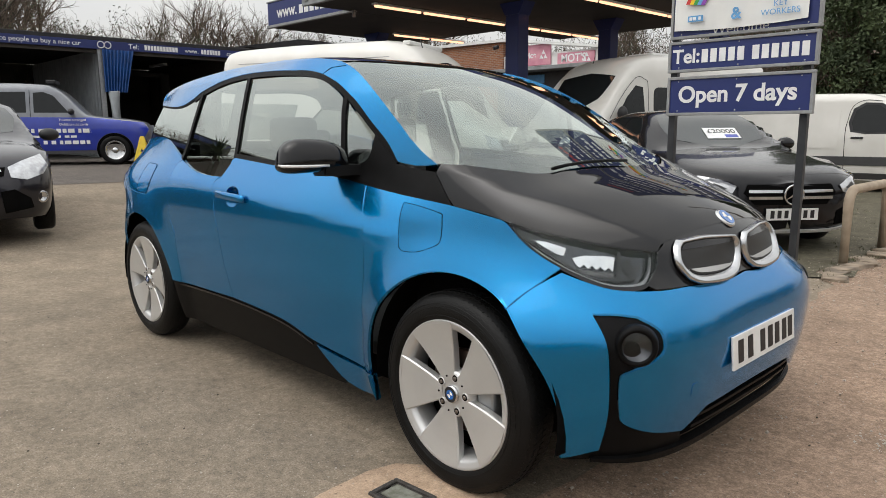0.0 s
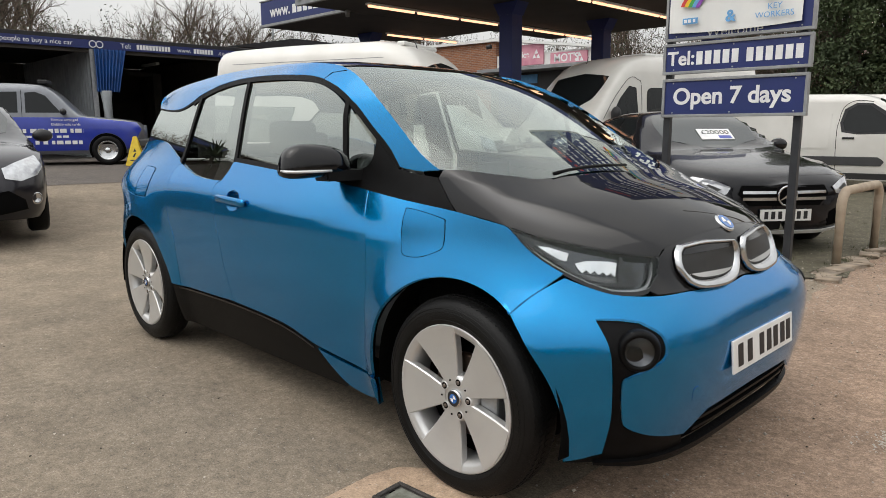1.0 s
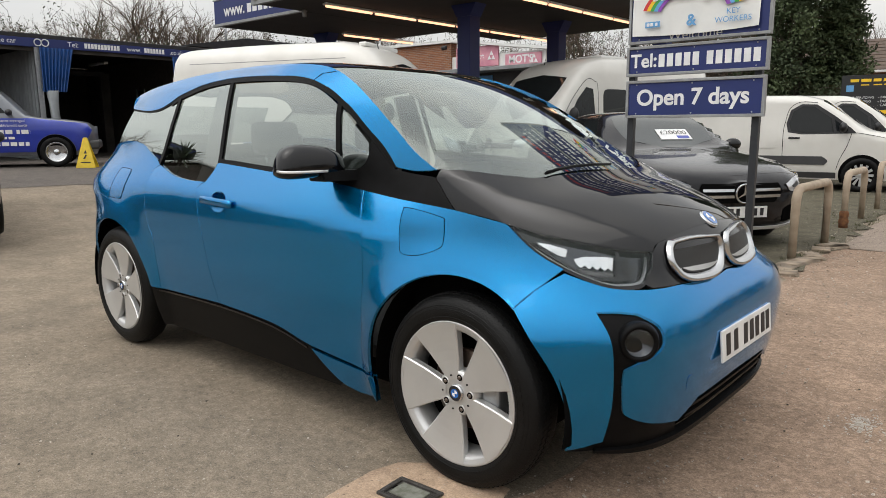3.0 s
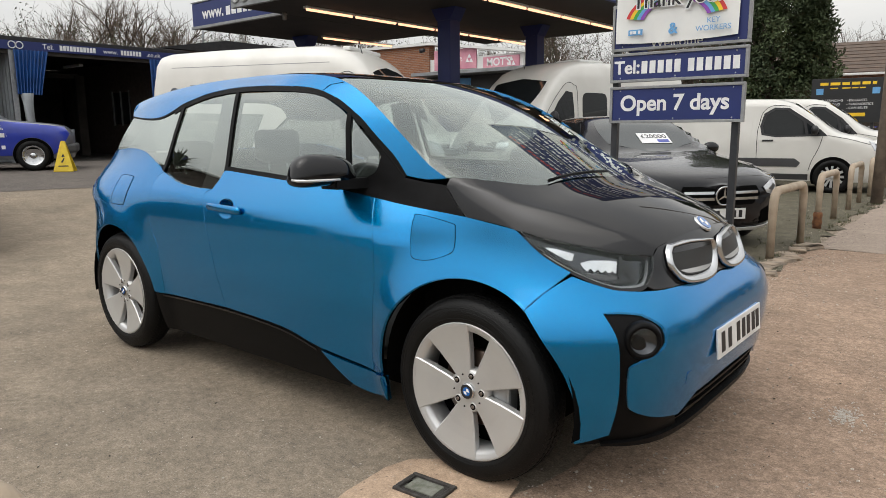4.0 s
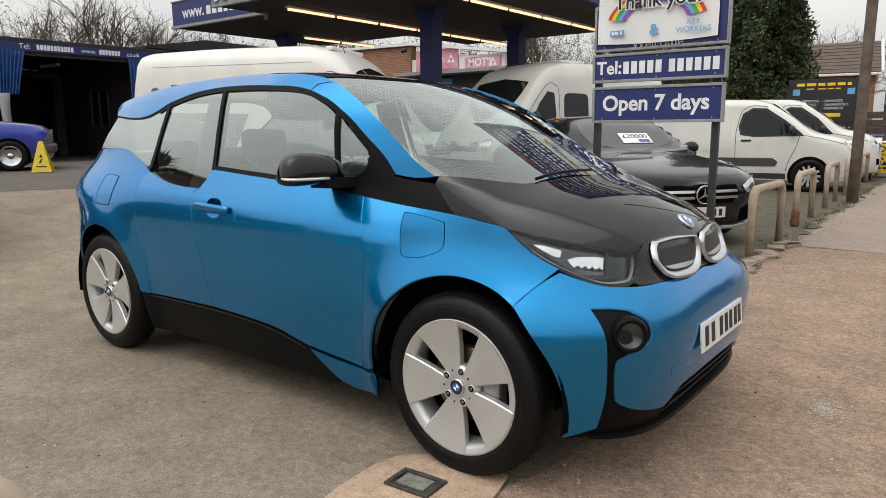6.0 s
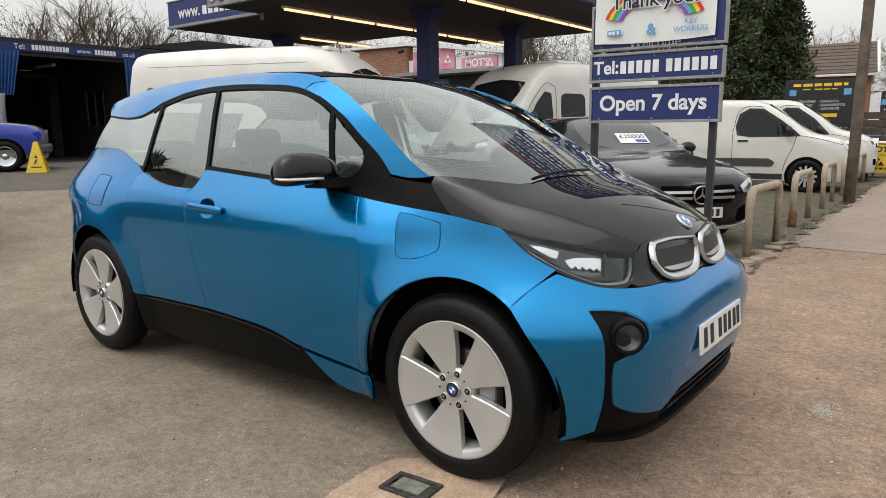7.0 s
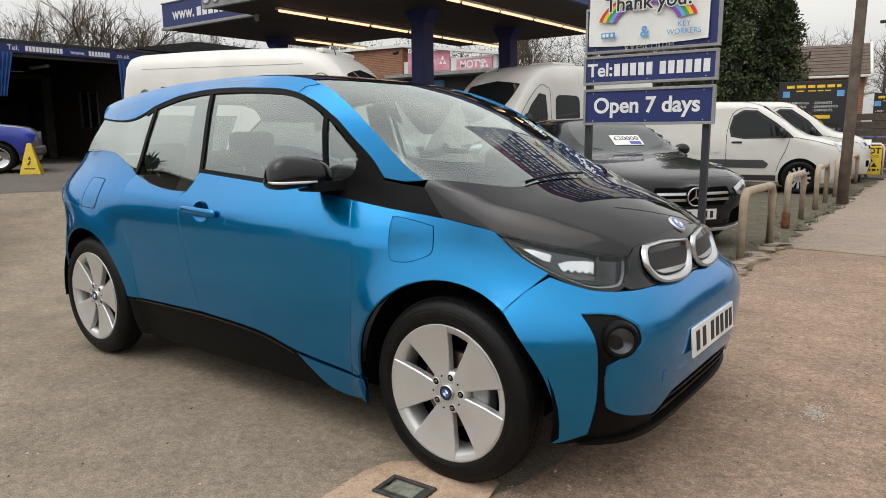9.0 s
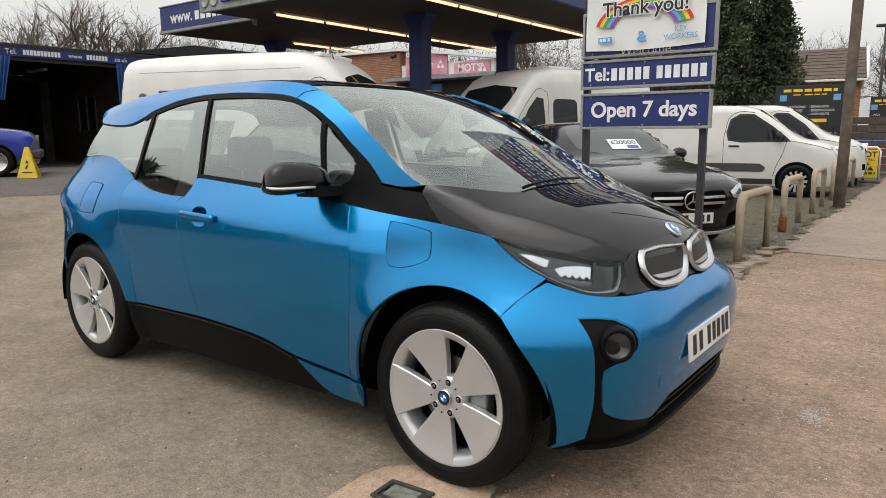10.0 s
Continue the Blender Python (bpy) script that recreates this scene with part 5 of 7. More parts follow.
# ---- parked vehicles ----
class Shell:
    """A vehicle's skin from a few profiles; x ahead, z up, half the width from height and place."""

    def __init__(self, side, top, nose, tail, crown=.1, exps=(2.6, 4.0), round_from=.55, zc=.7, edge=2.6, front=None):
        self.side, self.top, self.nose, self.tail, self.crown, self.exps, self.rf, self.zc, self.edge = side, top, nose, tail, crown, exps, round_from, zc, edge
        self.front = front or (lambda x: 1.0)

    def half(self, x, z):
        top = self.top(x)
        if z >= top:
            return 0.0
        w = self.side(z) * self.front(x)
        low = top - self.crown
        if z > low:
            w *= max(0.0, 1 - ((z - low) / self.crown) ** self.edge) ** (1 / self.edge)
        xa, xb = self.nose(z) - self.rf, self.tail(z) + .35
        if x > xa:
            t = (x - xa) / self.rf
            w = 0.0 if t >= 1 else w * (1 - t ** self.exps[0]) ** (1 / self.exps[0])
        if x < xb:
            t = (xb - x) / .35
            w = 0.0 if t >= 1 else w * (1 - t ** self.exps[1]) ** (1 / self.exps[1])
        return w

    def on_side(self, s):
        return lambda x, z: Vector((x, s * self.half(x, z), z))

    def on_top(self, x, th):
        c, s = math.cos(radians(th)), math.sin(radians(th))
        r = reach(lambda d: self.half(x, self.zc + d * c) > abs(d * s), 2.4)
        return Vector((x, -r * s, self.zc + r * c))

    def on_front(self, y, z):
        """The nose seen from ahead; y: metres to the right."""
        lo, hi = 0.0, 3.4
        for _ in range(24):
            mid = (lo + hi) / 2
            if self.half(mid, z) > abs(y):
                lo = mid
            else:
                hi = mid
        return Vector((lo, -y, z))

    def skin(self, name, parent, material, x0, x1, low=.24, nx=56, nt=40):
        bm = bmesh.new()
        rows = []
        for i in range(nx + 1):
            f = i / nx
            x = x0 + (x1 - x0) * (f - .10 * math.sin(2 * math.pi * f) * .9)
            w = max(self.half(x, low + .02), .02)
            a = math.degrees(math.atan2(w, low - self.zc))
            rows.append([bm.verts.new(self.on_top(x, -a + 2 * a * k / nt)) for k in range(nt + 1)])
        for r0, r1 in zip(rows, rows[1:]):
            for k in range(nt):
                bm.faces.new((r0[k], r0[k + 1], r1[k + 1], r1[k]))
        bm.faces.new(rows[0])
        bm.faces.new(rows[-1][::-1])
        bmesh.ops.recalc_face_normals(bm, faces=bm.faces[:])
        return finish(name, bm, material, parent)


def wheel_simple(parent, x, y, r, material, spokes=9, face=.7):
    s = -1 if y < 0 else 1
    w = new("wheel")
    w.parent = parent
    w.matrix_local = Matrix.Translation((x, y, r)) @ (Matrix.Identity(4) if s < 0 else Matrix.Rotation(math.pi, 4, "Z"))
    lathe("tyre", [(r * .66, .09), (r * .9, .1), (r, .07), (r, -.07), (r * .93, -.1), (r * .7, -.1), (r * .66, -.085)], M["rubber"], w, 40)
    lathe("rim", [(0, -.04), (r * .2, -.06), (r * .55, -.05), (r * .6, -.075), (r * .68, -.088), (r * .68, -.07)], M["dark"] if spokes else material, w, 40)
    for k in range(spokes):
        prism("spoke", [(-.014, .03), (.014, .03), (.026 * r / .33, r * .64), (-.026 * r / .33, r * .64)], -.085, -.06, material, w, "XZ", .003, m=Matrix.Rotation(2 * math.pi * k / spokes, 4, "Y"))
    lathe("hub_cap", [(0, -.092), (r * .16, -.088), (r * .2, -.07)], material, w, 20)
    return w


def arches(shell, parent, spots, r):
    for x, z in spots:
        for s in (-1, 1):
            panel("wheel_arch", ring_points(x, z, r, r, 30)[:0] + arc(x, z, r, -25, 205, 26), shell.on_side(s), M["dark"], parent, 0, .004, .12, -.004)


def plate_on(parent, x, z, tilt=0):
    p = box("number_plate", -.004, .006, -.26, .26, -.056, .056, M["plate"], parent, .002, "white number plate with black bars", m=Matrix.Translation((x, 0, z)) @ Matrix.Rotation(radians(tilt), 4, "Y"))
    for y in (-.2, -.13, -.06, .06, .13, .2):
        box("plate_bar", .006, .0075, y - .02, y + .02, -.037, .037, M["ink"], p, .001)


def glassy(shell, name, pts, s, parent, mt="glass_van", sink=-.003):
    return panel(name, pts, shell.on_side(s), M[mt], parent, 0, .006, .12, sink)


M["glass_van"] = mat("dark_vehicle_glass", (.012, .014, .015), .04, 0, 1.0)
M["glass_pale"] = mat("sky_lit_vehicle_glass", (.025, .032, .032), .03, 0, 1.0)
M["glass_van"].node_tree.nodes["Principled BSDF"].inputs["Specular IOR Level"].default_value = 0
M["glass_pale"].node_tree.nodes["Principled BSDF"].inputs["Specular IOR Level"].default_value = 0
for key, ior in (("glass_van", 1.36), ("glass_pale", 1.75)):
    M[key].node_tree.nodes["Principled BSDF"].inputs["Coat IOR"].default_value = ior
M["lamp_clear"] = mat("clear_headlamp", (.62, .64, .66), .10, .5, 1.0, (.42, .43, .45), 14)
M["grey_trim"] = mat("grey_bumper_plastic", (.05, .05, .052), .6)
M["blue_car"] = mat("royal_blue_vinyl", (.018, .04, .36), .3, 0, .6)
M["silver_grey"] = mat("silver_grey_paint", (.17, .18, .20), .3, .4, .7)
M["red_car"] = mat("red_car_paint", (.5, .02, .02), .3, 0, .7)


def black_saloon(m):
    v = thing("black_saloon", "glossy black saloon car with silver grille bars, parked on gravel", "car", m)
    sh = Shell(curve((.15, .80), (.3, .86), (.55, .895), (.8, .90), (.93, .875), (.98, .84), (1.2, .72), (1.4, .60), (1.5, .56)),
               curve((-2.4, .9), (-2.2, 1.03), (-1.75, 1.10), (-1.4, 1.25), (-1.0, 1.39), (-.4, 1.44), (.1, 1.42), (.4, 1.33), (.75, 1.13), (1.0, 1.0), (1.3, .96), (1.8, .88), (2.15, .79), (2.33, .68)),
               curve((.15, 2.24), (.35, 2.34), (.55, 2.35), (.7, 2.32), (.8, 2.24), (1.0, 2.0), (1.5, 1.8)), curve((.15, -2.25), (.5, -2.34), (1.0, -2.3), (1.5, -2.1)), .085, (2.7, 3.2), .62)
    sh.skin("body", v, M["black_car"], -2.33, 2.342, .2)
    arches(sh, v, ((1.42, .33), (-1.42, .33)), .36)
    for s in (-1, 1):
        for x in (1.42, -1.42):
            wheel_simple(v, x, s * .80, .33, M["silver"], 10)
        glassy(sh, "front_window", [(.45, 1.0), (-.25, 1.01), (-.22, 1.34), (.12, 1.34), (.3, 1.22)], s, v)
        glassy(sh, "rear_window", [(-.33, 1.01), (-1.15, 1.03), (-.98, 1.27), (-.6, 1.34), (-.3, 1.34)], s, v)
        panel("window_trim", ribbon([(.6, .985), (-.3, .995), (-1.25, 1.015), (-1.4, 1.06), (-1.05, 1.3), (-.6, 1.365), (.1, 1.365)], -.008, .008), sh.on_side(s), M["chrome"], v, 0, .004, .2, -.003)
        mir = finish("door_mirror", mirror_mesh(), M["gloss_black"], v, m=Matrix.Translation((.58, s * .97, 1.02)))
        lamp = [(s * a, b) for a, b in ((.52, .665), (.56, .60), (.66, .575), (.78, .62), (.86, .72), (.80, .755), (.64, .72))]
        hl = panel("headlight", lamp, sh.on_front, M["lamp_clear"], v, 0, .006, .06, -.004, "bright clear headlamp")
        panel("lamp_dark", [(s * a, b) for a, b in ((.60, .64), (.66, .62), (.74, .66), (.70, .69))], sh.on_front, M["trim"], hl, 0, .004, .06, -.007)
        panel("side_intake", [(s * a, b) for a, b in ((.50, .28), (.50, .42), (.62, .47), (.76, .44), (.74, .30))], sh.on_front, M["dark"], v, 0, .006, .08, -.003)
        panel("wing_trim", [(s * a, b) for a, b in ((.46, .222), (.80, .245), (.80, .270), (.46, .247))], sh.on_front, M["strip"], v, 0, .012, .08, -.016)
    panel("lip_trim", [(-.5, .215), (.5, .215), (.5, .245), (-.5, .245)], sh.on_front, M["strip"], v, 0, .012, .08, -.016)
    gr = panel("grille", [(-.42, .68), (-.46, .60), (-.36, .49), (.36, .49), (.46, .60), (.42, .68)], sh.on_front, M["dark"], v, 0, .006, .06, -.004)
    for z in (.555, .615):
        for s in (-1, 1):
            panel("grille_bar", [(s * .1, z - .014), (s * .42, z - .014), (s * .42, z + .014), (s * .1, z + .014)], sh.on_front, M["chrome"], gr, 0, .01, .06, -.014)
    st = lathe("grille_emblem", [(.085, 0), (.085, -.012), (.1, -.012), (.1, 0)], M["chrome"], gr, 32, m=Matrix.Translation((2.37, 0, .585)) @ Matrix.Rotation(radians(90), 4, "Z"))
    for a in (90, 210, 330):
        prism("emblem_arm", [(-.012, 0), (.012, 0), (.003, .09), (-.003, .09)], -.01, 0, M["chrome"], gr, m=Matrix.Translation((2.37, 0, .585)) @ Matrix.Rotation(radians(90), 4, "Z") @ Matrix.Rotation(radians(a - 90), 4, "Y"))
    plate_on(v, 2.365, .40)
    th = lambda x, y: math.degrees(math.atan2(y, sh.top(x) - sh.zc - .03))
    ws = panel("windscreen", [(1.02, 0), (.98, 35), (.80, 55), (.55, 48), (.25, 38), (.18, 0), (.25, -38), (.55, -48), (.80, -55), (.98, -35)], sh.on_top, M["glass_pale"], v, 0, .004, .1, -.003, "windscreen with a white price card", scale=(1, .0125))
    card = box("price_card", -.01, 0, -.20, .20, -.11, .11, M["letter"], v, .002, "white price card in the windscreen", m=Matrix.Translation(sh.on_top(.71, -10) + Vector((.03, 0, .0))) @ Matrix.Rotation(radians(-58), 4, "Y"))
    words("£20000", .115, M["grey_trim"], card, Matrix.Translation((.003, 0, .03)) @ Matrix.Rotation(radians(90), 4, "Z") @ Matrix.Rotation(radians(90), 4, "X"))
    box("card_flash", 0, .003, .02, .17, -.095, -.035, M["blue_car"], card, .001)
    return v


def mirror_mesh():
    bm = bmesh.new()
    bmesh.ops.create_uvsphere(bm, u_segments=16, v_segments=10, radius=1)
    for q in bm.verts:
        q.co = (q.co.x * .07, q.co.y * .11, q.co.z * .075)
    return bm


def small_van(m, label, tall=1.84):
    v = thing("white_van", label, "van", m, "white panel vans in a row")
    k = tall / 1.84
    sh = Shell(curve((.2, .86), (.4, .915), (.7, .925), (1.0, .915), (1.2, .885), (1.6, .83), (1.85, .79)),
               curve((-2.22, 1.80 * k), (-1.0, 1.84 * k), (.2, 1.82 * k), (.5, 1.76 * k), (.95, 1.48 * k), (1.28, 1.22 * k), (1.42, 1.145 * k), (1.8, 1.06 * k), (2.05, .95 * k), (2.17, .82 * k), (2.2, .74 * k)),
               curve((.2, 2.15), (.45, 2.2), (.7, 2.2), (.9, 2.15), (1.1, 1.98), (1.4, 1.7), (1.9, 1.4)), curve((.2, -2.2), (1.0, -2.21), (1.9, -2.14)), .09, (3.6, 6), .6, 1.0, 3.2)
    sh.skin("body", v, M["white"], -2.2, 2.192, .22, 72, 56)
    arches(sh, v, ((1.36, .33), (-1.42, .33)), .37)
    for s in (-1, 1):
        side = sh.on_side(s)
        for x in (1.36, -1.42):
            wheel_simple(v, x, s * .84, .325, M["silver"], 12)
        panel("window_surround", [(1.24, 1.09), (.33, 1.07), (.08, 1.11), (.04, 1.28), (.10, 1.53 * k), (.28, 1.64 * k), (.54, 1.63 * k), (.90, 1.385 * k), (1.16, 1.17)], side, M["ink"], v, 0, .004, .12, -.003, "black window surround")
        glassy(sh, "door_window", [(.86, 1.12), (.35, 1.10), (.13, 1.14), (.09, 1.28), (.15, 1.50 * k), (.30, 1.60 * k), (.50, 1.59 * k), (.80, 1.37 * k)], s, v, "glass_van", -.007)
        glassy(sh, "quarter_light", [(1.10, 1.13), (.91, 1.13), (.86, 1.345 * k), (1.05, 1.19)], s, v, "glass_van", -.007)
        panel("window_divider", ribbon([(.885, 1.11), (.83, 1.36 * k)], -.012, .012), side, M["ink"], v, 0, .004, .12, -.009)
        panel("door_joint", ribbon([(.02, .40), (.0, 1.1), (.02, 1.3), (.08, 1.56 * k), (.26, 1.68 * k), (.55, 1.66 * k)], -.005, .005), side, M["dark"], v, 0, .002, .1, -.0025)
        panel("door_joint", ribbon([(.95, .42), (1.0, .62), (1.10, .86), (1.16, 1.1)], -.005, .005), side, M["dark"], v, 0, .002, .1, -.0025)
        panel("bonnet_joint", ribbon([(1.24, 1.10), (1.6, 1.03), (1.95, .93)], -.004, .004), side, M["dark"], v, 0, .002, .1, -.0025)
        panel("rubbing_strip", run([(-1.0, .50), (.75, .50)], [(.75, .50), (.80, .58), (.70, .66)], [(.70, .66), (-1.0, .66)], [(-1.0, .66), (-1.0, .50)]), side, M["grey_trim"], v, 0, .012, .2, -.012, "dark grey rubbing strip")
        panel("side_sill", [(-1.0, .25), (.95, .25), (.95, .36), (-1.0, .36)], side, M["grey_trim"], v, 0, .006, .2, -.004)
        panel("slide_panel", run([(-1.3, .8), (-.12, .8)], [(-.12, .8), (-.1, 1.5 * k)], [(-.1, 1.5 * k), (-1.3, 1.5 * k)], [(-1.3, 1.5 * k), (-1.3, .8)]), side, M["white"], v, 0, .010, .2, -.006)
        panel("slide_rail", ribbon([(-2.05, 1.02), (-.12, 1.02)], -.008, .008), side, M["grey_trim"], v, 0, .003, .2, -.003)
        box("door_handle", .10, .30, s * .925 - .012, s * .925 + .014, .985, 1.02, M["ink"], v, .008)
        finish("door_mirror", mirror_mesh(), M["ink"], v, m=Matrix.Translation((1.02, s * 1.0, 1.2)) @ Matrix.Scale(1.25, 4, (0, 0, 1)))
        lamp = panel("headlight", [(s * a, b) for a, b in ((.56, .84), (.60, .97), (.74, .995), (.84, .93), (.83, .82), (.70, .80))], sh.on_front, M["lamp_clear"], v, 0, .006, .05, -.006, "clear headlamp")
        panel("lamp_dark", [(s * a, b) for a, b in ((.64, .87), (.66, .94), (.74, .94), (.74, .86))], sh.on_front, M["trim"], lamp, 0, .003, .05, -.009)
        panel("fog_recess", [(s * a, b) for a, b in ((.58, .40), (.60, .54), (.74, .54), (.72, .40))], sh.on_front, M["dark"], v, 0, .004, .08, -.014)
    panel("front_bumper", [(-.86, .25), (.86, .25), (.88, .58), (-.88, .58)], sh.on_front, M["white"], v, 0, .01, .1, -.010)
    panel("lower_grille", [(-.5, .28), (.5, .28), (.5, .48), (-.5, .48)], sh.on_front, M["grey_trim"], v, 0, .006, .1, -.016)
    panel("upper_grille", [(-.5, .80), (.5, .80), (.52, .88), (-.52, .88)], sh.on_front, M["dark"], v, 0, .006, .1, -.008)
    panel("windscreen", [(1.32, 0), (1.2, 40), (.95, 48), (.62, 42), (.55, 0), (.62, -42), (.95, -48), (1.2, -40)], sh.on_top, M["glass_van"], v, 0, .004, .1, -.003, scale=(1, .0125))
    return v


def big_van(m, label, camper=False):
    v = thing("white_camper_van" if camper else "white_high_roof_van", label, "van", m)
    sh = Shell(curve((.25, .92), (.5, .99), (1.0, 1.01), (1.3, 1.0), (1.9, .97), (2.4, .93), (2.7, .90)) if camper else curve((.25, .9), (.5, .98), (1.0, 1.0), (1.3, .98), (1.9, .93), (2.4, .86), (2.7, .82)),
               curve((-2.95, 2.5), (-2.6, 2.6), (-1, 2.63), (.6, 2.62), (1.0, 2.56), (1.35, 2.42), (1.6, 2.2), (1.9, 1.85), (2.2, 1.5), (2.45, 1.28), (2.75, 1.14), (2.95, .95)),
               curve((.25, 2.88), (.5, 2.97), (.9, 2.97), (1.15, 2.85), (1.4, 2.6), (1.9, 2.2), (2.6, 1.8)), curve((.25, -2.93), (1.5, -2.95), (2.6, -2.85)), .14 if camper else .2, (4.4 if camper else 3.2, 7), .55 if camper else .7, 1.2, 3.4 if camper else 2.6)
    sh.skin("body", v, M["white"], -2.94, 2.96, .3, 60, 44)
    arches(sh, v, ((1.9, .36), (-1.75, .36)), .42)
    for s in (-1, 1):
        for x in (1.9, -1.75):
            wheel_simple(v, x, s * .88, .345, M["silver"], 8)
        glassy(sh, "door_window", [(1.75, 1.25), (1.15, 1.25), (1.1, 1.5), (1.15, 1.95), (1.35, 1.98), (1.6, 1.75), (1.85, 1.38)], s, v)
        panel("door_joint", ribbon([(1.0, .5), (1.0, 1.9), (1.1, 2.1), (1.35, 2.12), (1.75, 1.75), (2.05, 1.35)], -.006, .006), sh.on_side(s), M["grey_trim"], v, 0, .002, .3, -.003)
        if camper:
            glassy(sh, "living_window", ring_points(.45, 1.62, .40, .34, 24, 6), s, v)
            panel("stripe", [(-2.6, 1.12), (.9, 1.12), (.9, 1.16), (-2.6, 1.16)], sh.on_side(s), M["silver_grey"], v, 0, .002, .4, -.003)
        else:
            for a in (-2.3, -.9):
                panel("side_pressing", run([(a - .5, 1.35), (a + .6, 1.35)], [(a + .6, 1.35), (a + .6, 2.05)], [(a + .6, 2.05), (a - .5, 2.05)], [(a - .5, 2.05), (a - .5, 1.35)]), sh.on_side(s), M["white"], v, 0, .012, .3, -.006)
            panel("tinted_strip", [(-2.0, 1.9), (.8, 1.9), (.8, 2.0), (-2.0, 2.0)], sh.on_side(s), M["glass_pale"], v, 0, .006, .4, -.008, "narrow side window")
            prism("round_emblem", ring_points(0, 0, .11, .11, 24), 0, .006, M["silver_grey"], v, m=Matrix.Translation((-2.35, s * 1.0 * sh.side(1.86), 1.86)))
            panel("roof_crease", ribbon([(-2.8, 2.3), (.9, 2.3)], -.005, .005), sh.on_side(s), M["sign_rim"], v, 0, .002, .4, -.002)
        finish("door_mirror", mirror_mesh(), M["ink"], v, m=Matrix.Translation((1.85, s * 1.12, 1.45)) @ Matrix.Scale(1.8, 4, (0, 0, 1)))
        panel("headlight", [(s * a, b) for a, b in ((.62, .86), (.66, 1.02), (.84, 1.08), (.9, .95), (.84, .84))], sh.on_front, M["lamp_clear"], v, 0, .006, .08, -.006)
    panel("windscreen", [(2.38, 0), (2.25, 40), (2.0, 50), (1.62, 36), (1.55, 0), (1.62, -36), (2.0, -50), (2.25, -40)], sh.on_top, M["glass_van"], v, 0, .004, .12, -.004, scale=(1, .0125))
    g = panel("grille", [(-.6, .82), (.6, .82), (.62, 1.0), (-.62, 1.0)], sh.on_front, M["grey_trim"], v, 0, .008, .1, -.008)
    for z in (.86, .91, .96):
        panel("grille_bar", [(-.58, z), (.58, z), (.58, z + .012), (-.58, z + .012)], sh.on_front, M["chrome"], g, 0, .006, .1, -.014)
    prism("front_emblem", ring_points(0, 0, .1, .1, 28), 0, .02, M["chrome"], v, "YZ", m=Matrix.Translation((2.985, 0, .92)))
    panel("front_bumper", [(-.9, .32), (.9, .32), (.9, .66), (-.9, .66)], sh.on_front, M["grey_trim"], v, 0, .01, .12, -.012)
    tube("roof_aerial", [(1.25, -.3, 2.4), (1.18, -.3, 2.62)], .012, M["ink"], v, 6, .005)
    if camper:
        aw = box("roof_awning", -2.4, .5, .72, .84, 2.48, 2.58, M["banner"], v, .03, "rolled white awning on the roof edge")
        box("roof_hatch", -.6, .2, -.35, .35, 2.6, 2.7, M["banner"], v, .04)
    else:
        box("roof_rack_light", 1.0, 1.15, -.6, .6, 2.5, 2.57, M["banner"], v, .02)
    return v


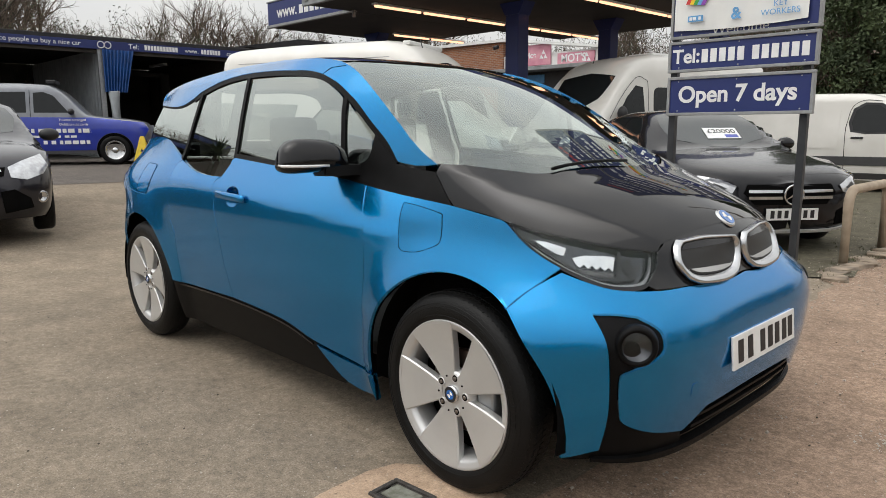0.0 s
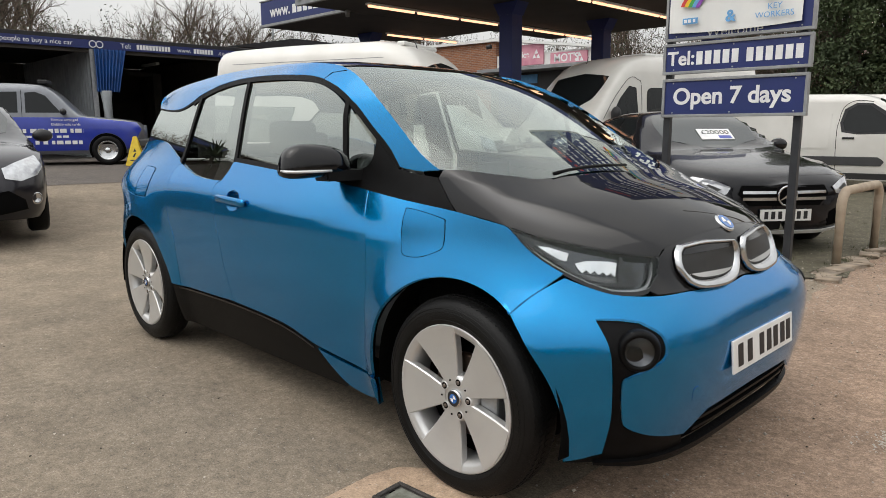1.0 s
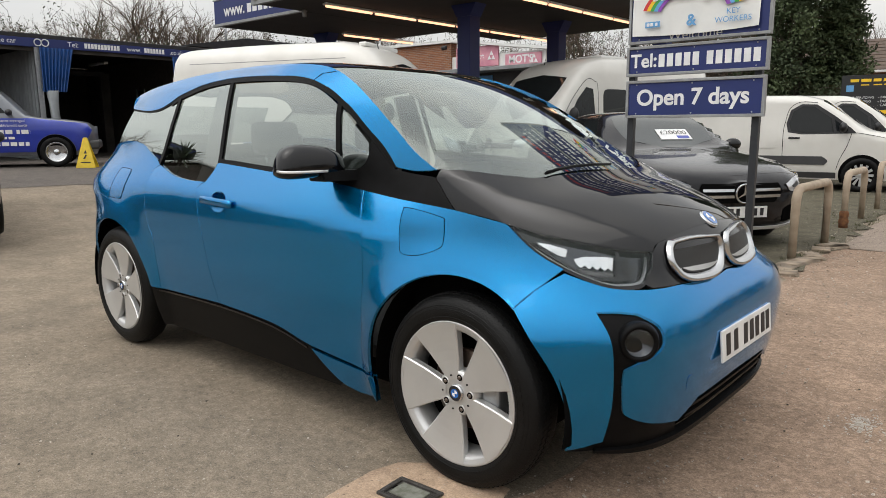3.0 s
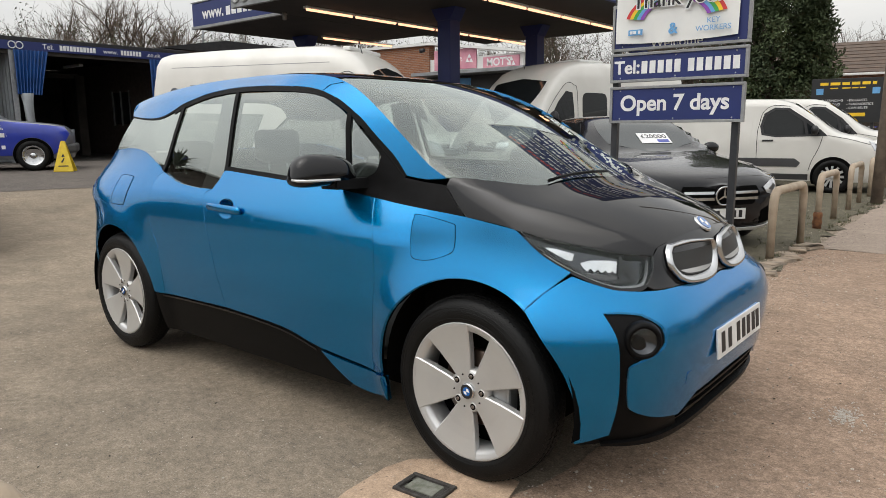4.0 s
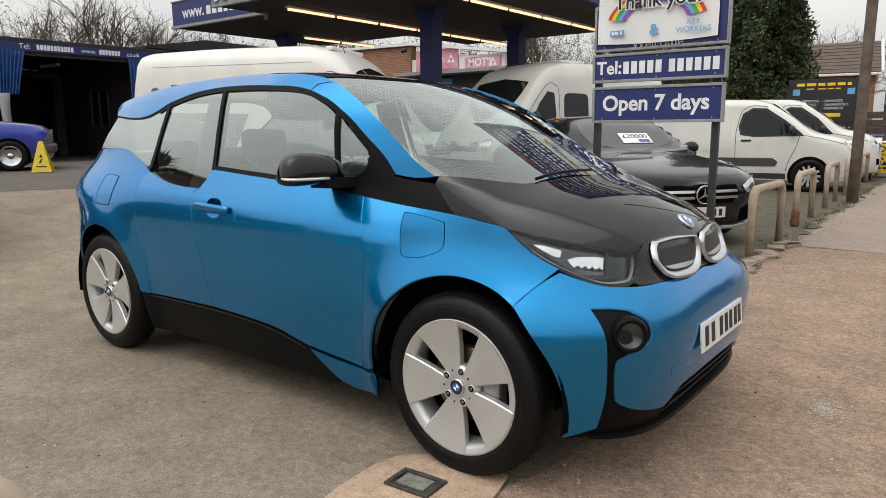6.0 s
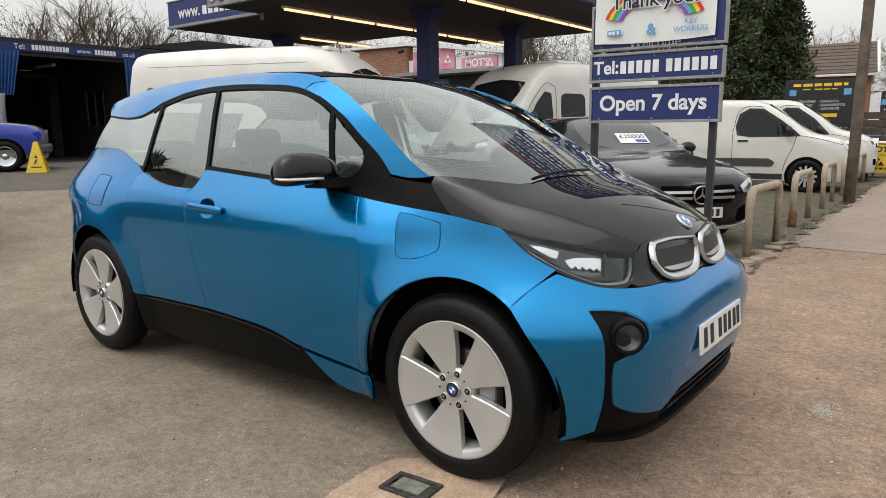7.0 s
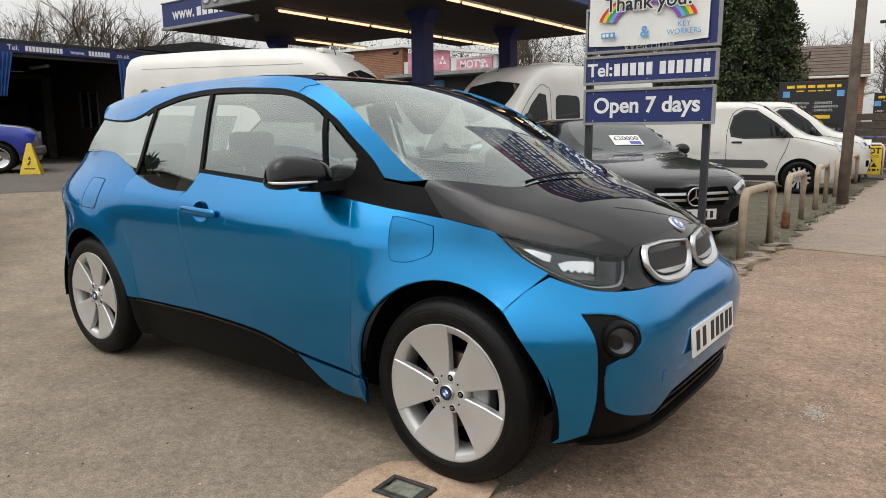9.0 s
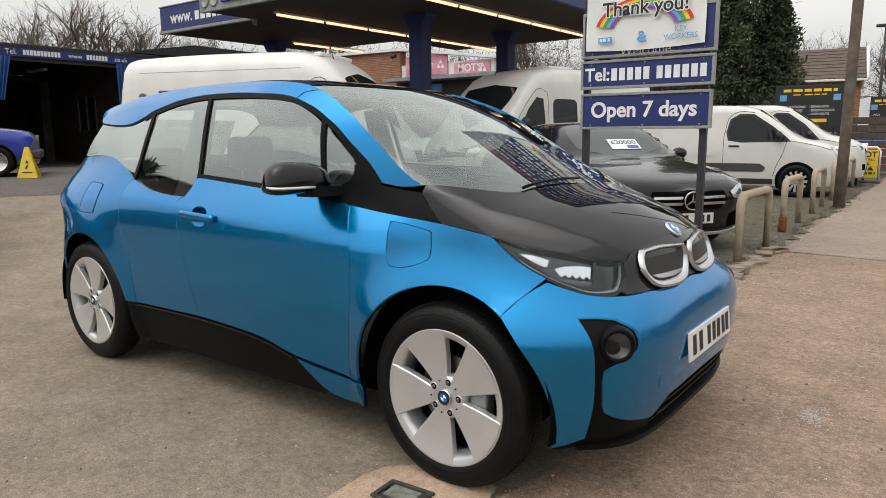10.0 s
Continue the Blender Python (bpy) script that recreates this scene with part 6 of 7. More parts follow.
def taxi(m):
    v = thing("blue_taxi", "old-style taxi, silver-grey above and royal blue below with white lettering", "taxi", m)
    sh = Shell(curve((.2, .76), (.4, .84), (.8, .87), (1.05, .85), (1.15, .82), (1.5, .74), (1.85, .66)),
               curve((-2.27, 1.3), (-2.0, 1.62), (-1.5, 1.80), (-.6, 1.85), (.1, 1.82), (.35, 1.70), (.7, 1.35), (.88, 1.16), (1.2, 1.10), (1.8, 1.04), (2.1, .98), (2.25, .85)),
               curve((.2, 2.25), (.5, 2.29), (.8, 2.26), (1.0, 2.1), (1.3, 1.8), (1.9, 1.5)), curve((.2, -2.25), (1.0, -2.28), (1.8, -2.0)), .12, (3.2, 3), .5, .9, 3)
    sh.skin("body", v, M["silver_grey"], -2.25, 2.275, .25)
    arches(sh, v, ((1.45, .33), (-1.44, .33)), .39)
    for s in (-1, 1):
        for x in (1.45, -1.44):
            wheel_simple(v, x, s * .80, .33, M["chrome"], 0)
        panel("side_livery", [(-2.2, .36), (-1.84, .36)] + arc(-1.44, .33, .40, 175, 5, 14) + [(-1.04, .34), (1.04, .34)] + arc(1.45, .33, .40, 178, 2, 14) + [(2.0, .45), (2.18, .8), (2.08, .95), (1.0, 1.07), (-2.2, 1.09)], sh.on_side(s), M["blue_car"], v, 0, .012, .10, -.014, "royal blue vinyl with white lettering")
        glassy(sh, "front_window", [(.55, 1.18), (-.15, 1.18), (-.15, 1.62), (.05, 1.64), (.25, 1.56)], s, v)
        glassy(sh, "rear_window", [(-.3, 1.18), (-1.15, 1.18), (-1.15, 1.62), (-.3, 1.64)], s, v)
        glassy(sh, "last_window", [(-1.25, 1.2), (-1.75, 1.2), (-1.6, 1.55), (-1.25, 1.6)], s, v)
        panel("door_joint", ribbon([(-.22, .4), (-.22, 1.68)], -.005, .005), sh.on_side(s), M["dark"], v, 0, .002, .3, -.005)
        finish("door_mirror", mirror_mesh(), M["ink"], v, m=Matrix.Translation((.62, s * .98, 1.2)))
    for text, x, z, sz in (("Part Exchange", -.62, 1.02, .085), ("Finance arranged", .62, 1.06, .08), ("Debit/credit cards", .64, .96, .08)):
        words(text, sz, M["letter"], v, Matrix.Translation((x, -.896, z - .04)) @ FACE)
    for x0, x1, z, h, sd in ((-.75, .98, .78, .09, 1), (-.5, .7, .65, .05, 2), (-1.0, -.15, .52, .08, 3), (0.0, 1.0, .52, .08, 4)):
        bars(v, -.893, x0, x1, z, h, M["letter"], sd, (.06, .14), .03)
    box("front_bumper", 2.1, 2.33, -.8, .8, .38, .58, M["grey_trim"], v, .05)
    box("roof_sign", .05, .25, -.3, .3, 1.84, 1.93, M["ink"], v, .02)
    panel("side_lamp", [(-.7, .62), (-.5, .62), (-.5, .8), (-.7, .8)], sh.on_front, M["lamp_clear"], v, 0, .01, .1, -.01)
    return v


def grey_hatch(m):
    v = thing("dark_grey_hatchback", "dark grey hatchback with clear headlamps, parked on the tarmac", "car", m)
    sh = Shell(curve((.15, .8), (.3, .87), (.55, .90), (.8, .905), (.95, .87), (1.02, .83), (1.3, .70), (1.48, .62)),
               curve((-2.15, 1.0), (-1.9, 1.3), (-1.4, 1.45), (-.5, 1.485), (0, 1.47), (.35, 1.36), (.8, 1.12), (1.05, 1.02), (1.5, .96), (1.85, .87), (2.08, .74)),
               curve((.15, 2.05), (.35, 2.15), (.55, 2.15), (.7, 2.1), (.8, 2.0), (1.0, 1.8), (1.5, 1.6)), curve((.15, -2.1), (.6, -2.17), (1.48, -1.9)), .1, (2.8, 3.5), .62)
    sh.skin("body", v, M["grey_car"], -2.15, 2.14, .2)
    arches(sh, v, ((1.32, .32), (-1.33, .32)), .36)
    for s in (-1, 1):
        for x in (1.32, -1.33):
            wheel_simple(v, x, s * .80, .32, M["silver"], 5)
        glassy(sh, "side_window", [(.55, 1.05), (-1.3, 1.07), (-1.0, 1.36), (0, 1.38), (.25, 1.3)], s, v)
        finish("door_mirror", mirror_mesh(), M["ink"], v, m=Matrix.Translation((.62, s * .99, 1.06)))
        hl = panel("headlight", [(s * a, b) for a, b in ((.50, .64), (.48, .74), (.62, .80), (.80, .86), (.86, .74), (.80, .66), (.64, .61))], sh.on_front, M["lamp_clear"], v, 0, .006, .06, -.005, "large clear headlamp")
        panel("side_intake", [(s * a, b) for a, b in ((.42, .28), (.40, .50), (.52, .52), (.66, .42), (.68, .32))], sh.on_front, M["dark"], v, 0, .006, .06, -.004)
        q = sh.on_front(s * .77, .42)
        d = Vector((.85, -s * .5, 0)).normalized()
        fl = lathe("fog_lamp", [(0, .0), (.04, -.004), (.055, -.012), (.065, -.004), (.065, .02)], M["chrome"], v, 24, m=Matrix.Translation(q) @ d.to_track_quat("-Y", "Z").to_matrix().to_4x4())
    panel("upper_grille", [(-.44, .66), (.44, .66), (.46, .74), (-.46, .74)], sh.on_front, M["dark"], v, 0, .006, .06, -.004)
    panel("grille_bar", [(-.42, .695), (.42, .695), (.42, .715), (-.42, .715)], sh.on_front, M["chrome"], v, 0, .006, .06, -.010)
    panel("lower_grille", [(-.36, .26), (.36, .26), (.34, .58), (-.34, .58)], sh.on_front, M["dark"], v, 0, .006, .06, -.004)
    for z in (.3, .36, .42):
        panel("grille_slat", [(-.35, z), (.35, z), (.35, z + .015), (-.35, z + .015)], sh.on_front, M["grey_trim"], v, 0, .006, .06, -.010)
    plate_on(v, 2.165, .5)
    panel("windscreen", [(1.02, 0), (.98, 40), (.80, 57), (.5, 50), (.22, 40), (.18, 0), (.22, -40), (.5, -50), (.80, -57), (.98, -40)], sh.on_top, M["glass_pale"], v, 0, .004, .1, -.003, scale=(1, .0125))
    return v


def far_car(m, material, label):
    v = thing("parked_car", label, "car", m)
    sh = Shell(curve((.15, .78), (.5, .88), (.8, .88), (.95, .83), (1.3, .68), (1.48, .6)),
               curve((-2.1, 1.0), (-1.8, 1.2), (-1.2, 1.42), (-.3, 1.46), (.3, 1.36), (.85, 1.05), (1.5, .95), (2.05, .75)),
               curve((.15, 2.05), (.5, 2.12), (.8, 2.0), (1.4, 1.7)), curve((.15, -2.08), (.6, -2.12), (1.4, -1.9)), .1, (2.8, 3.5), .6)
    sh.skin("body", v, material, -2.1, 2.1, .2, 36, 28)
    arches(sh, v, ((1.3, .32), (-1.3, .32)), .36)
    for s in (-1, 1):
        for x in (1.3, -1.3):
            wheel_simple(v, x, s * .8, .32, M["silver"], 5)
        glassy(sh, "side_window", [(.5, 1.0), (-1.3, 1.02), (-1.0, 1.3), (0, 1.36), (.2, 1.28)], s, v)
        panel("headlight", [(s * a, b) for a, b in ((.5, .64), (.62, .76), (.82, .76), (.76, .64))], sh.on_front, M["lamp_clear"], v, 0, .006, .08, -.005)
    panel("windscreen", [(.85, 0), (.72, 50), (.3, 40), (.25, 0), (.3, -40), (.72, -50)], sh.on_top, M["glass_pale"], v, 0, .004, .12, -.003, scale=(1, .0125))
    return v


def facing(x, y, hx, hy):
    return pose(x, y, ground_z(x, y), 0, 0, math.degrees(math.atan2(hy, hx)))


black_saloon(facing(-1.40, 6.03, .78, -.62))
small_van(facing(-1.45, 12.95, .985, .12), "white small panel van with grey rubbing strip")
small_van(facing(-1.45, 16.2, .985, .10), "taller white panel van parked behind another", 1.93)
big_van(facing(-6.56, 5.11, .93, .36) @ Matrix.Diagonal((.87, 1, .965, 1)), "white high-roofed panel van parked behind the blue car")
big_van(facing(-5.0, 11.15, -.19, -.98), "white camper van with rolled awning, under the canopy", True)
taxi(facing(-15.5, 2.5, .42, .91))
grey_hatch(facing(-7.42, -.75, .98, -.18))
far_car(facing(.1, 25.5, .97, -.2), M["blue_car"], "dark blue car parked beyond the vans")
far_car(facing(-1.35, 21.8, .97, -.1), M["red_car"], "red car parked behind the railings")


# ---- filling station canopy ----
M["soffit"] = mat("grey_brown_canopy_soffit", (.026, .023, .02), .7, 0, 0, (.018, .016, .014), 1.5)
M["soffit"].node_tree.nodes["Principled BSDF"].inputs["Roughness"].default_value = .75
M["tube_light"] = glow_mat("fluorescent_tube", (1.0, .52, .31), 1.7)
M["fascia_grey"] = mat("weathered_grey_fascia", (.26, .27, .28), .6, 0, 0, (.19, .2, .2), 4, .1, 40)
M["brick"] = mat("red_brick", (.30, .12, .065), .85, 0, 0, (.21, .08, .045), 5, .4, 50)
M["mortar"] = mat("pale_mortar", (.34, .27, .21), .95)


def brick_mat(name, a, b, c):
    """Coursed brickwork at true size, for walls seen from afar."""
    m = mat(name, a, .88, 0, 0, b, 4)
    n, l = m.node_tree.nodes, m.node_tree.links
    co, sep, cmb, bt, bp = (n.new(k) for k in ("ShaderNodeTexCoord", "ShaderNodeSeparateXYZ", "ShaderNodeCombineXYZ", "ShaderNodeTexBrick", "ShaderNodeBump"))
    add = n.new("ShaderNodeMath")
    l.new(co.outputs["Object"], sep.inputs["Vector"])
    l.new(sep.outputs["X"], add.inputs[0])
    l.new(sep.outputs["Y"], add.inputs[1])
    l.new(add.outputs[0], cmb.inputs["X"])
    l.new(sep.outputs["Z"], cmb.inputs["Y"])
    l.new(cmb.outputs["Vector"], bt.inputs["Vector"])
    bt.inputs["Scale"].default_value, bt.inputs["Mortar Size"].default_value = 1.0, .008
    bt.inputs["Brick Width"].default_value, bt.inputs["Row Height"].default_value = .225, .075
    bt.inputs["Color1"].default_value, bt.inputs["Color2"].default_value, bt.inputs["Mortar"].default_value = (*a, 1), (*b, 1), (*c, 1)
    l.new(bt.outputs["Color"], n["Principled BSDF"].inputs["Base Color"])
    bp.inputs["Strength"].default_value, bp.inputs["Distance"].default_value, bp.invert = .5, .006, True
    l.new(bt.outputs["Fac"], bp.inputs["Height"])
    l.new(bp.outputs["Normal"], n["Principled BSDF"].inputs["Normal"])
    return m


M["brick"] = brick_mat("red_brickwork", (.33, .13, .06), (.22, .085, .045), (.30, .25, .2))
M["felt"] = mat("dark_roof_felt", (.03, .03, .032), .9, 0, 0, (.02, .02, .022), 6, .3, 60)
canopy = thing("station_canopy", "wide filling station canopy with lit tubes and navy columns", "canopy")
CZ = 4.02


def slab(name, x0, x1, y0, y1, z0, z1, mt, parent, label=""):
    return box(name, x0, x1, y0, y1, z0, z1, M[mt], parent, .01, label)


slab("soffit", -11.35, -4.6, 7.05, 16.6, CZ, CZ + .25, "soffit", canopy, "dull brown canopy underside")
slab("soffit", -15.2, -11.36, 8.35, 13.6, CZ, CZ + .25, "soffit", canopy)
slab("roof_deck", -11.35, -4.6, 7.05, 16.6, CZ + .26, CZ + .8, "fascia_grey", canopy)
slab("fascia", -11.45, -4.5, 6.93, 7.03, CZ - .02, CZ + .85, "fascia_grey", canopy, "grey front fascia")
slab("fascia", -4.58, -4.48, 7.04, 16.6, CZ - .02, CZ + .85, "navy", canopy)
slab("sign_fascia", -10.6, -4.7, 6.88, 6.925, CZ + .12, CZ + .8, "navy", canopy, "navy fascia sign")
for k in range(2):
    lathe("round_mark", [(.0, 0), (.16, 0), (.16, -.01), (.13, -.012)], M["sign_rim"], canopy, 24, m=Matrix.Translation((-11.25 + k * .34, 6.925, CZ + .22)))
side_sign = box("canopy_sign", -15.25, -11.3, 8.28, 8.34, CZ + .06, CZ + .66, M["navy"], canopy, .01, "navy sign board with white lettering")
box("sign_trim", -15.28, -11.2, 8.24, 8.34, CZ - .02, CZ + .055, M["sign_rim"], side_sign, .01)
box("sign_cap", -15.28, -11.3, 8.26, 8.34, CZ + .665, CZ + .70, M["sign_rim"], side_sign, .01)
words("www.", .42, M["letter"], side_sign, Matrix.Translation((-14.25, 8.272, CZ + .35)) @ FACE, bold=.008)
bars(side_sign, 8.28, -13.65, -12.45, CZ + .33, .22, M["letter"], 5, (.16, .2), .06)
words(".co.uk", .40, M["letter"], side_sign, Matrix.Translation((-11.85, 8.272, CZ + .36)) @ FACE, bold=.008)
tube("gutter_pipe", [(-11.15, 8.2, CZ + .04), (-11.12, 8.18, CZ - .16)], .05, M["sign_rim"], side_sign)
for x, y0, n in ((-10.02, 7.9, 6), (-6.26, 8.2, 6), (-13.6, 11.5, 2)):
    for k in range(n):
        a = y0 + k * 1.52
        fit_ = box("light_fitting", x - .07, x + .07, a, a + 1.48, CZ - .05, CZ - .002, M["banner"], canopy, .006)
        tube("light_tube", [(x, a + .04, CZ - .075), (x, a + 1.44, CZ - .075)], .028, M["tube_light"], fit_, 8)
for x, y in ((-7.85, 10.35), (-7.85, 14.1), (-14.15, 11.3), (-5.6, 15.8)):
    g = ground_z(x, y)
    col = box("column", x - .19, x + .19, y - .19, y + .19, g - .2, CZ, M["navy"], canopy, .02, "navy painted steel column")
    prism("column_head", [(x - .2, CZ - .28), (x + .2, CZ - .28), (x + .36, CZ - .005), (x - .36, CZ - .005)], y - .2, y + .2, M["navy"], col)

# ---- workshop ----
M["corrugated"] = mat("pale_corrugated_sheet", (.38, .40, .41), .5, .4, 0, (.3, .32, .33), 3, .1, 40)
M["curtain"] = mat("blue_pvc_curtain", (.012, .08, .29), .5, 0, .1, (.009, .055, .2), 4, .1, 30)
# one dark brown for the bay's walls, floor, lintel, lift and drawers
M["dark_wall"] = mat("dark_brown_workshop_inside", (.07, .06, .052), .9, 0, 0, (.04, .036, .03), 2, .3, 30)
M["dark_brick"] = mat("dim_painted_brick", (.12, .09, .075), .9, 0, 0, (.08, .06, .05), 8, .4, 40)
WX, G = -18.0, .42
shop = thing("workshop", "low open-fronted workshop with a navy fascia and blue curtains", "building")
box("roof", -27, WX + .1, -6, 9.7, 3.62, 3.74, M["felt"], shop, .02, "flat felt roof")
fas = box("fascia", WX + .02, WX + .1, -6, 9.7, 3.40, 3.63, M["navy"], shop, .006, "navy fascia with white lettering")
for text, y, sz in (("Nice people to buy a nice car", 3.05, .175), ("Tel:", 5.50, .19), ("www.", 7.2, .18), (".co.uk", 8.5, .18)):
    words(text, sz, M["letter"], fas, Matrix.Translation((WX + .103, y, 3.52)) @ pose(0, 0, 0, 90, 0, 90))
for y0, y1, sd in ((5.8, 6.75, 1), (7.5, 8.1, 2)):
    r = random.Random(sd)
    y = y0
    while y < y1:
        box("bar", WX + .1, WX + .106, y, y + .07, 3.455, 3.59, M["letter"], fas, .001)
        y += .09
for k in (-.09, .09):
    lathe("knot_mark", [(.075, 0), (.075, -.006), (.1, -.006), (.1, 0)], M["letter"], fas, 20, m=Matrix.Translation((WX + .105, 4.7 + k, 3.52)) @ Matrix.Rotation(radians(90), 4, "Z"))
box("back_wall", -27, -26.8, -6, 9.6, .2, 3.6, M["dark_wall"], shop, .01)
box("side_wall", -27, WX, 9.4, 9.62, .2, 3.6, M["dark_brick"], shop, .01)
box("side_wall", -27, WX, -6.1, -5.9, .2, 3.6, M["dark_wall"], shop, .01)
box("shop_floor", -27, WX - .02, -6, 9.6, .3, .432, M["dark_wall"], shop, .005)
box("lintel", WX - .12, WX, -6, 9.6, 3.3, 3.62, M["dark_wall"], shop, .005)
bm = bmesh.new()
prev = None
for k in range(0, 221):
    x = -24.5 + (24.5 + WX) * k / 220
    ph = k % 8
    y = 4.55 + (.0 if ph < 3 else .02 if ph == 3 else .04 if ph < 7 else .02)
    cur = (bm.verts.new((x, y, .4)), bm.verts.new((x, y, 3.4)))
    if prev:
        bm.faces.new((prev[0], cur[0], cur[1], prev[1]))
    prev = cur
finish("partition", bm, M["corrugated"], shop, "corrugated steel partition", False)
box("door_post", WX - .02, WX + .06, 4.52, 4.66, .3, 3.4, M["steel"], shop, .005)


def curtain(y0, y1, z0, z1, seed, squeeze=1.0):
    r = random.Random(seed)
    bm = bmesh.new()
    n, rows = 44, []
    for j in range(9):
        f = j / 8
        row = []
        for i in range(n + 1):
            t = i / n
            w = 1 - (1 - squeeze) * f
            y = y0 + (y1 - y0) * (t * w)
            x = WX + .12 + .05 * math.sin(i * 1.25 + math.sin(f * 3) * .6) * (1 + .5 * f)
            row.append(bm.verts.new((x, y, z1 + (z0 - z1) * f)))
        rows.append(row)
    for r0, r1 in zip(rows, rows[1:]):
        for i in range(n):
            bm.faces.new((r0[i], r0[i + 1], r1[i + 1], r1[i]))
    return finish("curtain", bm, M["curtain"], shop, "bright blue gathered curtain")


curtain(4.62, 5.5, 2.25, 3.40, 1, .7)
curtain(8.35, 9.35, 1.0, 3.40, 2, .9)
tube("gathered_curtain", [(WX + .12, 4.85, 2.28), (WX + .1, 4.88, 1.3), (WX + .1, 4.84, .5)], .16, M["corrugated"], shop, 12, .12)
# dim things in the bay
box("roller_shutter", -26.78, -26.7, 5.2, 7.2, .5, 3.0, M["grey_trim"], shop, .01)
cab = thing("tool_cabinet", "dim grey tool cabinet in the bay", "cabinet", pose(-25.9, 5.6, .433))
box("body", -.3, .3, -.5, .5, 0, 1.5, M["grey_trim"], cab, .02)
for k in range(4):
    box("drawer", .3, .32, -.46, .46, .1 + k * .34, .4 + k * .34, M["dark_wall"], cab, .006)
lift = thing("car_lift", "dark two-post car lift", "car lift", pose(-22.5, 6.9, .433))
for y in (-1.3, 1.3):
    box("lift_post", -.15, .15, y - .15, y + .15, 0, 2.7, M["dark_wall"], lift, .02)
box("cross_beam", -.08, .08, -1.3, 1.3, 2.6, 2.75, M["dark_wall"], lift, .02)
win = box("inner_window", -22.5, -21.3, 9.36, 9.39, 1.5, 2.6, M["glass_pale"], shop, .01, "small dim window")
for x in (-22.5, -21.9, -21.3):
    box("glazing_bar", x - .04, x + .04, 9.33, 9.355, 1.45, 2.65, M["sign_rim"], win, .006)
fl = box("bay_lamp", -21.2, -20.0, 7.2, 7.32, 3.25, 3.33, M["banner"], shop, .01)

# wet-floor style yellow sign
M["safety"] = mat("yellow_plastic", (.72, .52, .03), .45, 0, 0, (.6, .42, .02), 8)
gx, gy = -13.5, 3.85
wet = thing("floor_sign", "folding yellow plastic warning sign on the tarmac", "warning sign", pose(gx, gy, ground_z(gx, gy) + .005, 0, 0, 55))
for s in (-1, 1):
    lf = prism("leaf", [(-.20, 0), (.20, 0), (.19, .06), (.045, .66), (.025, .68), (-.025, .68), (-.045, .66), (-.19, .06)], -.012, .012, M["safety"], wet, "XZ", .004, m=Matrix.Translation((0, s * .16, 0)) @ Matrix.Rotation(radians(s * 13), 4, "X"))
    for y0, y1 in ((-.0135, -.0125), (.0125, .0135)):
        prism("warning_mark", [(-.035, .32), (.035, .32), (0, .40)], y0, y1, M["ink"], lf)
        prism("warning_mark", [(-.05, .20), (-.005, .20), (.03, .29), (.005, .30)], y0, y1, M["ink"], lf)
        prism("warning_mark", [(-.10, .11), (.10, .11), (.10, .135), (-.10, .135)], y0, y1, M["ink"], lf)

# ---- back building: brick flank, shop signs ----
bb = thing("brick_service_building", "low brick building with pink and white shop signs", "building")
box("wall", -26, -17.5, 20.9, 21.3, 0, 4.86, M["brick"], bb, .01, "red brick wall")
box("wall", -17.5, -12.7, 20.98, 21.3, 0, 4.2, M["banner"], bb, .01, "white rendered wall")
prism("roof_edge", [(-26, 5.02), (-17.3, 4.92), (-12.5, 4.28), (-12.5, 4.18), (-17.3, 4.80), (-26, 4.9)], 20.75, 21.5, M["banner"], bb)
box("canopy_shelf", -17.4, -11.8, 19.6, 21.0, 3.42, 3.56, M["fascia_grey"], bb, .01)
box("shop_front", -17.4, -12.0, 20.5, 20.95, .2, 3.4, M["grey_trim"], bb, .01, "dark shop front")
box("blue_panel", -16.2, -14.9, 20.43, 20.49, 2.95, 3.3, M["sky_letter"], bb, .01)
M["pink"] = mat("pink_sign_print", (.66, .33, .38), .6, 0, 0, (.52, .2, .27), 2)
for x0, x1, z0, z1 in ((-17.2, -14.95, 3.72, 4.55), (-14.6, -12.85, 3.66, 4.12)):
    ps = box("shop_sign", x0, x1, 20.90, 20.97, z0, z1, M["pink"], bb, .01, "pink and white shop sign")
    words("MOT'S" if x0 > -15 else "Service", .42 if x0 > -15 else .34, M["letter"], ps, Matrix.Translation(((x0 + x1) / 2 - .1, 20.895, (z0 + z1) / 2)) @ FACE, bold=.01)
    for dx, dz in ((-.1, 0), (.1, 0), (0, .18)):
        prism("triangle_mark", [(-.09, -.08), (.09, -.08), (0, .08)], 20.88, 20.9, M["letter"], ps, m=Matrix.Translation((x1 - .35 + dx, 0, (z0 + z1) / 2 - .08 + dz)))
tube("ridge_lamp", [(-17.6, 20.7, 4.6), (-17.65, 20.5, 4.55)], .09, M["ink"], bb, 10)
# low dark roofs behind the vans
lr = thing("low_outbuilding", "low dark flat-roofed outbuilding behind the workshop", "building")
box("wall", -24, -19.5, 9.8, 17, .2, 3.95, M["dark_brick"], lr, .01)
prism("roof", [(9.75, 3.95), (17.2, 3.95), (17.2, 4.32), (12.0, 4.38), (9.75, 4.0)], -24.2, -19.3, M["felt"], lr, "YZ")
tube("vent_pipe", [(-19.6, 11.3, 4.0), (-19.6, 11.3, 5.0)], .04, M["steel"], lr)

# ---- sign boards at the far gate ----
M["board_black"] = mat("black_sign_board", (.014, .015, .016), .5)


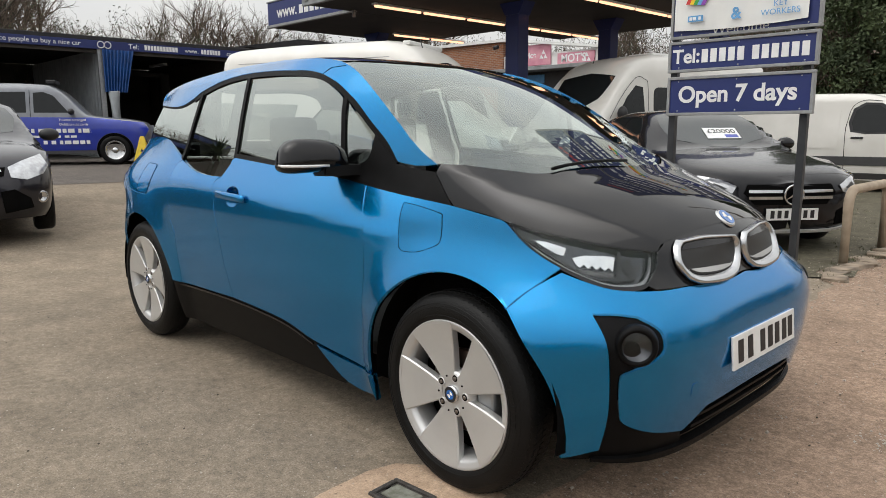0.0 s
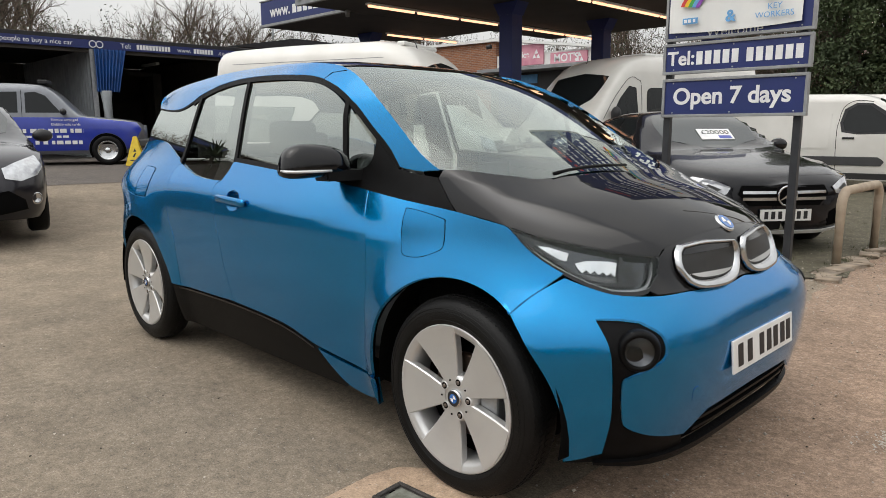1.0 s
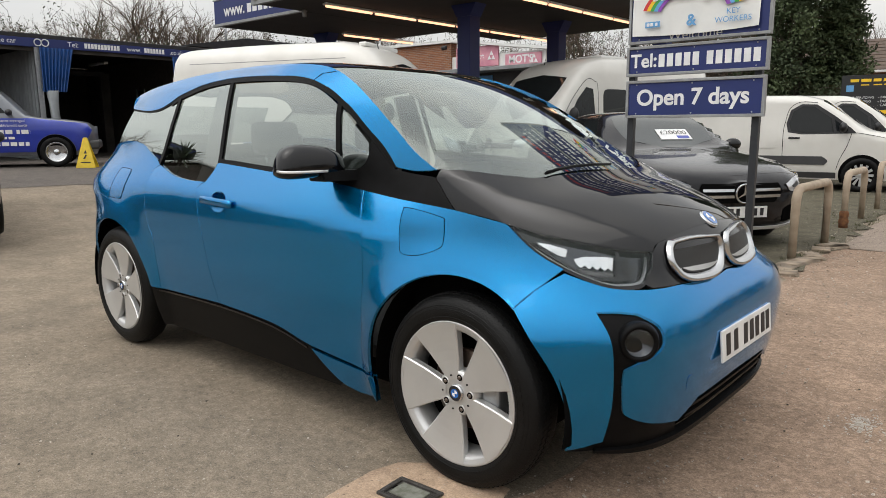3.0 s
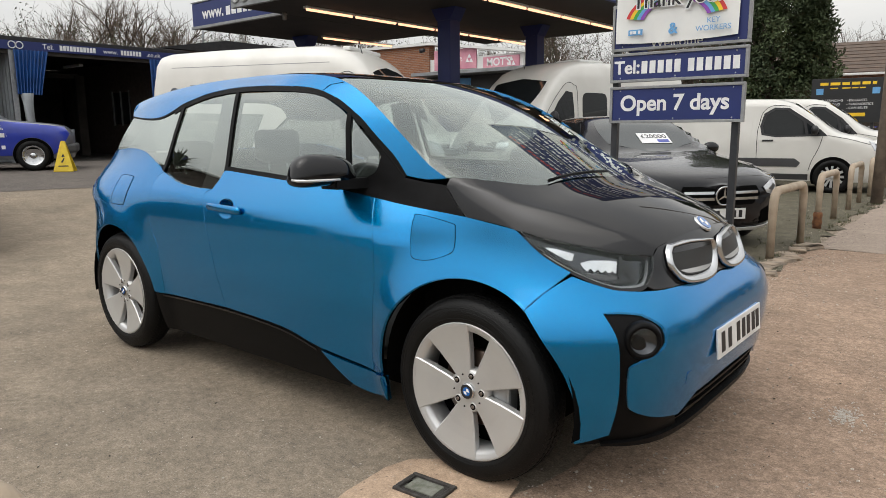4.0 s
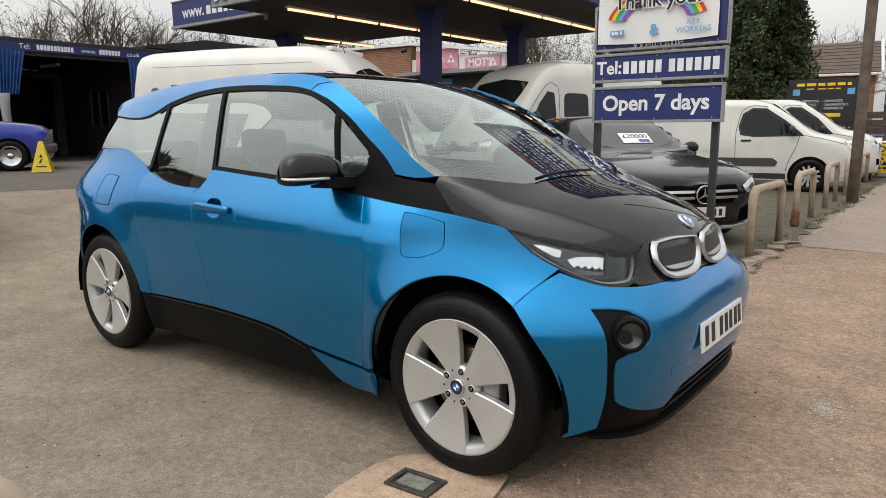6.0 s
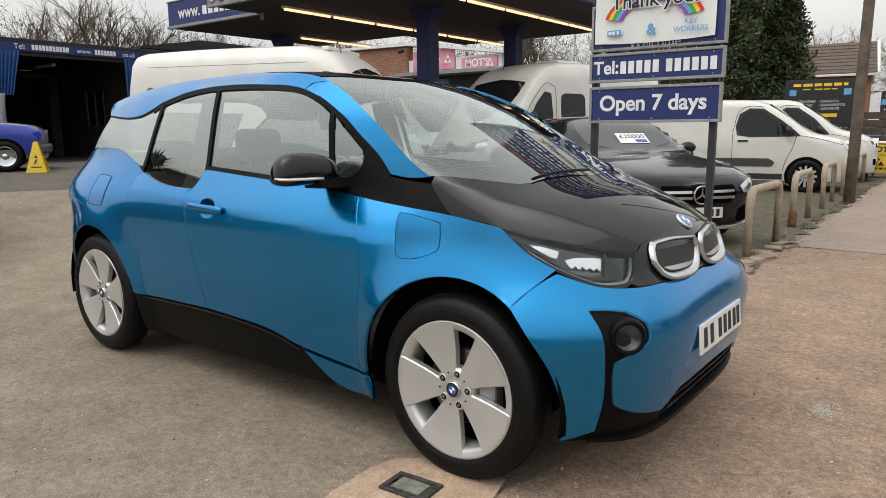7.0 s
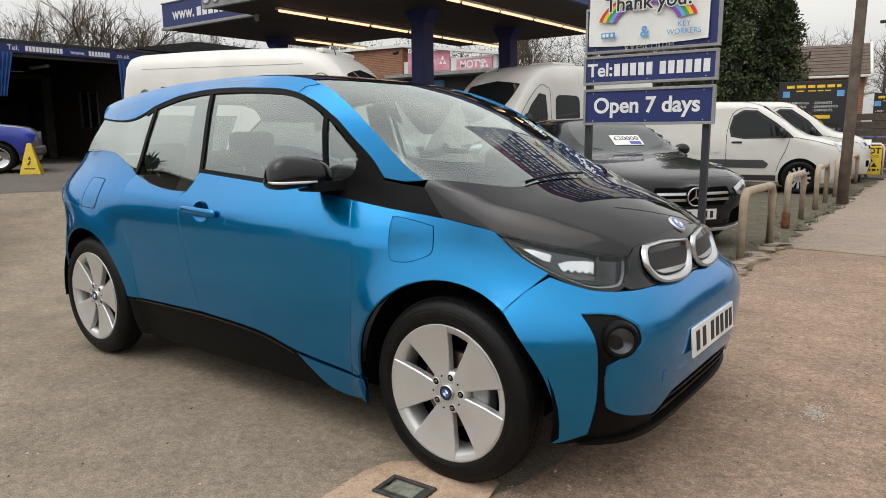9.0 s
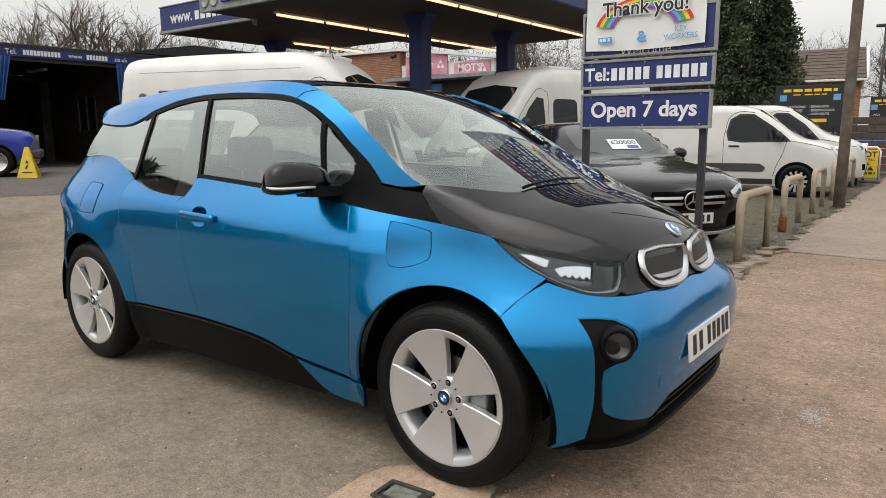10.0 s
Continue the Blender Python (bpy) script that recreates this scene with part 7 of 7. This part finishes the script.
def black_board(x, y, w, h, z0, rows, seed):
    b = thing("service_sign_board", "black board with yellow and white lettering on posts", "sign", pose(x, y, 0, 0, 0, 4), "black sign boards")
    f = box("panel", -w / 2, w / 2, -.02, .02, z0, z0 + h, M["board_black"], b, .005)
    for s in (-1, 1):
        box("post", s * w * .36 - .035, s * w * .36 + .035, .02, .08, -.1, z0 + h, M["post"], b, .004)
    bars(f, -.02, -w * .38, w * .38, z0 + h * .88, h * .065, M["yellow"], seed, (.14, .26), .05)
    bars(f, -.02, -w * .24, w * .24, z0 + h * .78, h * .025, M["yellow"], seed + 1, (.1, .2), .04)
    for k, (a, c) in enumerate(rows):
        words("- " + a, h * .075, M["letter"], f, Matrix.Translation((-w * .44, -.023, z0 + h * (.50 - .085 * k))) @ FACE, align="LEFT")
        words("- " + c, h * .075, M["letter"], f, Matrix.Translation((.0, -.023, z0 + h * (.50 - .085 * k))) @ FACE, align="LEFT")
    box("phone_strip", -w * .12, w * .26, -.028, -.02, z0 + h * .14, z0 + h * .22, M["yellow"], f, .002)
    for s in (-1, 1):
        box("blue_mark", s * w * .38 - .09, s * w * .38 + .09, -.026, -.02, z0 + h * .64, z0 + h * .78, M["sky_letter"], f, .002)
    return b


black_board(-1.1, 19.4, 1.78, 1.2, 1.36, (("CAR SERVICING", "EXHAUSTS"), ("MOT TESTING", "DIAGNOSTICS"), ("TYRES", "CAM BELTS")), 61)
black_board(.42, 23.5, .95, 1.15, 1.2, (("MOT", "TEST"), ("TYRES", "PARTS")), 71)
mot = thing("pavement_sign", "yellow pavement sign in a pale frame", "sign", pose(.62, 17.5, 0, 0, 0, 8))
pn = box("panel", -.24, .24, -.02, .02, .12, .82, M["safety"], mot, .01)
bm = bmesh.new()
add_tube(bm, [(-.28, 0, 0), (-.28, 0, .78), (-.2, 0, .88), (.2, 0, .88), (.28, 0, .78), (.28, 0, 0)], .025, 8)
finish("frame", bm, M["banner"], mot)
box("foot", -.32, .32, -.2, .2, 0, .06, M["grey_trim"], mot, .02)
words("MOT", .19, M["ink"], pn, Matrix.Translation((0, -.022, .70)) @ FACE, bold=.006)
words("TESTING", .09, M["ink"], pn, Matrix.Translation((0, -.022, .57)) @ FACE)
for dx, dz in ((-.09, 0), (.09, 0), (0, .13)):
    prism("triangle_mark", [(-.07, -.05), (.07, -.05), (0, .06)], -.024, -.02, M["ink"], pn, m=Matrix.Translation((dx, 0, .36 + dz)))
bars(pn, -.02, -.2, .2, .24, .05, M["ink"], 9, (.08, .14), .03)

# ---- house beyond the conifers, fence ----
M["roof_tile"] = mat("brown_roof_tiles", (.11, .075, .055), .85, 0, 0, (.07, .05, .038), 3, .5, 20)
M["fence"] = mat("dark_timber_fence", (.09, .07, .055), .85, 0, 0, (.055, .045, .035), 9, .5, 30)


def house(m, w, d, eave, ridge, label, hip=.0, mt="brick", slope=("roof_tile", "brown tiled roof slope")):
    h = thing("house", label, "house", m)
    box("wall", -w / 2, w / 2, -d / 2, d / 2, 0, eave, M[mt], h, .02)
    for s in (-1, 1):
        bm = bmesh.new()
        n, rise, line = 9, ridge - eave, []
        for k in range(n):
            for g, up in ((k / n, .0), (k / n, .05), ((k + 1) / n, .02)):
                line.append((s * (d / 2 + .3) * (1 - g), eave - .1 + (rise + .1) * g + up))
        rows = [[bm.verts.new((x, y, z)) for y, z in line] for x in (-w / 2 - .2, w / 2 + .2)]
        for k in range(len(line) - 1):
            bm.faces.new((rows[0][k], rows[1][k], rows[1][k + 1], rows[0][k + 1]))
        bmesh.ops.recalc_face_normals(bm, faces=bm.faces[:])
        finish("roof", bm, M[slope[0]], h, slope[1], False)
        box("gutter", -w / 2 - .2, w / 2 + .2, s * (d / 2 + .3) - .06, s * (d / 2 + .3) + .06, eave - .2, eave - .1, M["banner"], h, .02)
    for s in (-1, 1):
        prism("gable", [(-d / 2, eave), (d / 2, eave), (0, ridge - .05)], s * w / 2 - .05, s * w / 2 + .05, M[mt], h, "YZ")
        for e in (-1, 1):
            tube("bargeboard", [(s * (w / 2 + .22), e * (d / 2 + .3), eave - .1), (s * (w / 2 + .22), 0, ridge + .05)], .07, M["banner"], h, 6)
    for k in range(3):
        x = -w / 2 + w * (k + .5) / 3
        wn_ = box("window", x - .6, x + .6, -d / 2 - .03, -d / 2 + .02, 1.0, 2.1, M["banner"], h, .01)
        box("pane", x - .53, x + .53, -d / 2 - .04, -d / 2 - .031, 1.07, 2.03, M["glass_pale"], wn_, .004)
    return h


house(pose(-7.2, 36, 0, 0, 0, 8), 10.5, 8, 3.6, 5.2, "brick house with a brown tiled roof and white bargeboards")
house(pose(-19, -13, 0, 0, 0, 58), 18, 8, 2.1, 2.55, "plain brick bungalow across the yard entrance", mt="dark_brick", slope=("felt", "dark felted roof slope"))
house(pose(8, -46, 0, 0, 0, 5), 12, 8, 4.2, 6.6, "plain brick house across the road")
house(pose(-10, -49, 0, 0, 0, -6), 12, 8, 4.2, 6.6, "plain brick house across the road")
fence = thing("timber_fence", "dark weathered timber fence behind the vans", "fence")
for k in range(6):
    x = -12 + k * 2.2
    box("fence_post", x - .05, x + .05, 20.3, 20.4, 0, 1.75, M["fence"], fence, .008)
for k in range(7):
    box("fence_board", -12, 1.5, 20.25, 20.295, .15 + k * .22, .34 + k * .22, M["fence"], fence, .006)


# ---- trees ----
M["bark"] = mat("grey_brown_bark", (.085, .068, .052), .95, 0, 0, (.05, .04, .032), 8, .6, 40)
M["twig"] = mat("brown_bare_twigs", (.15, .11, .078), .95, 0, 0, (.06, .045, .035), 4)
M["needles"] = mat("dark_conifer_needles", (.055, .078, .026), .8, 0, 0, (.022, .036, .013), .8, detail=4)
M["ivy"] = mat("dull_evergreen_leaves", (.05, .062, .022), .7, 0, 0, (.03, .035, .016), 1.2, detail=4)


def bare_tree_meshes(seed, height, spread, levels=5):
    """A leafless tree: the trunk and thick limbs, and the thin twigs."""
    r = random.Random(seed)
    wood, fine = bmesh.new(), bmesh.new()

    def limb(p, d, ln, rad, lev):
        pts, q, dd = [p], p.copy(), d.copy()
        n = 4 if lev < 3 else 3 if lev < 5 else 2
        for _ in range(n):
            dd = (dd + Vector((r.gauss(0, .10), r.gauss(0, .10), r.gauss(.07, .07)))).normalized()
            q = q + dd * ln / n
            pts.append(q.copy())
        add_tube(wood if lev < 3 else fine, pts, rad, 7 if lev < 2 else 4 if lev < 3 else 3, rad * .62, caps=False)
        if lev >= levels:
            return
        for k in range((r.choice((3, 4, 4, 5)) if lev < 4 else 3) if lev > 0 else 7):
            at = pts[-1] if k == 0 else pts[r.randint(1 if lev else 2, n)]
            a = r.uniform(.35, .95) * spread
            side = Vector((r.gauss(0, 1), r.gauss(0, 1), r.gauss(0, .5))).normalized()
            nd = (dd * math.cos(a) + (side - side.dot(dd) * dd).normalized() * math.sin(a)).normalized()
            limb(at, nd, ln * r.uniform(.52, .78), max(rad * r.uniform(.42, .6), .0045), lev + 1)

    limb(Vector((0, 0, -.2)), Vector((0, 0, 1)), height * .36, height * .022, 0)
    return wood, fine


def leaf_cloud(bm, r, centre, rad, n, size, flat=1.0):
    for _ in range(n):
        d = Vector((r.gauss(0, 1), r.gauss(0, 1), r.gauss(0, 1) * flat)).normalized() * rad * r.random() ** .4
        p = centre + d
        a = Vector((r.gauss(0, 1), r.gauss(0, 1), r.gauss(0, 1))).normalized() * size * r.uniform(.6, 1.3)
        b = a.cross(Vector((r.gauss(0, 1), r.gauss(0, 1), r.gauss(0, 1)))).normalized() * size * .45
        bm.faces.new([bm.verts.new(p - a), bm.verts.new(p + b), bm.verts.new(p + a), bm.verts.new(p - b)])


bare = []
for sd, h, sp in ((3, 7.0, .95), (11, 6.0, 1.1), (23, 8.0, .85)):
    w, f = bare_tree_meshes(sd, h, sp)
    t = thing("bare_tree", "leafless winter tree with fine twigs behind the buildings", "tree", None, "bare winter trees")
    finish("trunk", w, M["bark"], t)
    tagged(finish("fine_twig_mass", f, M["twig"], t), kind="stuff")
    bare.append(t)
rnd = random.Random(17)
spots = [(-31, -3, 1.1), (-30, 1.5, .95), (-32, 5.5, 1.15), (-29.5, 8, .9), (-31, 11.5, 1.0), (-30, 15, 1.05), (-28, 18, .9), (-31, 21, 1.1), (-27, 24.5, 1.05), (-30, 28, 1.1), (-24, 30, 1.0), (-18, 31, 1.1), (-12, 33, 1.0),
         (-35, 0, 1.4), (-36, 8, 1.4), (-36, 14, 1.3), (-34, 3, 1.0), (-34, 18, 1.1),
         (-7, 23.5, 1.0), (-8.5, 25, 1.1), (-6, 26, 1.0), (-4.8, 45, 1.2), (-1.5, 48, 1.3), (1.8, 44, .9), (2.6, 50, 1.1), (-9, 50, 1.3), (5, 60, 1.4)]
for k, (x, y, s) in enumerate(spots):
    src = bare[k % 3]
    mm = pose(x, y, ground_z(x, y) - .05, 0, 0, rnd.uniform(0, 360))
    if k < 3:
        src.matrix_world = mm
        src.scale = (s,) * 3
    else:
        c = copy_thing(src, mm)
        c.scale = (s,) * 3


def thicket(x0, x1, y0, y1, h, n, seed, label):
    """Dense twiggy scrub with some evergreen leaves."""
    r = random.Random(seed)
    bm, lf = bmesh.new(), bmesh.new()
    for _ in range(n):
        x, y = r.uniform(x0, x1), r.uniform(y0, y1)
        p = Vector((x, y, ground_z(x, y)))
        for _ in range(5):
            d = Vector((r.gauss(0, .32), r.gauss(0, .32), 1)).normalized()
            ln = h * r.uniform(.55, 1.05)
            q = p + d * ln * .5
            e = q + (d + Vector((r.gauss(0, .3), r.gauss(0, .3), .1))).normalized() * ln * .5
            add_tube(bm, [p, q, e], .022, 3, .006, caps=False)
            for _ in range(7):
                u = q.lerp(e, r.random())
                d2 = (d + Vector((r.gauss(0, .8), r.gauss(0, .8), r.gauss(.1, .5)))).normalized()
                v2 = u + d2 * r.uniform(.3, .9)
                add_tube(bm, [u, v2], .008, 3, .004, caps=False)
                add_tube(bm, [u.lerp(v2, .6), u.lerp(v2, .6) + (d2 + Vector((r.gauss(0, .8), r.gauss(0, .8), r.gauss(0, .6)))).normalized() * .35], .005, 3, .003, caps=False)
            if r.random() < .35:
                leaf_cloud(lf, r, e, .45, 26, .06)
    hd = thing("scrub_hedge", label, "hedge")
    tagged(finish("scrub_stem_mass", bm, M["twig"], hd), kind="stuff")
    tagged(finish("scrub_foliage", lf, M["ivy"], hd, smooth=False), kind="stuff")


thicket(-30, -27.5, -5, 22, 5.4, 200, 41, "tall twiggy scrub behind the workshop")
thicket(-26, -9, 26, 28, 5.6, 90, 42, "bare scrub behind the brick building")


def conifer(x, y, h, rad, seed, label):
    r = random.Random(seed)
    t = thing("conifer", label, "tree", pose(x, y, 0), "tall dark conifers")
    tube("trunk", [(0, 0, -.2), (.03, 0, h * .5), (0, 0, h * .97)], rad * .11, M["bark"], t, 10, .03)
    bm, br = bmesh.new(), bmesh.new()
    for k in range(230):
        f = r.random() ** .8
        z = h * (.06 + .92 * f)
        reach_ = rad * (1 - f) ** .75 * r.uniform(.4, 1.3) + .15
        a = r.uniform(0, 2 * math.pi)
        d = Vector((math.cos(a), math.sin(a), r.uniform(-.15, .25)))
        end = Vector((0, 0, z)) + d * reach_
        add_tube(br, [(0, 0, z), end], .025, 3, .008, caps=False)
        for q in (.45, .7, .9, 1.0):
            leaf_cloud(bm, r, Vector((0, 0, z)).lerp(end, q) + Vector((0, 0, -.08 * q)), .22 + .28 * (1 - f) * q, 34, .075, .6)
    tagged(finish("branch_mass", br, M["bark"], t), kind="stuff")
    finish("crown", bm, M["needles"], t, "dense drooping dark green foliage", False)


conifer(-4.1, 23.0, 9.5, 1.6, 51, "tall dark conifer beside the vans")
conifer(-3.2, 24.2, 6.4, 1.1, 52, "dark conifer with drooping sprays")
conifer(-5.6, 25.0, 10.5, 2.0, 53, "tall dark conifer with thinning lower branches")
conifer(-10.5, 29, 9.0, 2.0, 55, "dark conifer behind the canopy")

# spiky palm by the bungalow and a hedge across the road
r = random.Random(77)
palm = thing("cordyline_palm", "spiky cordyline palm by the bungalow", "palm", pose(-10.2, -3.35, ground_z(-10.2, -3.35)))
tube("trunk", [(0, 0, -.1), (.05, 0, .9), (0, .03, 1.85)], .1, M["bark"], palm, 8, .08)
bm = bmesh.new()
for k in range(90):
    d = Vector((r.gauss(0, 1), r.gauss(0, 1), r.gauss(.5, .6))).normalized()
    s = d.cross(Vector((0, 0, 1))).normalized() * .035
    p0, p1 = Vector((0, 0, 1.85)), Vector((0, 0, 1.85)) + d * .5
    p2 = p0 + d * 1.0 + Vector((0, 0, -.18))
    vs = [bm.verts.new(q) for q in (p0 - s, p0 + s, p1 + s * .8, p1 - s * .8, p2)]
    bm.faces.new(vs[:4])
    bm.faces.new((vs[3], vs[2], vs[4]))
finish("crown", bm, M["needles"], palm, "spiky dark green leaves", False)
thicket(8.5, 10, -20, 24, 2.6, 130, 43, "hedge across the road")
thicket(-34, 5, -25, -23, 2.3, 150, 44, "low hedge across the side road")
